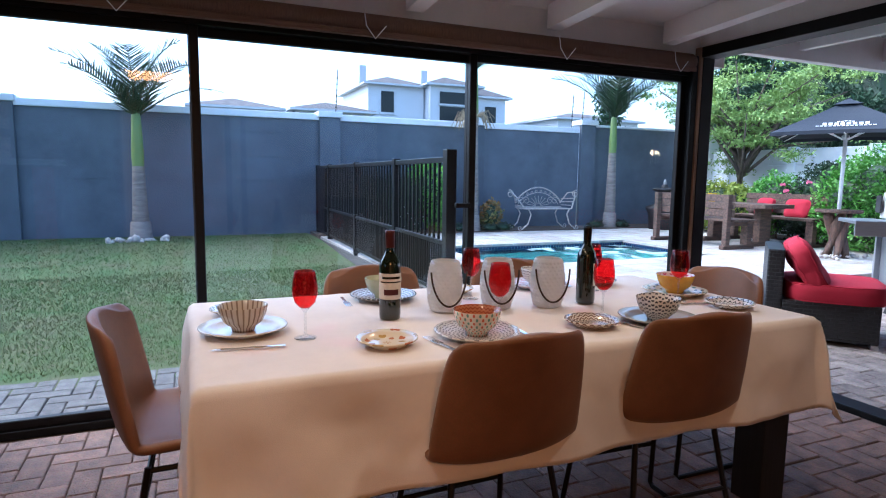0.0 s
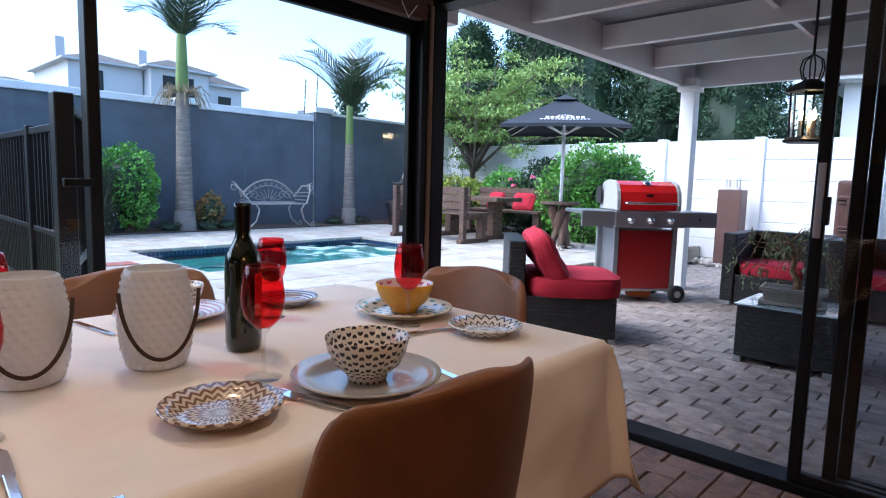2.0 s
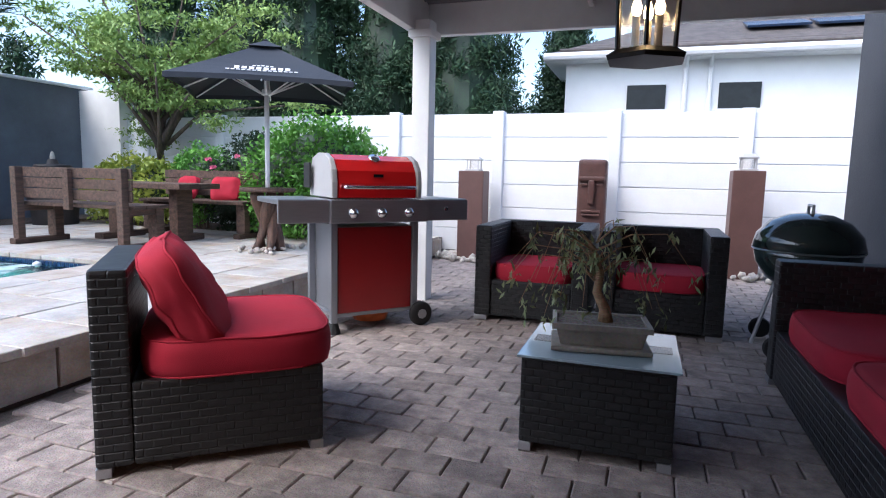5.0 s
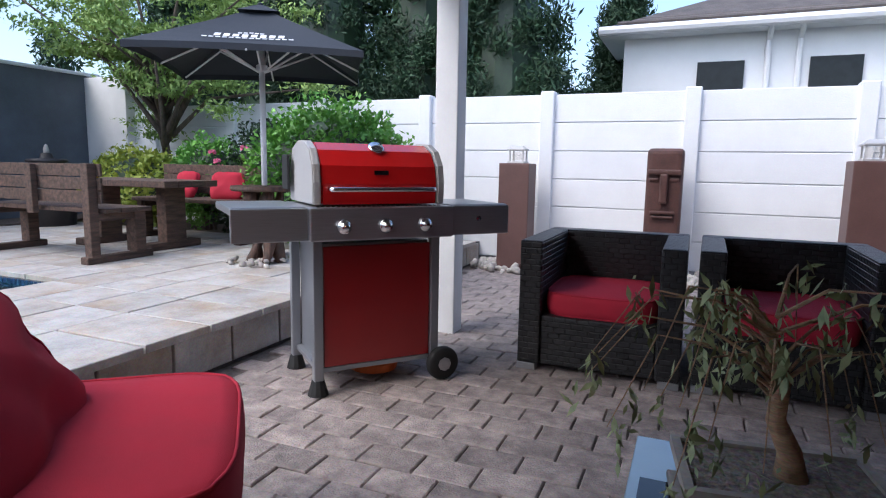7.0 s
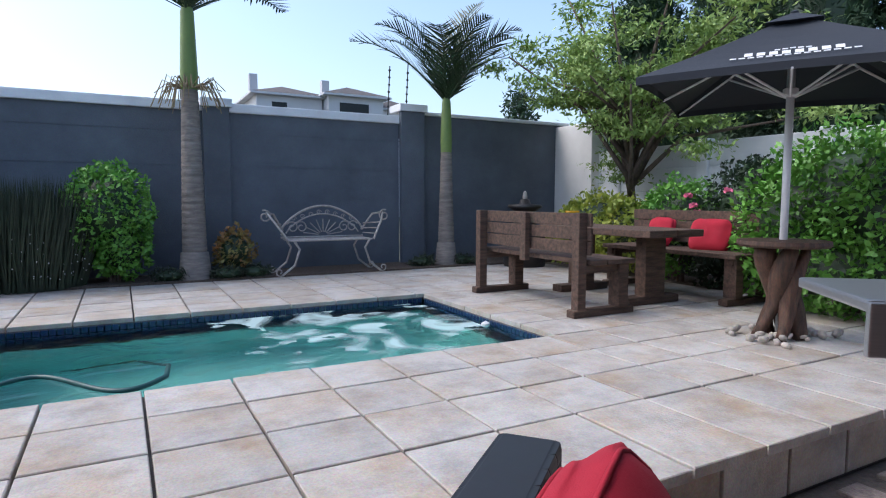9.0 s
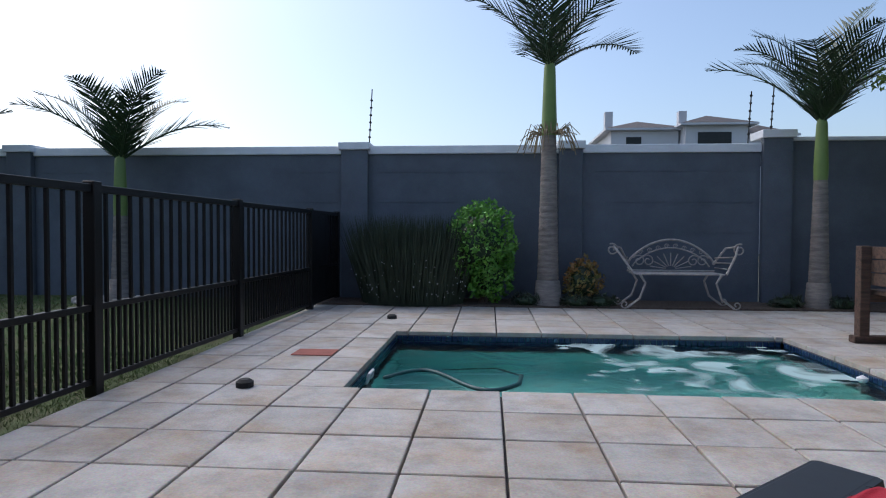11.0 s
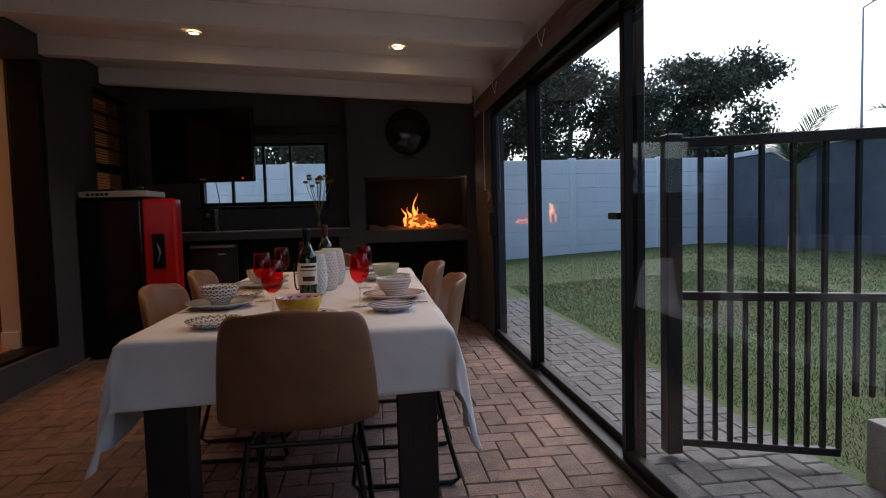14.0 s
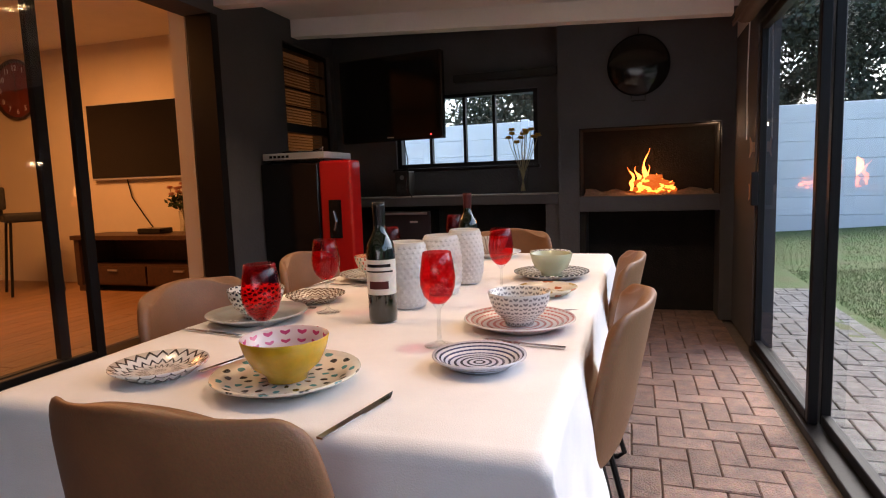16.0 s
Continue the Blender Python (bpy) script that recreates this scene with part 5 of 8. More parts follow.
ru = structure("blind_roller", box(-2.26, -2.2, 1.3, 2.2, 1.95, 2.02, 0.01), M["black_steel"], "black blind roller above the window", "trim")

bw = thing("window_1", "black framed sliding bar window in the back wall", "window", kind="structure")
part("window_frame", boxes((-2.4, -2.3, 0.72, 2.02, 1.23, 1.27), (-2.4, -2.3, 0.72, 2.02, 1.84, 1.87), (-2.4, -2.3, 0.72, 0.76, 1.27, 1.84), (-2.4, -2.3, 1.98, 2.02, 1.27, 1.84)), BF, bw)
for y in (1.04, 1.36, 1.63):
    part("mullion", box(-2.38, -2.32, y - 0.012, y + 0.012, 1.27, 1.84), BF, bw)
for a, b in ((0.76, 1.36), (1.36, 1.98)):
    part("pane", box(-2.352, -2.348, a, b, 1.27, 1.84), M["window"], bw).visible_shadow = False
part("window_sill", box(-2.29, -2.22, 0.7, 2.04, 1.2, 1.229, 0.004), BF, bw)
hw = thing("window_2", "black framed house window with half open slatted blind", "window", kind="structure")
part("window_frame", boxes((-2.2, -1.42, 0.02, 0.08, 1.3, 1.34), (-2.2, -1.42, 0.02, 0.08, 2.23, 2.27), (-2.2, -2.16, 0.02, 0.08, 1.34, 2.23), (-1.46, -1.42, 0.02, 0.08, 1.34, 2.23), (-2.16, -1.46, 0.02, 0.08, 1.56, 1.63)), BF, hw)
for z in (1.77, 1.92, 2.08):
    part("glazing_bar", box(-2.16, -1.46, 0.03, 0.06, z, z + 0.014), BF, hw)
part("pane", box(-2.16, -1.46, 0.046, 0.05, 1.34, 2.23), M["window"], hw).visible_shadow = False
for k in range(34):
    part("blind_slat", box(-2.14, -1.48, -0.03, 0.0, 1.36 + 0.025 * k, 1.363 + 0.025 * k), M["lath"], hw)

bx = thing("speaker_cabinet", "tall black cabinet with a steel corner and white tag", "cabinet", pose(1.42, 0.2, 0))
part("body", box(0.0, 0.4, 0.0, 0.42, 0.02, 1.0, 0.01), M["black_gloss"], bx)
part("tag", box(-0.003, 0.0, 0.33, 0.42, 0.5, 0.55), M["print_white"], bx, "white tag")
part("corner_guard", box(-0.004, 0.001, 0.34, 0.424, 0.03, 0.1), M["steel"], bx, "steel corner guard")
part("foot", box(0.03, 0.37, 0.03, 0.39, 0.0, 0.02), M["rubber"], bx)
for k, (z, h) in enumerate(((1.25, 0.12), (0.98, 0.1))):
    cl = thing("wall_cleat", "small pale cord cleat on the corner wall", "cleat", pose(-1.17, 3.485, z))
    part("base", box(-0.012, 0.012, -0.008, 0.014, -h / 4, h / 4, 0.004), M["lath"], cl)
    part("horns", tube([(0, -0.014, -h / 2), (0, -0.008, -h / 4), (0, -0.008, h / 4), (0, -0.014, h / 2)], [0.003, 0.006, 0.006, 0.003], 8), M["lath"], cl)
tagged(part("blind_cord", tube([(-1.25, 3.47, 2.1), (-1.24, 3.46, 1.7), (-1.22, 3.46, 1.3)], 0.004, 6), M["white_metal"]), "white blind cord tied to a cleat", "cord")

# ---- lounge behind the house door ----
C = M["cream_wall"]
structure("lounge_wall_south", box(-1.85, 4.0, -3.85, -3.7, 0.1, 2.7), C, "cream lounge wall", "wall")
structure("lounge_wall_west", box(-1.85, -1.72, -3.7, -0.85, 0.1, 2.7), C, "cream lounge wall behind the television", "wall")
structure("lounge_wall_east", box(4.0, 4.15, -3.85, -0.1, 0.1, 2.7), C, "cream lounge wall", "wall")
structure("lounge_wall_north", box(-1.42, -0.575, -0.23, -0.102, 0.1, 2.52), C, "cream lounge wall beside the door", "wall")
# Two added walls that keep sky light from showing through window_2.
structure("side_room_wall_1", box(-2.55, -1.85, -1.5, -1.4, 0.1, 2.7), C, "added cream wall closing off the room behind the blind", "wall")
structure("side_room_wall_2", box(-2.55, -2.455, -1.4, 0.12, 0.0, 2.7), C, "added cream wall closing off the room behind the blind", "wall")
structure("lounge_ceiling", box(-2.45, 4.15, -3.85, -0.102, 2.52, 2.7), M["ceiling"], "white lounge ceiling", "ceiling")
structure("lounge_floor_base", box(-2.45, 4.0, -3.7, -0.12, 0.05, 0.19), M["dark_wood"], "base of the lounge floor", "floor")
lf = thing("lounge_floor", "warm brown timber floorboards", "floor", kind="structure")
for j in range(26):
    x = -1.72 - 0.4 * (j % 3)
    while x < 2.6:
        part("plank", box(max(x, -1.72), min(x + 1.2, 2.6), -3.7 + 0.136 * j, -3.7 + 0.136 * j + 0.133, 0.19, 0.205, 0.002, 1), M["floorboard"], lf)
        x += 1.203
structure("lounge_baseboard", box(-0.574, -0.56, -0.232, -0.11, 0.205, 0.33, 0.003), M["white_paint"], "white baseboard", "baseboard")
hd1 = framed("house_door_1", 0.42, 2.18, 0.03, 0.2, 2.25, "black framed sliding glass house door", 0.06)
framed("house_door_2", 0.58, 2.2, -0.03, 0.2, 2.25, "black framed sliding glass house door pushed open", 0.06)
structure("house_door_jamb", box(-0.63, -0.56, -0.08, 0.125, 0.2, 2.27, 0.004), BF, "black house door jamb", "trim")
structure("house_door_track", box(-0.56, 2.2, -0.08, 0.08, 0.2, 0.222, 0.003), BF, "black house door track", "trim")
t2 = thing("lounge_television", "flat television mounted on the lounge wall", "television")
part("casing", box(-1.715, -1.67, -2.25, -0.99, 1.225, 1.95, 0.008), M["silver"], t2, "silver frame")
part("screen", box(-1.669, -1.664, -2.238, -1.002, 1.245, 1.938), M["black_gloss"], t2, "dark screen")
part("cable", tube([(-1.70, -1.85, 1.225), (-1.69, -1.80, 1.05), (-1.69, -1.66, 0.86), (-1.66, -1.55, 0.76)], 0.006, 6), M["black_gloss"], t2)
sb = thing("sideboard", "dark wood sideboard with drawers under the television", "sideboard")
part("top", box(-1.715, -1.27, -2.15, -0.52, 0.68, 0.72, 0.004), M["dark_wood"], sb)
for y in (-2.13, -0.6):
    part("side_panel", box(-1.71, -1.29, y, y + 0.06, 0.26, 0.68, 0.003), M["dark_wood"], sb)
part("body", box(-1.71, -1.33, -2.07, -0.6, 0.26, 0.45), M["dark_wood"], sb)
part("back_panel", box(-1.71, -1.69, -2.07, -0.6, 0.45, 0.68), M["dark_wood"], sb)
for k in range(2):
    d = part("drawer", box(-1.329, -1.305, -2.06 + 0.735 * k, -1.345 + 0.735 * k, 0.275, 0.44, 0.005), M["dark_wood"], sb)
    part("drawer_pull", box(-1.304, -1.29, -1.76 + 0.735 * k, -1.65 + 0.735 * k, 0.395, 0.41), M["steel"], d)
for y in (-2.12, -0.62):
    part("foot", box(-1.7, -1.3, y, y + 0.08, 0.205, 0.26), M["dark_wood"], sb)
flower_vase("rose_vase", pose(-1.48, -1.02, 0.721), M["rose"], "glass vase of peach roses on the sideboard", 14, 0.15, 0.38, 8, 220)
rt = thing("router_box", "small black router on the sideboard", "router", pose(-1.5, -1.38, 0.721))
part("case", box(-0.08, 0.08, -0.13, 0.13, 0, 0.05, 0.01), M["black_gloss"], rt)
ck = thing("wall_clock", "round dark red wall clock with pale numerals", "clock", pose(-1.717, -3.18, 2.17, 90, 0, 90))
part("rim", lathe([(0.29, 0), (0.305, 0.02), (0.29, 0.035), (0.27, 0.012), (0.27, 0.0)], 44), M["dark_wood"], ck, smooth=True)
part("dial", lathe([(0, 0.008), (0.275, 0.008)], 44), M["clock_red"], ck)
for k in range(12):
    a = math.radians(30 * (k + 1))
    words("numeral", str(k + 1), 0.075, M["print_white"], ck, pose(0.215 * math.sin(a), 0.215 * math.cos(a), 0.0095))
part("clock_pointer", box(-0.005, 0.005, -0.03, 0.17, 0.012, 0.015), M["dark_wood"], ck)
part("clock_pointer", box(-0.03, 0.11, -0.005, 0.005, 0.016, 0.019), M["dark_wood"], ck)
stl = thing("bar_stool", "dark padded bar stool on a cross base", "stool", pose(-1.2, -2.55, 0.205, 0, 0, 60))
part("seat", box(-0.2, 0.2, -0.2, 0.2, 0.66, 0.74, 0.03, 3), M["rubber"], stl)
part("backrest", box(-0.2, 0.2, -0.22, -0.17, 0.78, 0.98, 0.02, 3), M["rubber"], stl)
for s in (-1, 1):
    for q in (-1, 1):
        part("leg", tube([(s * 0.15, q * 0.15, 0.66), (s * 0.2, q * 0.2, 0.0)], 0.012, 8), M["black_steel"], stl)
part("back_post", tube([(0, -0.19, 0.7), (0, -0.2, 0.85)], 0.015, 8), M["black_steel"], stl)


# ---- patio things ----
def weave(m, size):
    t = m.node_tree
    co, sep, add, comb, br, bp = (t.nodes.new(k) for k in ("ShaderNodeTexCoord", "ShaderNodeSeparateXYZ", "ShaderNodeMath", "ShaderNodeCombineXYZ", "ShaderNodeTexBrick", "ShaderNodeBump"))
    t.links.new(co.outputs["Object"], sep.inputs[0])
    t.links.new(sep.outputs[0], add.inputs[0])
    t.links.new(sep.outputs[1], add.inputs[1])
    t.links.new(add.outputs[0], comb.inputs[0])
    t.links.new(sep.outputs[2], comb.inputs[1])
    t.links.new(comb.outputs[0], br.inputs["Vector"])
    br.inputs["Scale"].default_value = 1.0
    br.inputs["Brick Width"].default_value, br.inputs["Row Height"].default_value = size * 2, size
    br.inputs["Mortar Size"].default_value, br.inputs["Mortar Smooth"].default_value = size * 0.16, 1.0
    br.inputs["Color1"].default_value, br.inputs["Color2"].default_value, br.inputs["Mortar"].default_value = (1, 1, 1, 1), (0.7, 0.7, 0.7, 1), (0, 0, 0, 1)
    bp.inputs["Strength"].default_value, bp.inputs["Distance"].default_value = 0.9, 0.006
    t.links.new(br.outputs["Color"], bp.inputs["Height"])
    t.links.new(bp.outputs[0], t.nodes["Principled BSDF"].inputs["Normal"])


weave(M["wicker"], 0.03)
WK, RED = M["wicker"], M["red_fabric"]


def feet(th, xs, ys):
    for x in xs:
        for y in ys:
            part("foot", box(x, x + 0.1, y, y + 0.05, 0.0, 0.035, 0.003), M["steel"], th, "silver foot")


# local x: width, local y: towards the sitter's front is -y
def pad(name, th, sx, sy, sz, m, label="", crumple=0.012, seed=0, puff=0.3):
    c = part(name, cushion(sx, sy, sz, 14, puff, crumple, seed), RED, th, label, smooth=True, m=m)
    for side in (-1, 1):
        pts = []
        for u, v in [(q, -1) for q in np.linspace(-1, 0.9, 12)] + [(1, q) for q in np.linspace(-1, 0.9, 12)] + [(-q, 1) for q in np.linspace(-1, 0.9, 12)] + [(-1, -q) for q in np.linspace(-1, 0.9, 12)]:
            w = noise.noise(Vector((u * 2 + seed, v * 2, side))) * crumple
            pts.append((u * sx / 2 * (0.97 - 0.13 * abs(v) ** 5) + w * 0.5, v * sy / 2 * (0.97 - 0.13 * abs(u) ** 5) + w * 0.4, side * sz / 2 * (1 - puff) + w))
        part("piping", tube(pts, 0.005, 6, closed=True), RED, c, smooth=True)
    return c


lounge = thing("lounge_chair", "armless black wicker patio chair with red cushions", "chair", pose(4.765, 3.425, 0, 0, 0, 40.5), "black wicker patio furniture")
part("seat_base", box(-0.36, 0.36, -0.35, 0.30, 0.035, 0.33, 0.012), WK, lounge)
part("backrest", box(-0.36, 0.36, 0.30, 0.42, 0.035, 0.72, 0.014), WK, lounge)
feet(lounge, (-0.36, 0.26), (-0.35, 0.37))
pad("seat_cushion", lounge, 0.76, 0.70, 0.15, pose(0, -0.06, 0.395), "red seat cushion", 0.004, 0, 0.14)
pad("back_cushion", lounge, 0.66, 0.46, 0.19, pose(-0.045, 0.13, 0.575, 60, 0, 0), "slumped red back cushion", 0.028, 5, 0.45)


def armchair():
    a = thing("patio_armchair", "black wicker patio armchair with a red seat cushion", "armchair", group="black wicker patio furniture")
    part("seat_base", box(-0.29, 0.29, -0.38, 0.28, 0.035, 0.30, 0.01), WK, a)
    part("backrest", box(-0.41, 0.41, 0.28, 0.40, 0.035, 0.70, 0.012), WK, a)
    for x in (-0.41, 0.292):
        part("armrest", box(x, x + 0.118, -0.40, 0.278, 0.035, 0.70, 0.012), WK, a)
    feet(a, (-0.41, 0.31), (-0.4, 0.34))
    pad("seat_cushion", a, 0.60, 0.64, 0.13, pose(0, -0.05, 0.36), "red seat cushion", 0.004, 0, 0.14)
    return a


arm0 = armchair()
arm0.matrix_basis = pose(7.38, 2.56, 0, 0, 0, -90)
copy_thing(arm0, pose(7.39, 1.68, 0, 0, 0, -91))
sofa = thing("patio_sofa", "black wicker patio sofa with red cushions", "sofa", pose(5.28, 0.72, 0, 0, 0, 180), "black wicker patio furniture")
part("seat_base", box(-0.9, 0.9, -0.41, 0.28, 0.035, 0.30, 0.01), WK, sofa)
part("backrest", box(-1.03, 1.03, 0.28, 0.42, 0.035, 0.72, 0.012), WK, sofa)
for x in (-1.03, 0.902):
    part("armrest", box(x, x + 0.128, -0.42, 0.278, 0.035, 0.66, 0.012), WK, sofa)
feet(sofa, (-1.03, 0.93), (-0.42, 0.36))
for k in range(2):
    pad("seat_cushion", sofa, 0.88, 0.68, 0.14, pose(-0.45 + 0.9 * k, -0.06, 0.365), "red seat cushion", 0.004, 0, 0.14)
    pad("back_cushion", sofa, 0.8, 0.46, 0.17, pose(-0.44 + 0.88 * k, 0.2, 0.62, 76, 0, 0), "red back cushion", 0.025, k + 2, 0.5)
ct = thing("coffee_table", "black wicker coffee table with a frosted glass top", "coffee table", pose(5.24, 1.94, 0), "black wicker patio furniture")
part("base", box(-0.26, 0.26, -0.28, 0.28, 0.035, 0.37, 0.01), WK, ct)
part("glass_top", box(-0.275, 0.275, -0.295, 0.295, 0.374, 0.384, 0.003), M["table_glass"], ct, "frosted glass top")
part("glass_band", box(-0.05, 0.05, -0.27, 0.27, 0.3845, 0.3855), M["black_gloss"], ct, "dark band across the glass")
feet(ct, (-0.26, 0.16), (-0.28, 0.23))

bon = thing("bonsai_tree", "small weeping bonsai in a shallow stone tray", "bonsai", pose(5.21, 1.95, 0.387, 0, 0, 8))
part("saucer", box(-0.13, 0.13, -0.19, 0.19, 0.0, 0.02, 0.006), M["pot"], bon)
tray = box(-0.105, 0.105, -0.165, 0.165, 0.02, 0.095, 0.006)
for v in tray.verts:
    k = 1 + (v.co.z - 0.06) * 1.6
    v.co.x, v.co.y = v.co.x * k, v.co.y * k
part("tray", tray, M["pot"], bon, "unglazed stone tray")
part("rim", boxes((-0.122, 0.122, -0.188, -0.170, 0.085, 0.108), (-0.122, 0.122, 0.170, 0.188, 0.085, 0.108), (-0.122, -0.105, -0.17, 0.17, 0.085, 0.108), (0.105, 0.122, -0.17, 0.17, 0.085, 0.108)), M["pot"], bon)
part("soil", box(-0.104, 0.104, -0.169, 0.169, 0.09, 0.1), M["gravel"], bon)
part("trunk", tube([(0, -0.02, 0.095), (0.005, -0.015, 0.15), (-0.015, 0.02, 0.22), (0.0, 0.01, 0.29), (0.01, 0.03, 0.36), (0.0, 0.06, 0.42)], [0.032, 0.022, 0.018, 0.016, 0.013, 0.009], 10), M["bonsai_bark"], bon, smooth=True)
rr = random.Random(9)
tips = []
for k in range(22):
    a, z = rr.uniform(0, 6.28), rr.uniform(0.26, 0.42)
    L = rr.uniform(0.18, 0.36)
    d = Vector((math.cos(a), math.sin(a) * 1.1, 0))
    s = Vector((0, 0.03, z))
    pts = [s, s + d * L * 0.35 + Vector((0, 0, 0.07)), s + d * L * 0.7 + Vector((0, 0, 0.08)), s + d * L + Vector((0, 0, -0.02 - rr.random() * 0.12))]
    part("branch", tube(pts, [0.005, 0.003, 0.002, 0.001], 5), M["bonsai_bark"], bon)
    for q in range(3):
        p = pts[1 + q]
        for _ in range(2):
            tips.append((p.x + rr.uniform(-.03, .03), p.y + rr.uniform(-.03, .03), p.z - 0.03, 0.022, 0.022, 0.06))
leafy("leaves", leaves(tips, 650, 0.036, 5, 0.3, 2.0, 0.1), M["leaf_bonsai"], bon, "thin drooping grey-green leaves")


# red gas grill; local x along its front, y towards its back
gr = thing("gas_grill", "red gas barbecue with steel side shelves and three knobs", "barbecue", pose(6.42, 3.51, 0, 0, 0, -40))
part("cabinet_door", box(-0.27, 0.27, 0.0, 0.02, 0.13, 0.70, 0.004), M["dark_red"], gr, "dark red front panel")
part("cabinet", box(-0.27, 0.27, 0.022, 0.44, 0.13, 0.71, 0.004), M["grey_plastic"], gr)
part("bottom_rail", box(-0.3, 0.3, 0.0, 0.44, 0.105, 0.128, 0.003), M["grey_plastic"], gr)
for x in (-0.32, 0.275):
    for y in (-0.01, 0.42):
        lg = part("leg", box(x, x + 0.045, y, y + 0.045, 0.06 if x < 0 else 0.1, 0.74, 0.006), M["grey_plastic"], gr)
        if x < 0:
            part("boot", lathe([(0, 0), (0.05, 0), (0.045, 0.02), (0.03, 0.07), (0, 0.07)], 12), M["rubber"], lg, "black plastic boot", m=pose(x + 0.022, y + 0.022, 0))
for y in (-0.04, 0.46):
    w = part("wheel", lathe([(0, -0.025), (0.05, -0.025), (0.078, -0.022), (0.085, -0.012), (0.085, 0.012), (0.078, 0.022), (0.05, 0.025), (0, 0.025)], 28), M["rubber"], gr, "black wheel", smooth=True, m=pose(0.33, y, 0.085, 90, 0, 0))
    part("hub", lathe([(0, 0.026), (0.035, 0.026), (0.035, 0.03), (0.02, 0.032), (0, 0.03)], 8), M["steel"], w, "grey hub")
part("gas_bottle", lathe([(0, 0.0), (0.12, 0.01), (0.13, 0.05), (0.12, 0.08), (0, 0.09)], 20), mat("orange_paint", (0.6, 0.12, 0.02), 0.4), gr, "orange gas bottle base", m=pose(0.05, 0.2, 0.02))
part("side_shelf", box(-0.68, -0.36, -0.06, 0.42, 0.855, 0.89, 0.01), M["steel"], gr)
part("side_shelf", box(0.36, 0.68, -0.06, 0.42, 0.855, 0.89, 0.01), M["steel"], gr)
part("shelf_apron", box(-0.68, -0.355, -0.075, -0.05, 0.74, 0.885, 0.006), M["steel"], gr)
part("shelf_apron", box(0.355, 0.68, -0.075, -0.05, 0.74, 0.885, 0.006), M["steel"], gr)
panel = part("control_panel", box(-0.352, 0.352, -0.09, 0.42, 0.735, 0.885, 0.008), M["steel"], gr, "steel control panel")
for x in (-0.2, 0.0, 0.2):
    k = part("knob", lathe([(0.03, 0), (0.036, 0.004), (0.03, 0.014), (0.022, 0.016), (0.02, 0.035), (0, 0.037)], 20), M["chrome"], gr, "chrome burner knob", smooth=True, m=pose(x, -0.09, 0.80, 90, 0, 0))
part("igniter", lathe([(0.014, 0), (0.014, 0.008), (0, 0.01)], 14), M["chrome"], gr, m=pose(0.5, -0.075, 0.82, 90, 0, 0))
for k in range(26):
    part("vent_slot", box(-0.31 + 0.024 * k, -0.3 + 0.024 * k, -0.05, -0.03, 0.886, 0.889), M["black_steel"], gr)


def lid_shape(x0, x1, grow=0.0):
    bm = bmesh.new()
    prof = [(-0.03, 0.895), (-0.035, 0.99), (-0.02, 1.07), (0.03, 1.14), (0.11, 1.175), (0.22, 1.18), (0.33, 1.15), (0.38, 1.05), (0.39, 0.895)]
    prof = [(y + (grow if y > 0.15 else -grow), z + (grow if z > 0.9 else 0)) for y, z in prof]
    a = [bm.verts.new((x0, y, z)) for y, z in prof]
    b = [bm.verts.new((x1, y, z)) for y, z in prof]
    for i in range(len(prof) - 1):
        bm.faces.new((a[i], a[i + 1], b[i + 1], b[i]))
    bm.faces.new(a[::-1])
    bm.faces.new(b)
    bm.faces.new((a[0], b[0], b[-1], a[-1]))
    bmesh.ops.recalc_face_normals(bm, faces=bm.faces)
    bmesh.ops.bevel(bm, geom=[e for e in bm.edges if abs(e.verts[0].co.x - e.verts[1].co.x) < 1e-5], offset=0.006, segments=2, affect="EDGES")
    return bm


lid = part("lid", lid_shape(-0.285, 0.285), M["red_enamel"], gr, "glossy red hood", smooth=False)
part("lid_end", lid_shape(-0.325, -0.287, 0.006), M["silver"], gr, "cast silver hood end")
part("lid_end", lid_shape(0.287, 0.325, 0.006), M["silver"], gr, "cast silver hood end")
part("lid_handle", tube([(-0.25, -0.04, 0.965), (-0.25, -0.085, 0.965), (-0.24, -0.09, 0.965), (0.24, -0.09, 0.965), (0.25, -0.085, 0.965), (0.25, -0.04, 0.965)], 0.011, 10), M["chrome"], gr, "chrome hood handle", smooth=True)
part("thermometer", lathe([(0.036, 0), (0.04, 0.006), (0.034, 0.014), (0, 0.012)], 24), M["chrome"], gr, "round chrome thermometer", smooth=True, m=pose(0.0, 0.045, 1.152, 38, 0, 0))
part("badge", box(-0.035, 0.035, -0.036, -0.028, 1.03, 1.05, 0.002), M["black_gloss"], gr)
part("axle", tube([(0.3, -0.04, 0.085), (0.3, 0.46, 0.085)], 0.008, 8), M["steel"], gr)
part("side_tool_hook", box(-0.36, -0.345, 0.3, 0.42, 0.95, 1.12, 0.006), M["rubber"], gr)

kb = thing("kettle_barbecue", "dark green enamel kettle barbecue with a wooden-grip lid", "barbecue", pose(7.0, 0.84, 0))
part("bowl", lathe([(0, 0.38), (0.12, 0.40), (0.22, 0.46), (0.285, 0.56), (0.3, 0.64), (0.295, 0.645)], 40), M["green_enamel"], kb, smooth=True)
part("lid", lathe([(0.302, 0.645), (0.31, 0.655), (0.29, 0.74), (0.22, 0.82), (0.12, 0.865), (0, 0.88)], 40), M["green_enamel"], kb, "domed green lid", smooth=True)
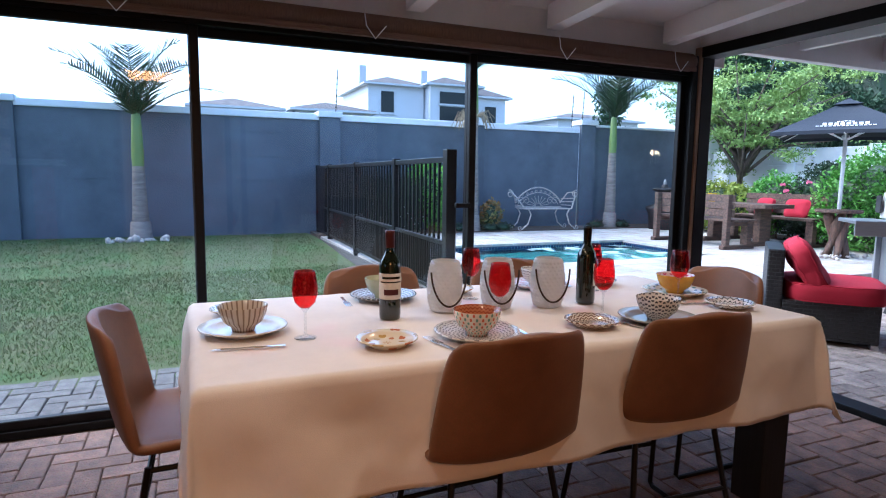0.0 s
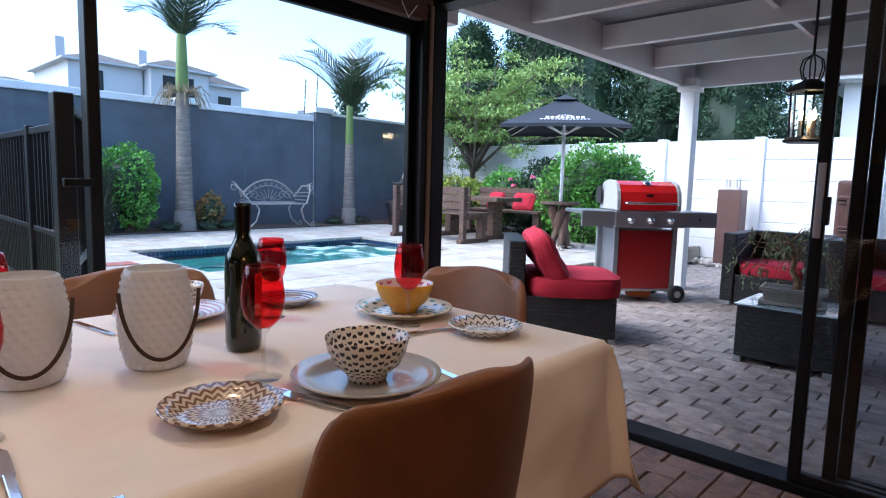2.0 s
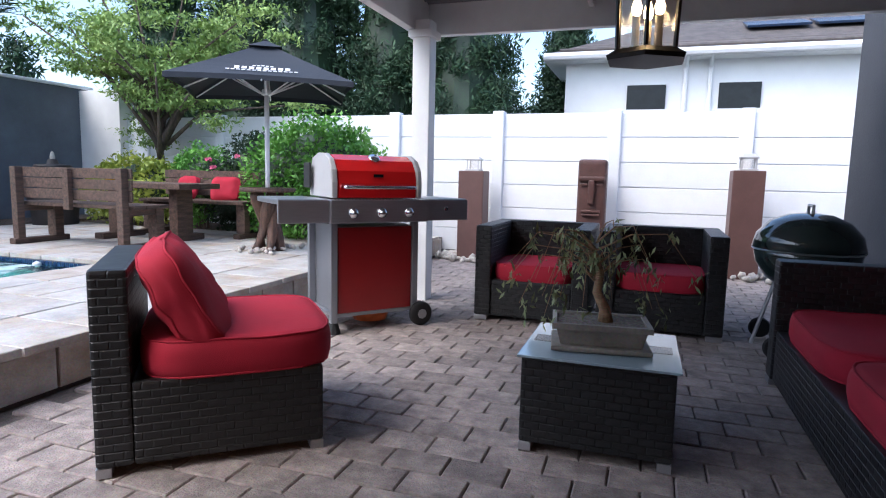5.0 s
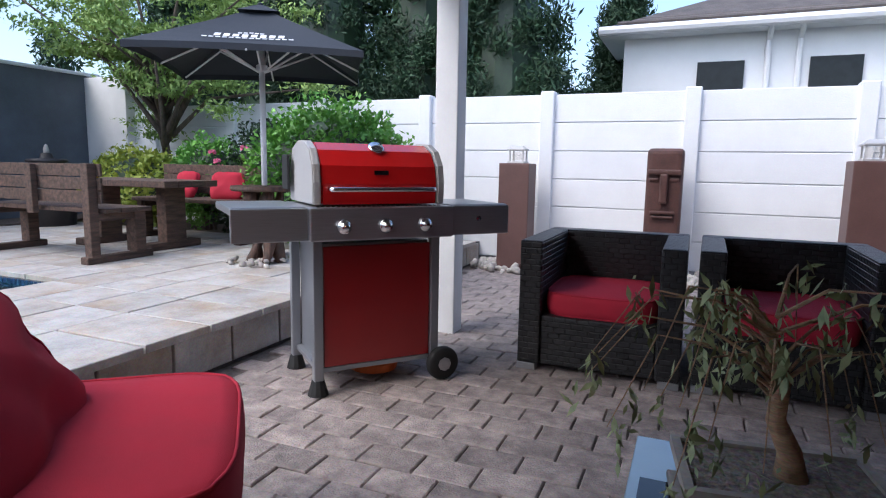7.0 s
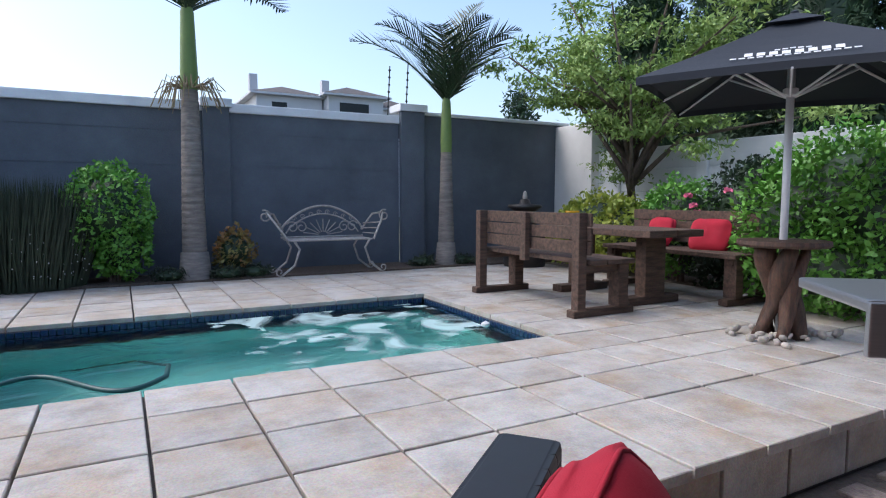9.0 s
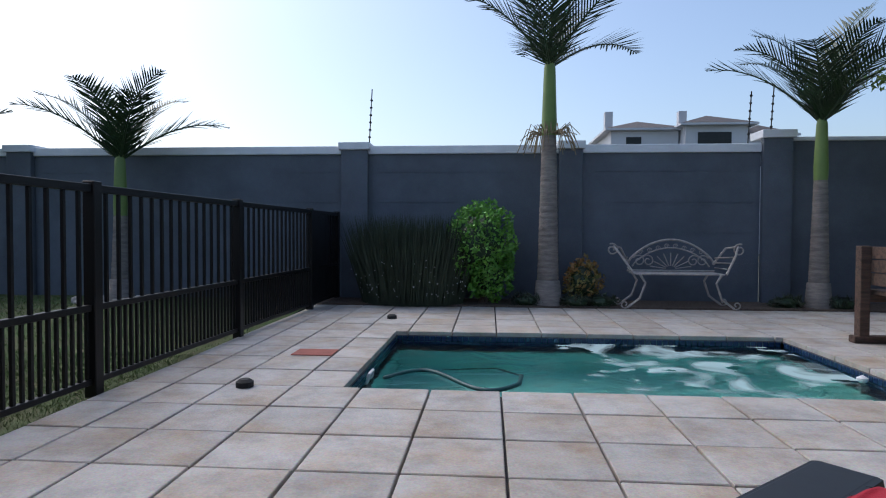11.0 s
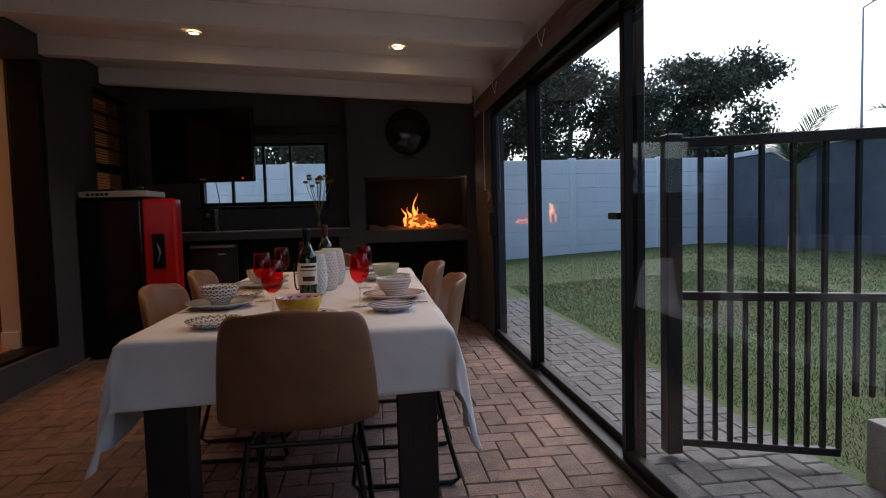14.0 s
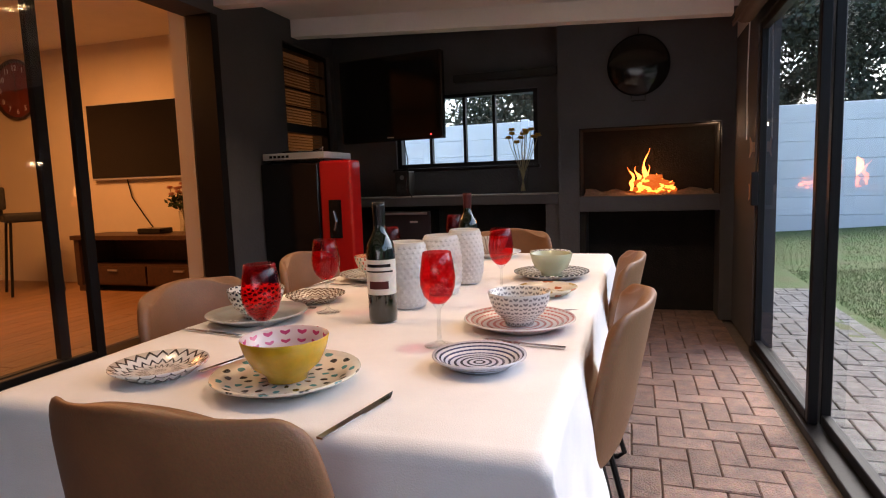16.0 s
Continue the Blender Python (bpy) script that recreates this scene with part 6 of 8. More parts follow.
part("lid_handle", tube([(-0.06, 0, 0.87), (-0.055, 0, 0.92), (0.055, 0, 0.92), (0.06, 0, 0.87)], 0.01, 8), M["steel"], kb)
part("rim", lathe([(0.303, 0.638), (0.312, 0.645), (0.303, 0.652)], 40), M["steel"], kb)
for k in range(3):
    a = radians(90 + 120 * k)
    part("leg", tube([(0.16 * math.cos(a), 0.16 * math.sin(a), 0.44), (0.27 * math.cos(a), 0.27 * math.sin(a), 0.02)], 0.012, 8), M["steel"], kb)
for s in (-1, 1):
    part("wheel", lathe([(0, -0.015), (0.06, -0.015), (0.07, 0), (0.06, 0.015), (0, 0.015)], 20), M["rubber"], kb, m=pose(0.27 * s, 0.18, 0.07, 0, 90, 0))

ln = thing("hanging_lantern", "black iron hanging lantern with lit candle bulbs", "lantern", pose(4.6, 1.83, 1.38))
part("base", lathe([(0, 0.0), (0.115, 0.0), (0.12, 0.012), (0.09, 0.03), (0, 0.034)], 6), M["black_steel"], ln)
part("crown", lathe([(0.09, 0.265), (0.125, 0.27), (0.12, 0.285), (0.085, 0.31), (0.045, 0.33), (0.045, 0.335), (0, 0.34)], 6), M["black_steel"], ln)
for k in range(6):
    a, b = 2 * math.pi * k / 6, 2 * math.pi * (k + 1) / 6
    part("corner_bar", tube([(0.088 * math.cos(a), 0.088 * math.sin(a), 0.03), (0.095 * math.cos(a), 0.095 * math.sin(a), 0.27)], 0.006, 6), M["black_steel"], ln)
    g = bmesh.new()
    g.faces.new([g.verts.new(p) for p in ((0.086 * math.cos(a), 0.086 * math.sin(a), 0.03), (0.086 * math.cos(b), 0.086 * math.sin(b), 0.03), (0.093 * math.cos(b), 0.093 * math.sin(b), 0.27), (0.093 * math.cos(a), 0.093 * math.sin(a), 0.27))])
    part("pane", g, M["lantern_glass"], ln).visible_shadow = False
    part("scroll", tube([(0.11 * math.cos(a), 0.11 * math.sin(a), 0.28), (0.14 * math.cos(a), 0.14 * math.sin(a), 0.31), (0.12 * math.cos(a), 0.12 * math.sin(a), 0.33)], 0.004, 6), M["black_steel"], ln)
    part("cage_bar", tube([(0.045 * math.cos(a), 0.045 * math.sin(a), 0.335), (0.06 * math.cos(a), 0.06 * math.sin(a), 0.39), (0.05 * math.cos(a), 0.05 * math.sin(a), 0.44), (0.0, 0.0, 0.47)], 0.004, 6), M["black_steel"], ln)
for k in range(3):
    a = 2 * math.pi * k / 3
    cd = part("candle", tube([(0.035 * math.cos(a), 0.035 * math.sin(a), 0.034), (0.035 * math.cos(a), 0.035 * math.sin(a), 0.12)], 0.011, 10), M["paper"], ln, "cream candle tube")
    part("bulb", lathe([(0, 0.12), (0.011, 0.128), (0.014, 0.145), (0.006, 0.17), (0, 0.178)], 12), M["bulb"], cd, "glowing candle bulb", m=pose(0.035 * math.cos(a), 0.035 * math.sin(a), 0))
part("chain", tube([(0, 0, 0.46), (0.004, 0, 0.6), (-0.004, 0, 0.8), (0, 0, 0.912)], 0.007, 6), M["black_steel"], ln)

for x, y, top in ((10.05, 3.87, 1.12), (10.05, 0.78, 1.18)):
    pl = thing("garden_pillar", "brown painted square garden pillar", "pillar", pose(x, y, 0), "brown pillars by the wall")
    part("shaft", box(-0.15, 0.15, -0.16, 0.16, 0.0, top, 0.012), M["brown_paint"], pl)
    so = thing("solar_lantern", "small silver solar lantern on the pillar", "lantern", pose(x, y, top), "solar lanterns")
    part("base", box(-0.09, 0.09, -0.09, 0.09, 0.0, 0.02, 0.004), M["silver"], so)
    part("lamp_box", box(-0.05, 0.05, -0.05, 0.05, 0.03, 0.12), M["lantern_glass"], so)
    for s in (-1, 1):
        for q in (-1, 1):
            part("corner_post", box(s * 0.07 - 0.008, s * 0.07 + 0.008, q * 0.07 - 0.008, q * 0.07 + 0.008, 0.02, 0.13), M["silver"], so)
    part("cap", lathe([(0.13, 0.13), (0.13, 0.145), (0.07, 0.18), (0, 0.185)], 4), M["silver"], so, m=pose(0, 0, 0, 0, 0, 45))


def stone_head():
    bm = box(-0.13, 0.13, -0.165, 0.165, 0.0, 1.28, 0.05, 3)
    bmesh.ops.subdivide_edges(bm, edges=[e for e in bm.edges if e.calc_length() > 0.2], cuts=6, use_grid_fill=True)
    box(-0.165, -0.12, -0.15, 0.15, 1.03, 1.08, 0.015, bm=bm)
    box(-0.19, -0.12, -0.035, 0.035, 0.76, 1.04, 0.018, bm=bm)
    box(-0.17, -0.12, -0.11, 0.11, 0.66, 0.69, 0.012, bm=bm)
    box(-0.165, -0.12, -0.10, 0.10, 0.62, 0.645, 0.012, bm=bm)
    for s in (-1, 1):
        box(-0.145, -0.12, s * 0.09 - 0.04, s * 0.09 + 0.04, 0.97, 1.0, 0.008, bm=bm)
    return bm


tagged(part("stone_head_statue", stone_head(), M["moai"], m=pose(10.1, 2.42, 0.0)), "dark red-brown carved long-faced head statue", "statue")


def pebbles(n, region, seed, size):
    rg = random.Random(seed)
    bm = bmesh.new()
    for _ in range(n):
        x, y = rg.uniform(region[0], region[1]), rg.uniform(region[2], region[3])
        s = rg.uniform(0.6, 1.3) * size
        ball = bmesh.new()
        bmesh.ops.create_icosphere(ball, subdivisions=1, radius=1)
        m = pose(x, y, region[4] + s * 0.3 + rg.uniform(0, 0.03), rg.uniform(0, 60), rg.uniform(0, 60), rg.uniform(0, 180)) @ Matrix.Diagonal((s, s * 0.8, s * 0.6, 1))
        ball.transform(m)
        join(bm, ball)
    return bm


tagged(part("pebbles", pebbles(420, (9.75, 10.4, -0.2, 4.3, 0.0), 2, 0.06), M["pebble"], smooth=True), "pale river pebbles along the white wall", "pebbles", kind="stuff")


# ---- deck things ----
def plank_bench(cushions=False):
    b = thing("timber_bench", "weathered heavy timber garden bench" + (" with red cushions" if cushions else ""), "bench")
    WT = M["weathered"]
    for x in (-0.74, 0.66):
        part("post", box(x, x + 0.08, 0.22, 0.30, 0.04, 0.80, 0.008), WT, b)
        part("skid", box(x - 0.005, x + 0.085, -0.28, 0.34, 0.0, 0.06, 0.01), WT, b)
        part("front_leg", box(x - 0.02, x + 0.1, -0.2, -0.1, 0.06, 0.40, 0.008), WT, b)
        part("arm_bearer", box(x + 0.005, x + 0.075, -0.22, 0.22, 0.34, 0.40, 0.006), WT, b)
    part("middle_post", box(-0.04, 0.04, 0.235, 0.285, 0.38, 0.79, 0.006), WT, b)
    for k in range(3):
        part("back_slat", box(-0.78, 0.78, 0.2, 0.222, 0.48 + 0.108 * k, 0.58 + 0.108 * k, 0.006), WT, b)
    for k in range(3):
        part("seat_slat", box(-0.78, 0.78, -0.25 + 0.15 * k, -0.11 + 0.15 * k, 0.40, 0.44, 0.008), WT, b)
    return b


b1 = plank_bench()
b1.matrix_basis = pose(7.48, 7.26, 0.25, 0, 0, 90)
b2 = plank_bench(True)
b2.matrix_basis = pose(8.9, 7.05, 0.25, 0, 0, -90)
for k, (x, y, a) in enumerate(((8.95, 6.75, 20), (8.97, 7.35, -10))):
    tagged(part("scatter_cushion", cushion(0.36, 0.32, 0.13, 12, 0.6, 0.02, k), RED, smooth=True, m=pose(x, y, 0.82, 70, 0, -90 + a)), "plump red scatter cushion on the bench", "cushion", "red cushions on the bench")
pt = thing("timber_table", "weathered heavy timber garden table", "table", pose(8.2, 7.2, 0.25, 0, 0, 90))
for k in range(4):
    part("top_board", box(-0.72, 0.72, -0.32 + 0.162 * k, -0.165 + 0.162 * k, 0.59, 0.65, 0.008), M["weathered"], pt)
for x in (-0.5, 0.38):
    part("leg", box(x, x + 0.12, -0.12, 0.12, 0.06, 0.59, 0.01), M["weathered"], pt)
    part("skid", box(x, x + 0.14, -0.3, 0.3, 0.0, 0.07, 0.01), M["weathered"], pt)
yp = thing("yellow_pot", "small yellow pot on the garden table", "pot", pose(8.05, 7.62, 0.90))
part("body", lathe([(0, 0), (0.05, 0), (0.07, 0.13), (0.075, 0.14), (0.065, 0.14), (0.05, 0.02), (0, 0.02)], 20), M["yellow_glaze"], yp, smooth=True)

um = thing("patio_umbrella", "charcoal patio umbrella with white lettering", "umbrella", pose(7.93, 5.42, 0.25, 0, 0, -58))
part("pole", tube([(0, 0, 0), (0, 0, 2.05)], 0.024, 14), M["white_metal"], um, smooth=True)


def canopy():
    """Four sagging canvas panels from the crown to a square rim, with a short hanging edge."""
    bm = bmesh.new()
    R, n, rows = 0.79, 10, 7
    for q in range(4):
        turn = Matrix.Rotation(q * math.pi / 2, 3, "Z")
        g = []
        for j in range(rows + 1):
            u = 0.1 + 0.9 * j / rows
            row = []
            for i in range(n + 1):
                v = -1 + 2 * i / n
                sag = 0.035 * (1 - v * v) * math.sin(math.pi * u)
                row.append(bm.verts.new(turn @ Vector((v * u * R, -u * R * (1 - 0.03 * (1 - v * v) * u), 2.06 - 0.45 * u ** 0.92 - sag + 0.018 * (1 - v * v) * u))))
            g.append(row)
        g.append([bm.verts.new(p.co + Vector((0, 0, -0.045))) for p in g[-1]])
        for j in range(rows + 1):
            for i in range(n):
                bm.faces.new((g[j][i], g[j + 1][i], g[j + 1][i + 1], g[j][i + 1]))
    bmesh.ops.remove_doubles(bm, verts=bm.verts, dist=0.0005)
    bmesh.ops.recalc_face_normals(bm, faces=bm.faces)
    bmesh.ops.solidify(bm, geom=bm.faces[:], thickness=0.003)
    return bm


can = part("canopy", canopy(), M["navy"], um, "charcoal square canvas canopy")
vent = bmesh.new()
bmesh.ops.create_cone(vent, cap_ends=True, segments=4, radius1=0.22, radius2=0.02, depth=0.075, matrix=pose(0, 0, 2.03, 0, 0, 45))
part("top_vent", vent, M["navy"], can)
part("finial", lathe([(0.02, 2.06), (0.025, 2.075), (0, 2.09)], 12), M["navy"], um)
for k in range(8):
    a = math.pi / 4 * k
    out = 0.77 * (math.sqrt(2) if k % 2 else 1)
    c, d = math.cos(a), math.sin(a)
    part("rib", tube([(0.03 * c, 0.03 * d, 1.99), (0.5 * out * c, 0.5 * out * d, 1.765), (out * c, out * d, 1.585)], 0.008, 6), M["white_metal"], um)
    part("strut", tube([(0.03 * c, 0.03 * d, 1.55), (0.5 * out * c, 0.5 * out * d, 1.76)], 0.008, 6), M["white_metal"], um)
part("hub", lathe([(0.024, 1.55), (0.045, 1.56), (0.045, 1.6), (0.024, 1.61)], 14), M["white_metal"], um)
slope = math.degrees(math.atan2(0.41, 0.79))


def on_panel(x, u):
    """A place on the front panel, u of the way from crown to rim."""
    return pose(x, -u * 0.79, 2.066 - 0.45 * u ** 0.92 - 0.035 * math.sin(math.pi * u) * (1 - (x / (u * 0.79)) ** 2) + 0.018 * u, slope, 0, 0)


for k in range(5):
    x = 0.038 * (k - 2)
    part("printed_arc", box(-0.014, 0.014, -0.009, 0.009, 0, 0.002), M["print_white"], um, "small white printed bar", m=on_panel(x, 0.64 + 0.010 * abs(k - 2)))
for k in range(8):
    part("printed_mark", box(-0.021, 0.021, -0.03, 0.03, 0, 0.002), M["print_white"], um, "white printed bar", m=on_panel(-0.217 + 0.062 * k, 0.75))
for k in range(14):
    part("printed_line", box(-0.016, 0.016, -0.009, 0.009, 0, 0.002), M["print_white"], um, "white printed line", m=on_panel(-0.29 + 0.0446 * k, 0.845))

st = thing("carved_side_table", "carved dark wood pedestal table with a round slab top", "side table", pose(7.93, 5.42, 0.25))


def twisted_stump():
    bm = bmesh.new()
    for k in range(5):
        a0 = 2 * math.pi * k / 5
        pts, rad = [], []
        for i in range(12):
            u = i / 11
            a = a0 + u * 1.6
            r = 0.13 - 0.075 * math.sin(math.pi * u) ** 1.5 + 0.02 * noise.noise(Vector((k, u * 4, 0)))
            pts.append((r * math.cos(a), r * math.sin(a), 0.6 * u))
            rad.append(0.055 + 0.02 * math.cos(u * 6 + k) - 0.01 * u)
        tube(pts, rad, 9, bm)
    return bm


part("stump", twisted_stump(), M["carved"], st, "twisted carved trunk", smooth=True)
part("slab_top", lathe([(0, 0.60), (0.26, 0.60), (0.275, 0.615), (0.27, 0.64), (0, 0.645)], 26), M["carved"], st)
tagged(part("stone_ring", pebbles(40, (7.65, 8.25, 5.2, 5.65, 0.25), 6, 0.035), M["pebble"], smooth=True), "small pebbles round the umbrella foot", "pebbles", kind="stuff")

# wrought iron bench; local x along it, back towards +y
mb = thing("iron_bench", "cream wrought iron garden bench with scrolled back", "bench", pose(6.36, 10.1, 0.27))
IR = M["iron"]


def scroll(cx, cz, r, turns, start, y=0.0, sgn=1):
    return [(cx + sgn * r * (1 - 0.75 * u) * math.cos(start + turns * 6.28 * u), y, cz + r * (1 - 0.75 * u) * math.sin(start + turns * 6.28 * u)) for u in np.linspace(0, 1, 22)]


for k in range(7):
    part("seat_slat", tube([(-0.5, -0.2 + 0.06 * k, 0.40), (0.5, -0.2 + 0.06 * k, 0.40)], 0.011, 6), IR, mb)
part("back_hoop", tube([(-0.52 + 1.04 * u, 0.18, 0.50 + 0.30 * math.sin(math.pi * u) ** 0.7) for u in np.linspace(0, 1, 26)], 0.014, 8), IR, mb)
part("back_hoop", tube([(-0.46 + 0.92 * u, 0.18, 0.47 + 0.23 * math.sin(math.pi * u) ** 0.7) for u in np.linspace(0, 1, 26)], 0.009, 8), IR, mb)
part("back_rail", tube([(-0.52, 0.18, 0.42), (0.52, 0.18, 0.42)], 0.012, 8), IR, mb)
for k in range(9):
    a = math.pi * (k + 0.5) / 9
    part("back_ray", tube([(0.06 * math.cos(a), 0.18, 0.44 + 0.04 * math.sin(a)), (0.25 * math.cos(a), 0.18, 0.44 + 0.2 * math.sin(a))], 0.007, 6), IR, mb)
for x in (-0.38, -0.27, 0.27, 0.38):
    part("scrollwork", tube(scroll(x, 0.54, 0.075, 1.3, 0.5, 0.18, 1 if x > 0 else -1), 0.008, 6), IR, mb)
for k in range(8):
    part("scrollwork", tube(scroll(-0.36 + 0.103 * k, 0.735 - 0.09 * abs(k - 3.5) / 3.5, 0.03, 1.2, 0, 0.18), 0.005, 6), IR, mb)
for s in (-1, 1):
    for y in (-0.22, 0.18):
        part("leg", tube([(s * 0.46, y, 0.40), (s * 0.40, y, 0.3), (s * 0.46, y, 0.12), (s * 0.60, y, 0.012)], 0.014, 8), IR, mb)
        part("foot_scroll", tube(scroll(s * 0.63, 0.05, 0.05, 1.1, 4.0, y, s), 0.008, 6), IR, mb)
    part("arm", tube([(s * 0.50, 0.18, 0.5), (s * 0.62, 0.1, 0.70), (s * 0.72, 0.0, 0.72), (s * 0.66, -0.1, 0.62), (s * 0.52, -0.2, 0.40)], 0.014, 8), IR, mb)
    part("arm_scroll", tube(scroll(s * 0.74, 0.68, 0.075, 1.4, 1.2, 0.0, s), 0.010, 6), IR, mb)
    for k in range(3):
        part("arm_rung", tube([(s * 0.52, 0.17, 0.46 + 0.06 * k), (s * (0.56 + 0.04 * k), -0.12, 0.46 + 0.07 * k)], 0.008, 6), IR, mb)

ft = thing("garden_fountain", "dark tiered stone garden fountain", "fountain", pose(9.0, 9.7, 0.25))
part("urn", lathe([(0, 0), (0.28, 0), (0.3, 0.3), (0.36, 0.42), (0.34, 0.46), (0.2, 0.5), (0.13, 0.6), (0.12, 0.72), (0.2, 0.78), (0.24, 0.8), (0.22, 0.83), (0.08, 0.84), (0.06, 0.9), (0, 0.92)], 28), mat("dark_cast_stone", (0.035, 0.03, 0.03), 0.5, vary=0.3, bump=0.3), ft, smooth=True)
part("spout", lathe([(0.03, 0.9), (0.035, 0.94), (0.02, 1.0), (0, 1.02)], 12), M["pebble"], ft)

# pool cleaner hose, skimmer, small lids
hs = thing("pool_hose", "dark pool cleaner hose floating in the water", "hose")
part("hose", tube([(3.45 + 0.9 * u + 0.0, 6.75 + 0.25 * math.sin(u * 6.0), 0.162) for u in np.linspace(0, 1, 30)] + [(4.38, 6.95, 0.15), (4.2, 7.2, 0.1), (3.8, 7.3, -0.05)], 0.016, 8), mat("dark_green_hose", (0.02, 0.09, 0.09), 0.4), hs, smooth=True)
sk = thing("pool_skimmer", "white pool skimmer fitting at the waterline", "pool fitting", pose(PX0 + 0.02, 6.75, 0.15))
part("bracket", tube([(0, -0.07, -0.06), (0.02, -0.07, 0.05), (0.02, 0.07, 0.05), (0, 0.07, -0.06)], 0.012, 8), M["white_metal"], sk)
pb = thing("pool_light_float", "small white round pool fitting", "pool fitting", pose(6.63, 6.95, 0.17))
part("cap", lathe([(0, -0.02), (0.035, 0), (0.035, 0.02), (0, 0.04)], 16), M["white_metal"], pb)
tagged(part("skimmer_lid", box(2.72, 3.02, 7.0, 7.22, 0.252, 0.258, 0.003), M["red_tile"]), "flat terracotta coloured skimmer lid on the deck", "lid")
for x, y in ((2.75, 6.12), (3.15, 8.9)):
    tagged(part("black_valve_cap", lathe([(0, 0), (0.05, 0), (0.05, 0.03), (0.03, 0.045), (0, 0.045)], 16), M["rubber"], m=pose(x, y, 0.252)), "small black plastic cap on the deck", "cap", "black caps on the deck")
structure("gate_step", box(1.9, 2.0, 4.4, 4.6, -0.1, 0.24, 0.01), M["stone_tile"], "worn step beside the gate", "step")


# ---- pool fence ----
def fence_x(y):
    return 1.91 + 0.035 * (y - 4.6) if y > 4.6 else 1.57 + 0.4 * (y - 3.75)


fe = thing("pool_fence", "black steel pool fence with upright bars", "fence")
YE = 10.62
FB = M["black_steel"]


def run(z, r, y0, y1):
    return box(-r, r, 0, math.hypot(y1 - y0, fence_x(y1) - fence_x(y0)), z - r, z + r, 0.003, 1), pose(fence_x(y0), y0, 0, 0, 0, -math.degrees(math.atan2(fence_x(y1) - fence_x(y0), y1 - y0)))


for z, r in ((1.38, 0.022), (0.72, 0.018)):
    for y0, y1 in ((3.75, 4.6), (4.6, YE)):
        bm, m = run(z, r, y0, y1)
        part("rail", bm, FB, fe, m=m)
for y0, y1, z in ((3.75, 4.36, 0.07), (4.6, YE, 0.31)):
    bm, m = run(z, 0.016, y0, y1)
    part("bottom_rail", bm, FB, fe, m=m)
for y in (3.75, 5.95, 7.72, 9.55, YE):
    part("post", box(fence_x(y) - 0.035, fence_x(y) + 0.035, y - 0.035, y + 0.035, 0.02 if y < 4.4 else 0.22, 1.42, 0.004, 1), FB, fe)
y = 3.86
k = 0
while y < YE - 0.05:
    low = 0.07 if y < 4.4 else 0.31
    part("bar", box(fence_x(y) - 0.009, fence_x(y) + 0.009, y - 0.009, y + 0.009, low, 1.38), FB, fe)
    if k % 1 == 0:
        part("bar", box(fence_x(y + 0.055) - 0.008, fence_x(y + 0.055) + 0.008, y + 0.047, y + 0.063, low, 0.72), FB, fe)
    y += 0.11
    k += 1
part("end_panel", box(fence_x(10.1) - 0.008, fence_x(10.1) + 0.008, 9.6, YE, 0.3, 1.36), FB, fe, "solid dark end panel")


# ---- plants ----
def frond(bm, base, az, lift, length, curl, rng):
    d = Vector((math.cos(az), math.sin(az), 0))
    spine = []
    for i in range(12):
        u = i / 11
        e = lift - curl * u * u
        prev = spine[-1] if spine else Vector(base)
        spine.append(prev + (d * math.cos(e) + Vector((0, 0, math.sin(e)))) * (length / 11 if i else 0))
    tube(spine, [0.018 * (1 - 0.8 * i / 11) for i in range(12)], 5, bm)
    side = Vector((-d.y, d.x, 0))
    for i in range(1, 12):
        for q in range(3):
            u = (i - q / 3) / 11
            p = spine[i] + (spine[i - 1] - spine[i]) * (q / 3)
            t = (spine[i] - spine[i - 1]).normalized()
            L = length * 0.30 * math.sin(math.pi * min(1, 0.18 + u * 0.82)) ** 0.7 + 0.05
            for s in (-1, 1):
                tip = p + (side * s * 0.75 + t * 0.62 + Vector((0, 0, 0.18 + rng.uniform(-0.25, 0.05)))) * L
                w = t * 0.014
                bm.faces.new([bm.verts.new(c) for c in (p - w, p + w, (p + tip) / 2 + w * 1.2, tip, (p + tip) / 2 - w * 0.9)])


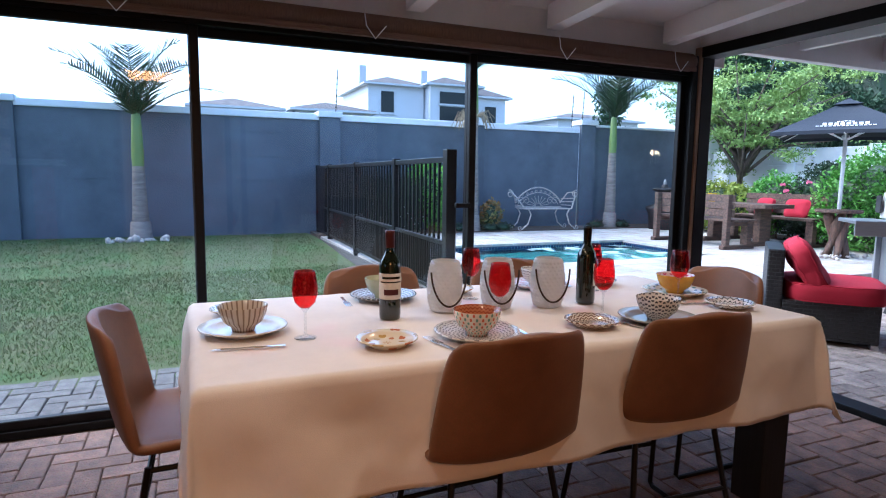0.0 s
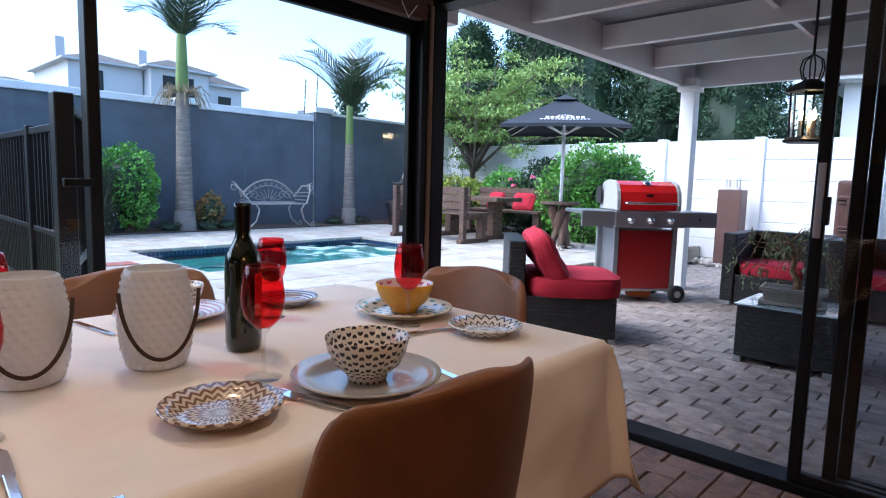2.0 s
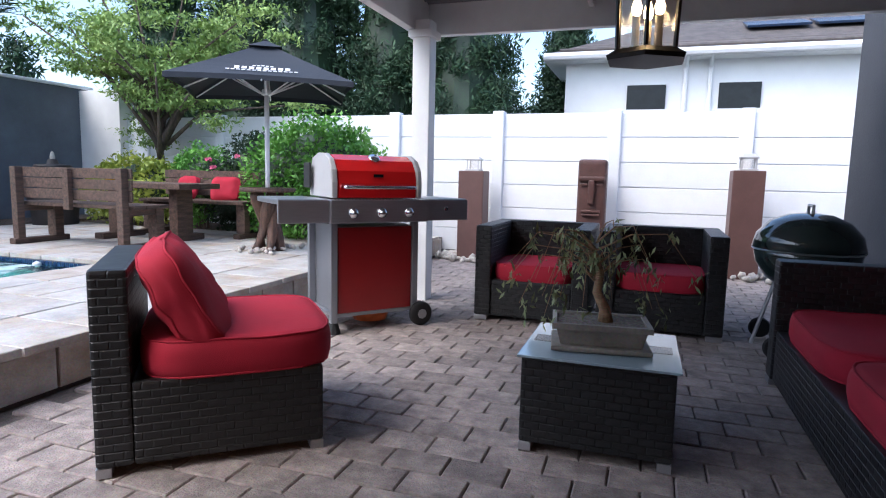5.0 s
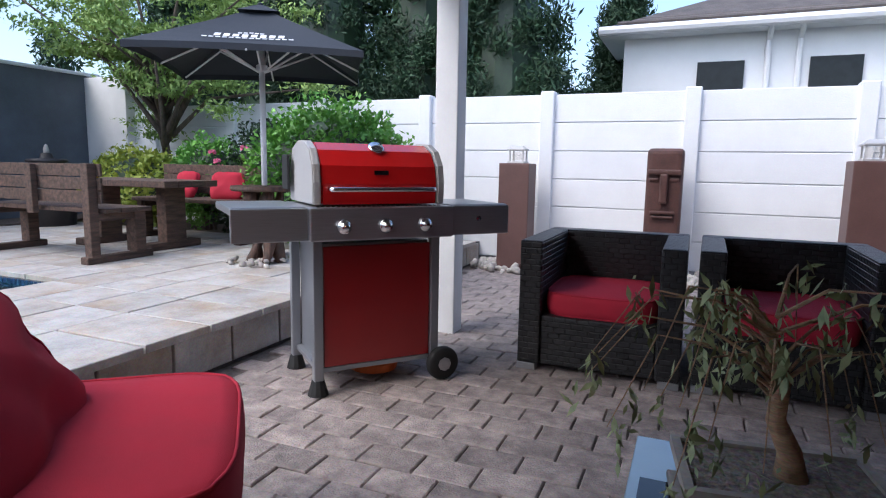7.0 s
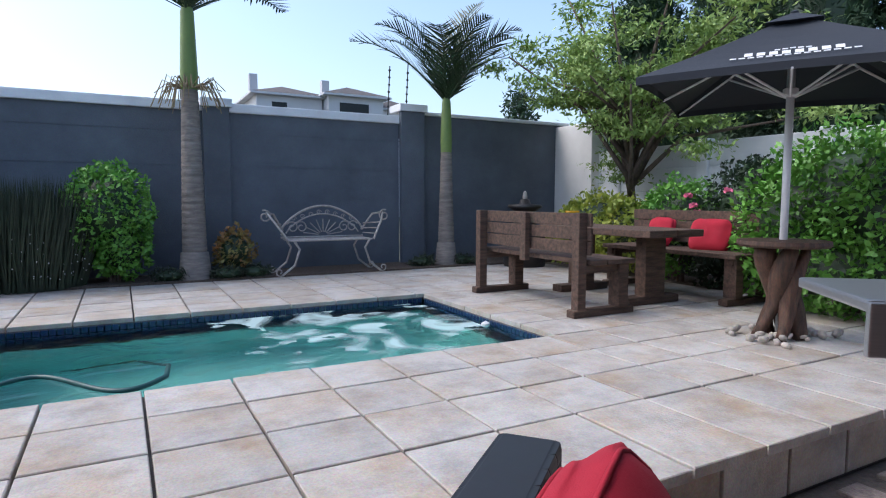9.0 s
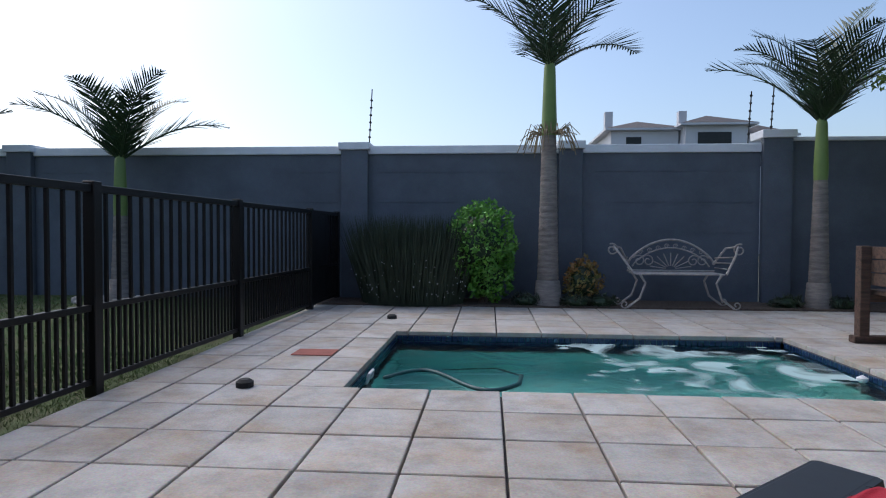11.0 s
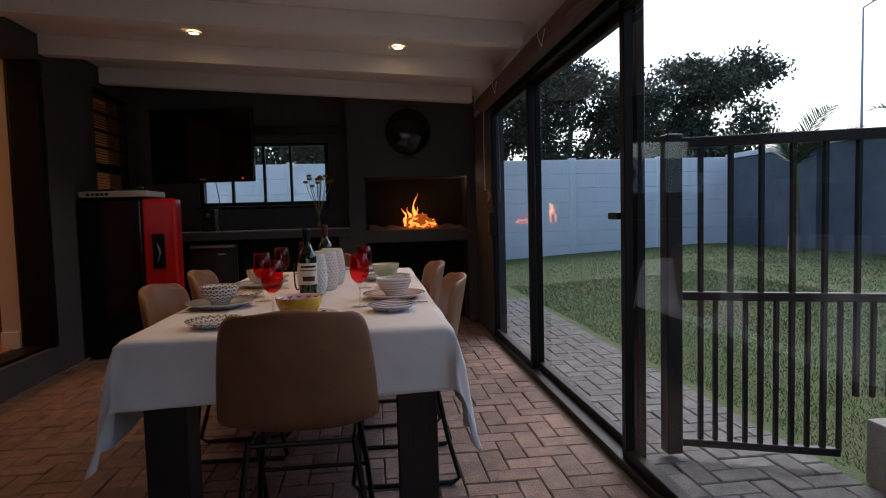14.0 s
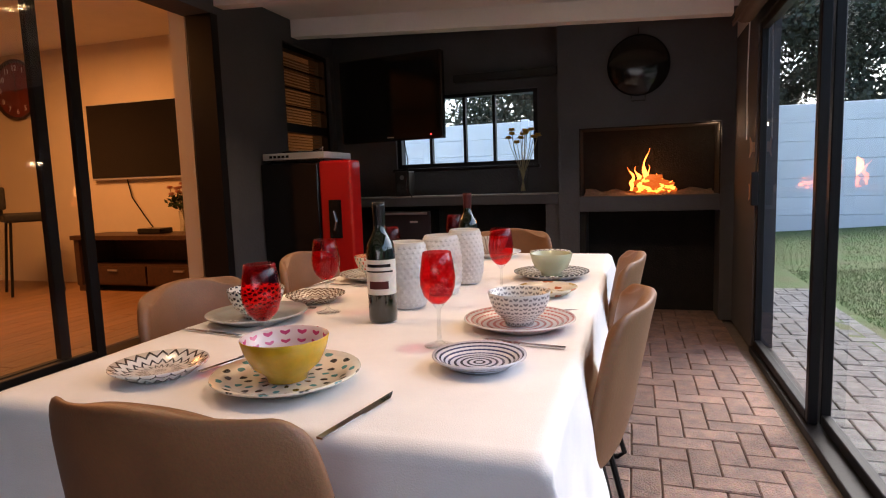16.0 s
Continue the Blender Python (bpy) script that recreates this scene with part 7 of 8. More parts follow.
def palm(x, y, z, trunk_top, shaft_top, r0, fronds, length, seed, label, skirt=False, lifts=(0.5, 1.35)):
    p = thing("palm_tree", label, "palm", pose(x, y, z))
    rg = random.Random(seed)
    h = trunk_top - z
    prof = [(r0 * 1.35, 0), (r0 * 1.2, 0.08), (r0 * 1.05, 0.3)]
    k = 0.3
    while k < h:
        r = r0 * (1 - 0.38 * k / max(h, 0.5))
        prof += [(r, k), (r * 0.95, k + 0.012), (r * 1.0, k + 0.024)]
        k += 0.075
    part("trunk", lathe(prof + [(r0 * 0.5, h)], 20), M["trunk"], p, "ringed grey trunk", smooth=True)
    s = shaft_top - z
    part("crownshaft", lathe([(r0 * 0.62, h - 0.02), (r0 * 0.66, h + 0.15), (r0 * 0.5, s), (r0 * 0.25, s + 0.15), (0, s + 0.2)], 16), M["crownshaft"], p, "smooth green crownshaft", smooth=True)
    for i in range(fronds):
        bm = bmesh.new()
        u = i / fronds
        frond(bm, (0, 0, s), 2.4 * i + rg.uniform(-0.3, 0.3), lifts[1] + (lifts[0] - lifts[1]) * u, length * rg.uniform(0.85, 1.1), rg.uniform(0.7, 1.2), rg)
        part("frond", bm, M["frond"], p)
    if skirt:
        bm = bmesh.new()
        for i in range(60):
            a = rg.uniform(0, 6.28)
            d = Vector((math.cos(a), math.sin(a), 0))
            L = rg.uniform(0.12, 0.32)
            tube([d * r0 * 0.6 + Vector((0, 0, h)), d * (r0 * 0.6 + L * 0.6) + Vector((0, 0, h + rg.uniform(-0.02, 0.12))), d * (r0 * 0.6 + L) + Vector((0, 0, h - rg.uniform(0.0, 0.25)))], 0.006, 4, bm)
        part("flower_skirt", bm, M["dry_frond"], p, "dry tangled flower stalks")
    return p


palm(4.87, 10.2, 0.26, 2.35, 3.15, 0.14, 9, 1.5, 1, "tall palm with a grey trunk and dry flower skirt", True)
palm(8.08, 10.25, 0.26, 1.8, 2.45, 0.12, 11, 1.45, 2, "palm with a green crownshaft and feathery fronds", lifts=(0.75, 1.45))
palm(-0.62, 10.2, 0.22, 1.35, 2.05, 0.13, 9, 1.35, 3, "lawn palm with a ringed trunk and upright fronds", lifts=(0.6, 1.4))
palm(-3.1, 10.1, 0.22, 1.3, 2.0, 0.11, 8, 1.2, 4, "young lawn palm with upright fronds", lifts=(0.6, 1.4))
palm(-5.9, 10.0, 0.22, 1.1, 1.8, 0.10, 6, 1.3, 5, "young lawn palm with few fronds", lifts=(0.4, 1.2))
for n, (x, y) in enumerate(((-0.62, 10.2), (-3.1, 10.1))):
    tagged(part("rock_ring", pebbles(16, (x - 0.4, x + 0.4, y - 0.35, y - 0.1, 0.22), 20 + n, 0.08), M["pebble"], smooth=True), "pale rocks round the palm foot", "rocks", kind="stuff")


def bush(name, label, blobs, n, size, material, seed, narrow=0.55, at=(0, 0, 0), stems=4):
    b = thing(name, label, "shrub", pose(*at))
    rg = random.Random(seed)
    for k in range(stems):
        q = blobs[k % len(blobs)]
        part("stem", tube([(q[0] * 0.3 + rg.uniform(-.05, .05), q[1] * 0.3, 0), (q[0] * 0.7, q[1] * 0.7, q[2] * 0.5), (q[0], q[1], q[2])], [0.02, 0.014, 0.006], 5), M["bark"], b)
    leafy("leaves", leaves(blobs, n, size, seed, narrow, 0.0, 0.84), material, b)
    # Solid dark balls behind the leaves; their colour paints the shade in there.
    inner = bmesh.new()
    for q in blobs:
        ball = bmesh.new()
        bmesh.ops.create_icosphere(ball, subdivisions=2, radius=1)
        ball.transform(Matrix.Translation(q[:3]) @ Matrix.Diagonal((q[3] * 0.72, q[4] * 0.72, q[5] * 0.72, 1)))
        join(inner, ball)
    part("inner_shade", inner, M["leaf_dark"], b, "solid dark core painted as the shade inside the foliage")
    return b


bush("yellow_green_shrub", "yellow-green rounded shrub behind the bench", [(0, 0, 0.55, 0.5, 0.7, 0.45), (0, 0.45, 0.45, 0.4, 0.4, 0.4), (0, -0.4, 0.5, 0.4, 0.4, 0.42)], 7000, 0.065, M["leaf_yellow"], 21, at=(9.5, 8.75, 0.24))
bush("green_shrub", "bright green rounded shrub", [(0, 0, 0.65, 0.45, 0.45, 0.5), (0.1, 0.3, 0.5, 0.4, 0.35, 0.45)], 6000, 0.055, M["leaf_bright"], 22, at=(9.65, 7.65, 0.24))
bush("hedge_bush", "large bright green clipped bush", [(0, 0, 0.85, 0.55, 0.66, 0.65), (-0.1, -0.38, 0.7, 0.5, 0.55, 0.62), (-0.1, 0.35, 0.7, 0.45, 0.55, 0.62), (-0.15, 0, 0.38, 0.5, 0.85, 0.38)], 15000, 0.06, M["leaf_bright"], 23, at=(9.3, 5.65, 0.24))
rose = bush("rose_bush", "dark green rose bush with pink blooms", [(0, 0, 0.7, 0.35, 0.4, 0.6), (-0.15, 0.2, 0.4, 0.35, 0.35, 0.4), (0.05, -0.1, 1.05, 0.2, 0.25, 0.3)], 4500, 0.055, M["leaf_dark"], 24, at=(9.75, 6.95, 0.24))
rg = random.Random(3)
for k, (dy, dz) in enumerate(((0.35, 0.85), (0.3, 0.78), (0.5, 0.72), (-0.05, 1.0), (0.1, 0.62), (-0.3, 0.55), (0.42, 0.95))):
    bm = bmesh.new()
    for i in range(14):
        a = rg.uniform(0, 6.28)
        d = Vector((math.cos(a), math.sin(a), rg.uniform(-0.3, 0.8))).normalized() * 0.05
        s = d.orthogonal() * 0.5
        bm.faces.new([bm.verts.new(c) for c in (Vector((0, 0, 0)), d * 0.6 + s, d, d * 0.6 - s)])
    part("bloom", bm, M["pink"], rose, "pink rose bloom", m=pose(-0.36, dy, dz))
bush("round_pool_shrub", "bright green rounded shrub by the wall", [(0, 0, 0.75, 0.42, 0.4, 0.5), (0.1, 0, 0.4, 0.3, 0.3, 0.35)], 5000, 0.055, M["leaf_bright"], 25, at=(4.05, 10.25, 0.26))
bush("red_tinged_shrub", "small red and yellow leaved shrub", [(0, 0, 0.28, 0.22, 0.2, 0.28)], 700, 0.06, M["leaf_red"], 26, at=(5.3, 10.25, 0.26))
for k, (x, y) in enumerate(((4.6, 10.12), (5.2, 10.08), (5.5, 10.1), (7.7, 10.2), (8.3, 10.15))):
    bush("ground_tuft", "low green grassy tuft in the bed", [(0, 0, 0.06, 0.2, 0.12, 0.09)], 260, 0.09, M["leaf_reed"], 30 + k, 0.15, (x, y, 0.26), 1)


def reeds(x, y, z, n, spread, h, seed):
    p = thing("reed_clump", "tall dark reedy grass with small white flowers", "grass", pose(x, y, z))
    rg = random.Random(seed)
    bm, fl = bmesh.new(), bmesh.new()
    for _ in range(n):
        a, q = rg.uniform(0, 6.28), math.sqrt(rg.random())
        b = Vector((q * spread[0] * math.cos(a), q * spread[1] * math.sin(a), 0))
        t = b * 1.35 + Vector((rg.uniform(-.12, .12), rg.uniform(-.05, .05), h * rg.uniform(0.6, 1.0)))
        w = Vector((0.006, 0.004, 0))
        m = (b + t) / 2 + Vector((0, 0, 0.05))
        bm.faces.new([bm.verts.new(c) for c in (b - w, b + w, m + w, t, m - w)])
        if rg.random() < 0.25:
            c = b + (t - b) * rg.uniform(0.1, 0.5) + Vector((0, -0.05, 0))
            for _ in range(2):
                s = Vector((rg.uniform(-.012, .012), rg.uniform(-.012, .012), 0.01))
                fl.faces.new([fl.verts.new(v) for v in (c, c + s, c + Vector((0, 0, 0.016)))])
    part("foliage", bm, M["leaf_reed"], p)
    part("flowers", fl, M["print_white"], p, "tiny white flowers")


reeds(3.2, 10.2, 0.26, 2600, (0.62, 0.35), 1.15, 7)


def tree(x, y, z, label, limbs, blobs, n, size, material, seed, narrow, trunk_r, name="tree", droop=0.0, shell=0.3):
    t = thing(name, label, "tree", pose(x, y, z))
    for pts in limbs:
        m = len(pts)
        part("limb" if pts is not limbs[0] else "trunk", tube(pts, [trunk_r * (1 - 0.75 * i / (m - 1)) * (1 if pts is limbs[0] else 0.6) for i in range(m)], 8), M["bark"], t, smooth=True)
    leafy("crown", leaves(blobs, n, size, seed, narrow, droop, shell), material, t)
    return t


rg = random.Random(12)
limbs = [[(0, 0, 0), (0.03, -0.02, 0.7), (0.0, 0.05, 1.4), (0.05, 0.1, 2.2)]]
blobs = []
for k in range(26):
    a = 2.4 * k
    L = rg.uniform(0.8, 1.9)
    z = rg.uniform(1.1, 2.1)
    d = Vector((math.cos(a) * 0.75, math.sin(a) * 1.15, 0))
    e = Vector((0, 0, z)) + d * L + Vector((0, 0, rg.uniform(0.3, 1.5)))
    limbs.append([(0, 0.02, z * 0.8), tuple(Vector((0, 0, z)) + d * L * 0.35 + Vector((0, 0, 0.3))), tuple(e)])
    for q in range(4):
        c = Vector((0, 0, z)) + (e - Vector((0, 0, z))) * (0.5 + 0.18 * q) + Vector((rg.uniform(-.35, .35), rg.uniform(-.35, .35), rg.uniform(-.2, .25)))
        blobs.append((c.x, c.y, c.z, rg.uniform(0.28, 0.5), rg.uniform(0.3, 0.55), rg.uniform(0.08, 0.16)))
tree(9.95, 8.7, 0.23, "airy feathery-leaved tree with pale green layered sprays", limbs, blobs, 26000, 0.075, M["leaf_light"], 41, 0.35, 0.065, droop=0.3, shell=0.1)


def conifer(x, y, h, r, seed):
    t = thing("conifer_tree", "tall dense dark green conifer behind the white wall", "tree", pose(x, y, -0.06), "conifers behind the wall")
    part("trunk", tube([(0, 0, 0), (0, 0, h * 0.95)], [0.16, 0.03], 8), M["bark"], t)
    rg = random.Random(seed)
    bl = []
    for k in range(130):
        u = rg.random() ** 0.8
        a = rg.uniform(0, 6.28)
        q = r * (1 - u) ** 0.6 * rg.uniform(0.65, 1.05)
        bl.append((q * math.cos(a), q * math.sin(a), 0.4 + u * (h - 0.5), 0.38, 0.38, 0.34))
    leafy("crown", leaves(bl, 42000, 0.115, seed, 0.28, -0.5, 0.15), M["leaf_conifer"], t)
    # Dark solid cone in the crown, coloured as the shade between the sprays.
    core = lathe([(0, 0.3), (r * 0.55, 0.5), (r * 0.5, h * 0.35), (r * 0.3, h * 0.7), (0, h * 0.86)], 14)
    part("inner_shade", core, M["leaf_dark"], t, "solid dark core painted as the shade inside the foliage")


for k, (x, y, h, r) in enumerate(((13.2, 5.0, 6.2, 1.25), (13.6, 6.6, 7.2, 1.4), (13.2, 8.2, 7.0, 1.4), (13.8, 9.8, 7.4, 1.5), (13.0, 11.4, 5.2, 1.3), (16.5, 3.6, 4.6, 0.9))):
    conifer(x, y, h, r, 50 + k)
rg = random.Random(77)
for k, (x, y, h, w) in enumerate(((-13.0, 4.2, 5.0, 2.4), (-13.5, 8.2, 5.4, 2.6), (-13.0, 11.8, 5.2, 2.3), (-13.0, 0.4, 4.6, 2.4))):
    bl = [(rg.uniform(-w, w) * 0.7, rg.uniform(-w, w) * 0.8, h * rg.uniform(0.42, 1.0), rg.uniform(0.6, 1.1), rg.uniform(0.6, 1.1), rg.uniform(0.4, 0.75)) for _ in range(26)]
    lm = [[(0, 0, 0), (0.1, 0, 1.2), (0, 0.1, h * 0.6)]] + [[(0, 0, 1.2), (b[0] * 0.5, b[1] * 0.5, b[2] * 0.7), b[:3]] for b in bl[:8]]
    tree(x, y, -0.06, "broad dusky broadleaf tree behind the white wall", lm, bl, 34000, 0.11, M["leaf_oak"], 60 + k, 0.6, 0.2, shell=0.35)
tree(22, 28, -0.06, "distant dark slender cypress tree", [[(0, 0, 0), (0, 0, 4), (0, 0, 6.5)]], [(0, 0, z, 1.0, 1.0, 0.9) for z in (3, 4, 5, 6)], 2500, 0.3, M["leaf_conifer"], 71, 0.3, 0.2, "cypress_tree")

# grass blades
rs = np.random.RandomState(5)
n = 110000
gx = np.concatenate([rs.uniform(-4.5, 1.85, n // 2), rs.uniform(-9.0, 1.85, n // 2)])
gy = np.concatenate([rs.uniform(4.42, 7.5, n // 2), rs.uniform(4.42, 10.6, n // 2)])
gz = np.array([lawn_height(a, b) for a, b in zip(gx, gy)])
hh = rs.uniform(0.012, 0.030, n)
ang = rs.uniform(0, 6.28, n)
lx, ly = rs.normal(0, 0.014, n), rs.normal(0, 0.014, n)
ww = 0.0026 + 0.0006 * np.maximum(0, gy - 5)
V = np.stack([np.stack([gx - ww * np.cos(ang), gy - ww * np.sin(ang), gz], 1), np.stack([gx + ww * np.cos(ang), gy + ww * np.sin(ang), gz], 1), np.stack([gx + lx, gy + ly, gz + hh], 1)], 1).reshape(-1, 3)
me = bpy.data.meshes.new("grass")
me.from_pydata(V.tolist(), [], np.arange(n * 3).reshape(-1, 3).tolist())
me.materials.append(M["grass"])
tagged(new("grass", me), "short mown lawn grass", "grass", kind="stuff")


# ---- beyond the walls ----
def house(name, x0, x1, y0, y1, z1, roof_h, label, wall, windows, over=0.4, face="y"):
    hs = thing(name, label, "house")
    part("house_wall", box(x0, x1, y0, y1, -0.06, z1), wall, hs)
    rf = bmesh.new()
    a = [rf.verts.new(p) for p in ((x0 - over, y0 - over, z1), (x1 + over, y0 - over, z1), (x1 + over, y1 + over, z1), (x0 - over, y1 + over, z1))]
    dx, dy = x1 - x0, y1 - y0
    if dx > dy:
        b = [rf.verts.new((x0 + dy / 2, (y0 + y1) / 2, z1 + roof_h)), rf.verts.new((x1 - dy / 2, (y0 + y1) / 2, z1 + roof_h))]
        for f in ((a[0], a[1], b[1], b[0]), (a[2], a[3], b[0], b[1]), (a[3], a[0], b[0]), (a[1], a[2], b[1])):
            rf.faces.new(f)
    else:
        b = [rf.verts.new(((x0 + x1) / 2, y0 + dx / 2, z1 + roof_h)), rf.verts.new(((x0 + x1) / 2, y1 - dx / 2, z1 + roof_h))]
        for f in ((a[0], a[1], b[0]), (a[1], a[2], b[1], b[0]), (a[2], a[3], b[1]), (a[3], a[0], b[0], b[1])):
            rf.faces.new(f)
    rf.faces.new(a[::-1])
    part("roof", rf, M["roof_tile"], hs)
    part("eave", box(x0 - over, x1 + over, y0 - over, y1 + over, z1 - 0.12, z1 - 0.004), wall, hs)
    for u0, u1, c0, c1 in windows:
        bx = (u0, u1, y0 - 0.05, y0 - 0.01, c0, c1) if face == "y" else (x0 - 0.05, x0 - 0.01, u0, u1, c0, c1)
        w = part("window", box(*bx), M["dark_window"], hs, "dark window")
        e = 0.12
        sl = (u0 - e, u1 + e, y0 - 0.12, y0 - 0.005, c0 - 0.14, c0 - 0.02) if face == "y" else (x0 - 0.1, x0 - 0.005, u0 - 0.05, u1 + 0.05, c0 - 0.06, c0 - 0.01)
        part("sill", box(*sl), wall, w)
    return hs


H1 = house("far_house", 11.5, 15.5, 40, 47, 7.5, 0.8, "pale two-storey house beyond the garden wall", M["far_house"], ((12.4, 13.3, 5.6, 7.0),))
house("far_house", 15.6, 19.2, 39, 46, 7.6, 0.8, "pale house wing with an arched bay window", M["far_house"], ((16.3, 18.2, 6.3, 7.1), (16.3, 18.2, 5.0, 6.1)))
house("far_house", 19.3, 22.0, 40, 47, 7.1, 0.8, "pale house end with a balcony", M["far_house"], ((20.3, 21.2, 5.2, 6.4),))
for x in (16.6, 11.9):
    ch = thing("far_chimney", "pale chimney on the far house", "chimney", pose(x, 43, 7.5))
    part("stack", box(-0.25, 0.25, -0.25, 0.25, 0, 1.6, 0.02), M["far_house"], ch)
for k, (x0, x1, z) in enumerate(((-24, -17, 4.6), (-16, -8, 4.9), (0.5, 5, 5.0), (6.0, 10.5, 5.1), (24, 31, 5.5))):
    house("far_roofline", x0, x1, 36, 42, z, 0.7, "low distant house with a dark tiled roof", M["far_house"], ())
NH = house("neighbour_house", 14.2, 22.0, -9.0, 3.35, 3.25, 1.9, "white neighbouring house with a grey tiled roof and small windows", M["house_wall"],
           ((1.6, 2.25, 2.3, 2.72), (0.1, 0.75, 2.3, 2.73), (-2.6, -1.9, 2.3, 2.72)), 0.35, "x")
part("gutter", tube([(13.8, -9.2, 3.2), (13.8, 3.7, 3.2)], 0.07, 8), M["white_metal"], NH, "white gutter")
for y in (1.3, 0.9):
    part("downpipe", tube([(14.15, y, 2.0), (14.15, y, 3.0), (13.85, y, 3.16)], 0.04, 8), M["white_metal"] if y > 1 else M["house_wall"], NH)
for j in range(9):
    rt = (j + 0.5) / 9
    part("ridge_bar", tube([(13.85 + 3.0 * rt, -8.6 + 2.6 * rt, 3.28 + 0.93 * rt), (13.85 + 3.0 * rt, 3.6 - 2.7 * rt, 3.28 + 0.93 * rt)], 0.045, 6), M["roof_tile"], NH)
for k in range(3):
    sp = part("solar_panel", box(-0.8, 0.8, -0.5, 0.5, 0, 0.04), M["solar"], NH, "dark blue solar panel", m=pose(15.6, -0.2 - 1.1 * k, 4.0, 0, -17, 0))
for k, (x, y, h) in enumerate(((2.5, 10.9, 3.1), (7.5, 10.9, 3.0), (7.8, 10.95, 3.1))):
    po = thing("fence_spike_pole", "thin electric fence pole with insulators on the wall", "pole", pose(x, y, 2.28, 0, 3, 0))
    part("rod", tube([(0, 0, 0), (0, 0, h - 2.28)], 0.008, 6), M["black_steel"], po)
    for q in range(6):
        part("insulator", lathe([(0, 0), (0.018, 0.005), (0.018, 0.025), (0, 0.03)], 8), M["rubber"], po, m=pose(0, 0, 0.15 + 0.1 * q))
sl = thing("street_lamp", "tall thin street lamp beyond the wall", "street lamp", pose(-27, 30, -0.06))
part("pole", tube([(0, 0, 0), (0, 0, 12)], [0.1, 0.05], 8), M["grey_plastic"], sl)
part("lamp_arm", tube([(0, 0, 12), (0.9, 0, 12.15)], 0.05, 6), M["grey_plastic"], sl)
part("lamp_head", box(0.7, 1.4, -0.12, 0.12, 12.1, 12.25, 0.03), M["grey_plastic"], sl)


# ---- pavers and tiles ----
def piece_mesh(name, sx, sy, h, bev, material):
    bm = box(-sx / 2, sx / 2, -sy / 2, sy / 2, -h, 0)
    top = [e for e in bm.edges if all(v.co.z > -1e-6 for v in e.verts)]
    bmesh.ops.bevel(bm, geom=top, offset=bev, segments=1, affect="EDGES")
    me = bpy.data.meshes.new(name)
    bm.to_mesh(me)
    bm.free()
    me.materials.append(material)
    return me


def lay(name, parent, places, sx, sy, h, material, rng, near, tilt=0.5):
    """Pieces at (x, y, z, quarter turn); the 300 nearest the point are objects, the rest one joined mesh."""
    places = sorted(places, key=lambda p: math.hypot(p[0] - near[0], p[1] - near[1]))
    me = piece_mesh(name, sx, sy, h, 0.005, material)
    for x, y, z, turn in places[:300]:
        ob = new(name, me)
        ob.parent = parent
        ob.matrix_basis = pose(x, y, z + rng.uniform(-0.0025, 0.0025), rng.uniform(-tilt, tilt), rng.uniform(-tilt, tilt), turn * 90 + rng.uniform(-0.6, 0.6))
    rest = places[300:]
    if rest:
        base = np.array([v.co for v in me.vertices])
        faces = [list(p.vertices) for p in me.polygons]
        V, F = [], []
        for k, (x, y, z, turn) in enumerate(rest):
            p = base.copy() if turn == 0 else base[:, [1, 0, 2]] * np.array([-1, 1, 1])
            V.append(p + np.array([x, y, z + rng.uniform(-0.0025, 0.0025)]))
            F += [[i + k * len(base) for i in f] for f in faces]
        joined = bpy.data.meshes.new(name + "s")
        joined.from_pydata(np.concatenate(V).tolist(), [], F)
        joined.materials.append(material)
        ob = new(name + "s", joined)
        ob.parent = parent
        ob["kind"] = "stuff"


def herringbone(x0, x1, y0, y1, w, z, halves):
    out = []
    n = int(max(x1 - x0, y1 - y0) / w) + 4
    for k in range(-n * 2, n * 2):
        for s in range(-n, n):
            for hx, hy, turn in ((k + 4 * s + 1.0, -k + 0.5, 0), (k + 4 * s + 2.5, -k + 1.0, 1)):
                x, y = x0 + hx * w, y0 + hy * w
                ex, ey = (w, w / 2) if turn == 0 else (w / 2, w)
                if x - ex > x0 - 0.001 and x + ex < x1 + 0.001 and y - ey > y0 - 0.001 and y + ey < y1 + 0.001:
                    out.append((x, y, z, turn))
                else:
                    for c in (-1, 1):
                        a, b = (x + c * w / 2, y) if turn == 0 else (x, y + c * w / 2)
                        if x0 < a - w / 2 + 0.001 and a + w / 2 < x1 + 0.001 and y0 < b - w / 2 + 0.001 and b + w / 2 < y1 + 0.001:
                            halves.append((a, b, z, 0))
    return out


rng = random.Random(11)
room_floor = thing("floor", "worn red-brown clay pavers in herringbone", "floor", kind="structure")
cut = []
lay("brick", room_floor, herringbone(-2.27, 3.36, 0.12, 3.52, 0.107, 0.0, cut), 0.2105, 0.1035, 0.03, M["brick_in"], rng, (0.8, 3.0))
lay("half_brick", room_floor, cut, 0.1035, 0.1035, 0.03, M["brick_in"], rng, (0.8, 3.0))
path = thing("garden_path", "grey clay paver path in herringbone beside the glass", "path", kind="structure")
cut = []
lay("brick", path, herringbone(-3.4, 3.44, 3.61, 4.42, 0.107, -0.004, cut), 0.208, 0.101, 0.03, M["brick_strip"], rng, (0.5, 4.0))
lay("half_brick", path, cut, 0.101, 0.101, 0.03, M["brick_strip"], rng, (0.5, 4.0))
patio = thing("patio", "grey-brown clay pavers in running bond", "patio", kind="structure")
rows = []
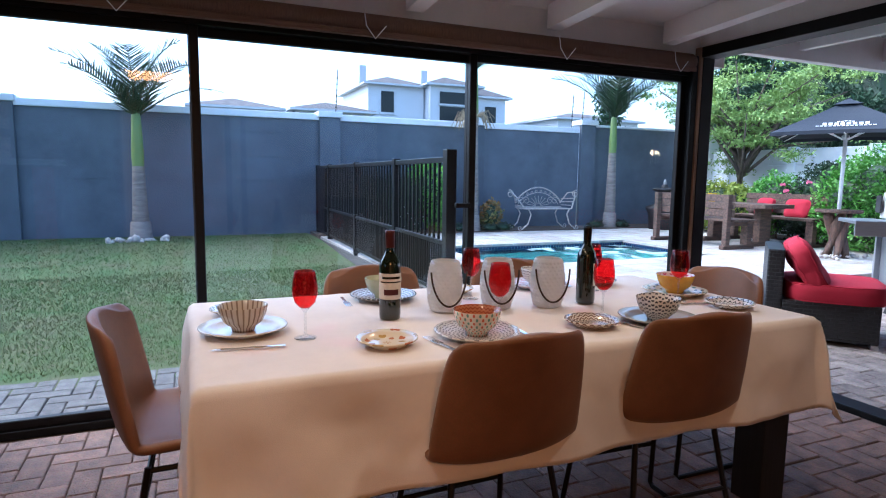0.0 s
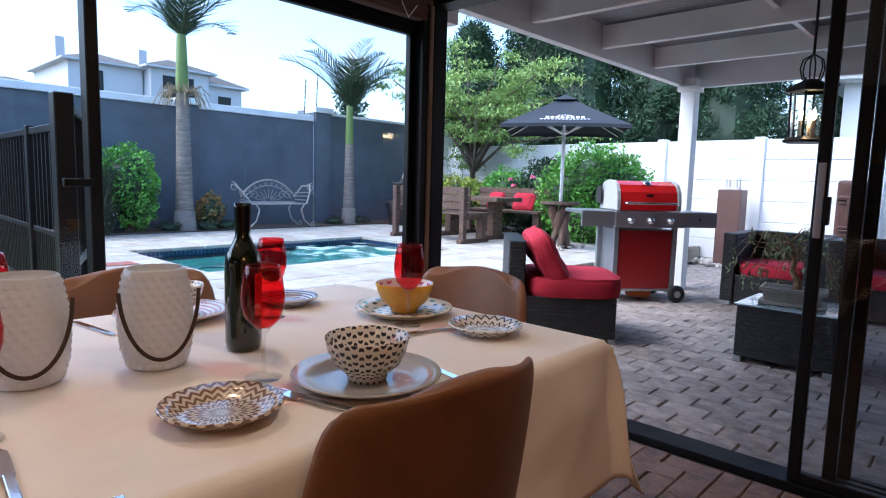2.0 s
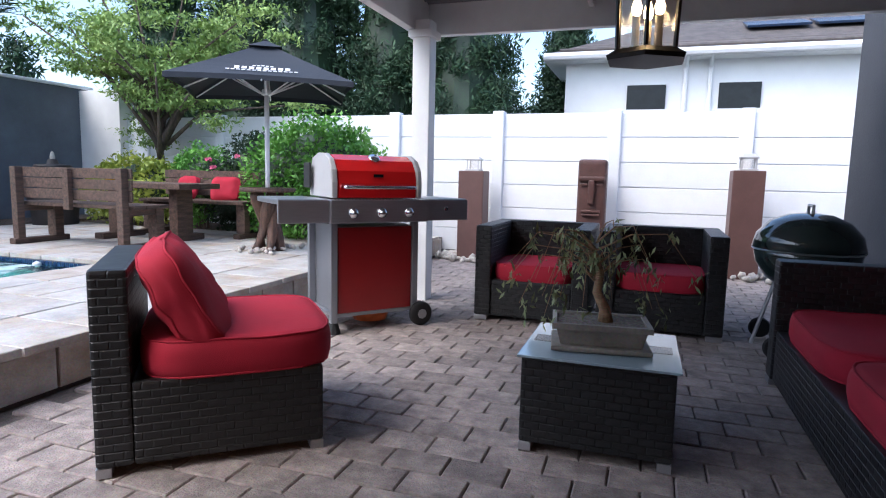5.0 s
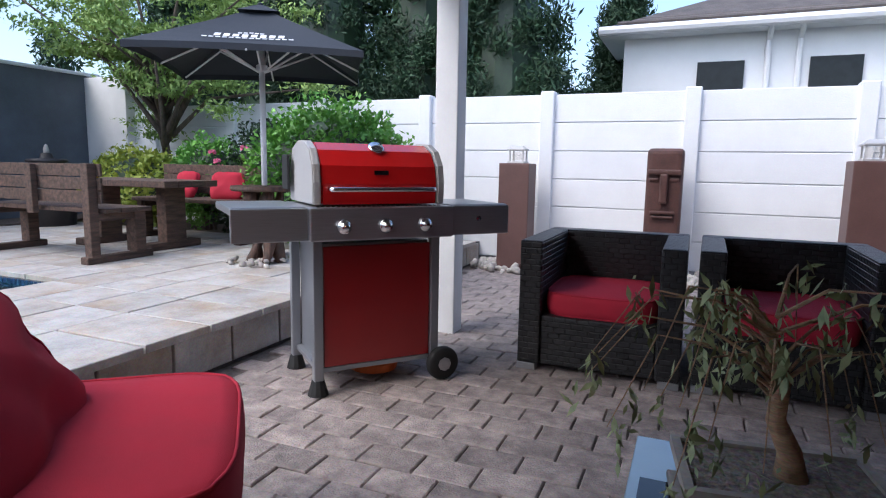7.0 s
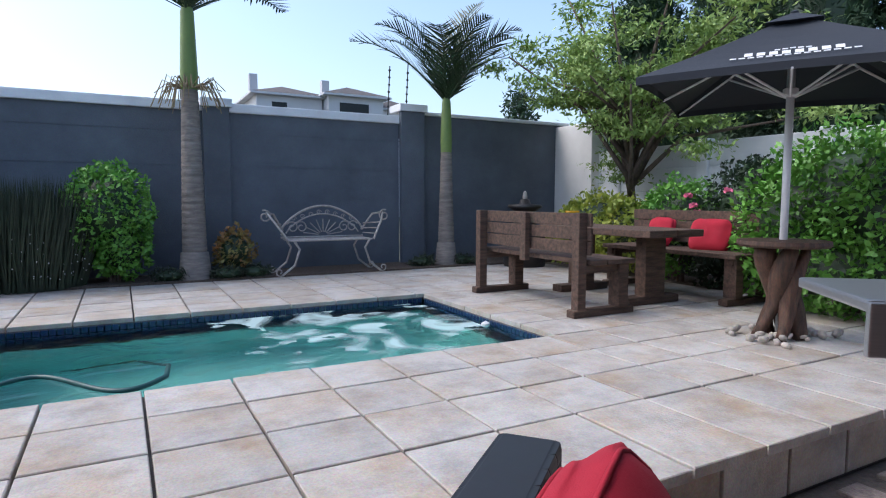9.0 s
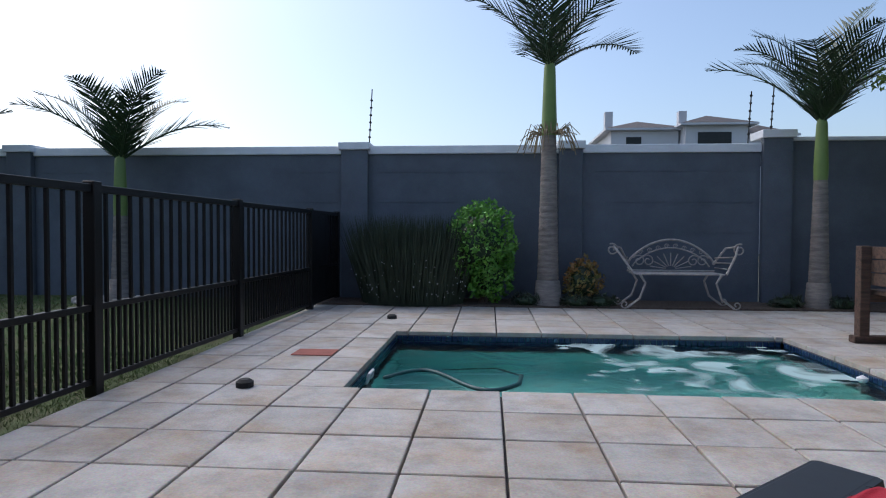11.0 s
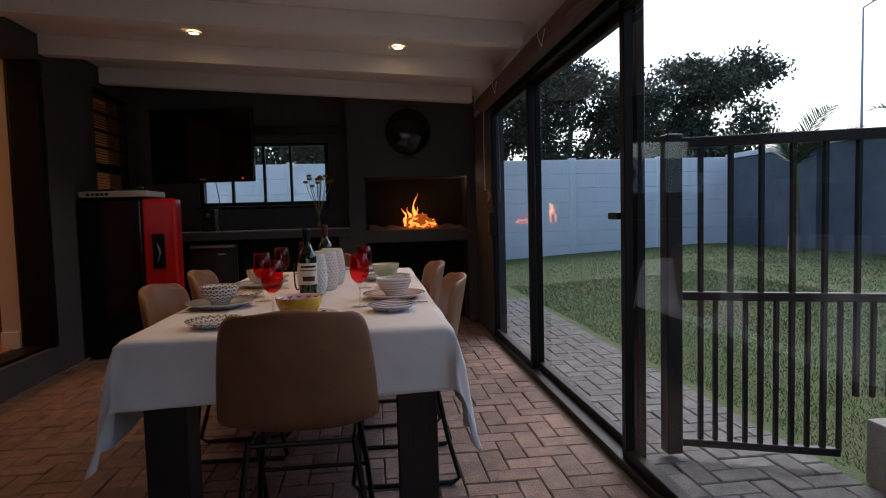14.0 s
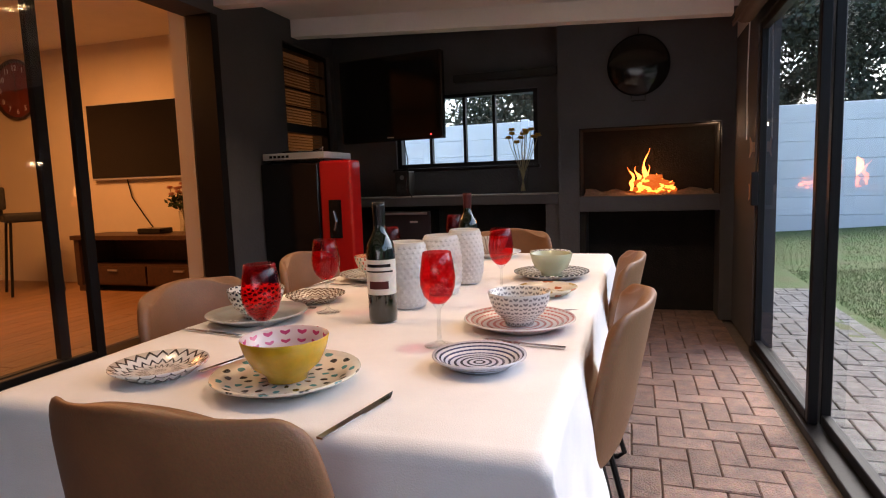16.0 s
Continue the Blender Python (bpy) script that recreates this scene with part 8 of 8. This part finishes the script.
for i in range(int((10.5 - 3.48) / 0.15)):
    x = 3.48 + 0.075 + i * 0.15
    j = 0
    while True:
        y = -0.6 + (i % 2) * 0.1125 + j * 0.225
        j += 1
        if y > 4.31:
            break
        if x < 10.4:
            rows.append((x, y, -0.002, 1))
lay("brick", patio, rows, 0.219, 0.1435, 0.03, M["brick_out"], rng, (5.2, 2.6))

deck = thing("pool_deck", "pale sandstone tiles round the pool", "deck", kind="structure")
tile = {}
T = 0.4


def put_tile(x0, x1, y0, y1):
    key = (round(x1 - x0, 2), round(y1 - y0, 2))
    if key[0] < 0.06 or key[1] < 0.06:
        return
    if key not in tile:
        tile[key] = piece_mesh("tile", key[0] - 0.012, key[1] - 0.012, 0.04, 0.004, M["stone_tile"])
    ob = new("tile", tile[key])
    ob.parent = deck
    ob.matrix_basis = pose((x0 + x1) / 2, (y0 + y1) / 2, 0.25 + rng.uniform(-0.002, 0.002), rng.uniform(-0.2, 0.2), rng.uniform(-0.2, 0.2))


XS = [2.02, 2.3, 2.62, 3.02] + [3.02 + T * k for k in range(1, 19)]
YS = [4.37, 4.97, 5.37, 5.77, 6.17, 6.57, 6.97, 7.37, 7.77, 8.15, 8.55, 8.95, 9.35, 9.75, 10.0]
for x0, x1 in zip(XS, XS[1:]):
    for y0, y1 in zip(YS, YS[1:]):
        parts = [(x0, x1)]
        if PY0 - 0.01 < y0 < PY1 - 0.02:
            parts = []
            if x0 < PX0:
                parts.append((x0, min(x1, PX0)))
            if x1 > PX1:
                parts.append((max(x0, PX1), x1))
        if y0 > 4.9 and x0 > 9.3:
            continue
        for a, b in parts:
            put_tile(a, b, y0, y1)
face_tile = piece_mesh("face_tile", 0.385, 0.2, 0.03, 0.004, M["stone_tile"])
for k in range(21):
    ob = new("face_tile", face_tile)
    ob.parent = deck
    ob.matrix_basis = pose(2.2 + 0.4 * k, 4.40, 0.105, 90, 0, 0)
mosaic = piece_mesh("mosaic_tile", 0.046, 0.046, 0.012, 0.003, M["pool_tile"])
stuff_bm_v, stuff_bm_f = [], []
base = np.array([v.co for v in mosaic.vertices])
faces = [list(p.vertices) for p in mosaic.polygons]


def mosaic_row(m):
    k = len(stuff_bm_v) * len(base)
    stuff_bm_v.append(np.array([m @ Vector(v) for v in base]))
    stuff_bm_f.extend([[i + k for i in f] for f in faces])


for r in range(3):
    z = 0.185 - 0.05 * r
    for k in range(int((PX1 - PX0) / 0.05)):
        mosaic_row(pose(PX0 + 0.025 + 0.05 * k, PY1 - 0.002, z, 90, 0, 0))
    for k in range(int((PY1 - PY0) / 0.05)):
        mosaic_row(pose(PX0 + 0.002, PY0 + 0.025 + 0.05 * k, z, 90, 0, 90))
        mosaic_row(pose(PX1 - 0.002, PY0 + 0.025 + 0.05 * k, z, 90, 0, -90))
mos = bpy.data.meshes.new("mosaic_tiles")
mos.from_pydata(np.concatenate(stuff_bm_v).tolist(), [], stuff_bm_f)
mos.materials.append(M["pool_tile"])
ob = new("mosaic_tiles", mos)
ob.parent = pool
ob["kind"] = "stuff"
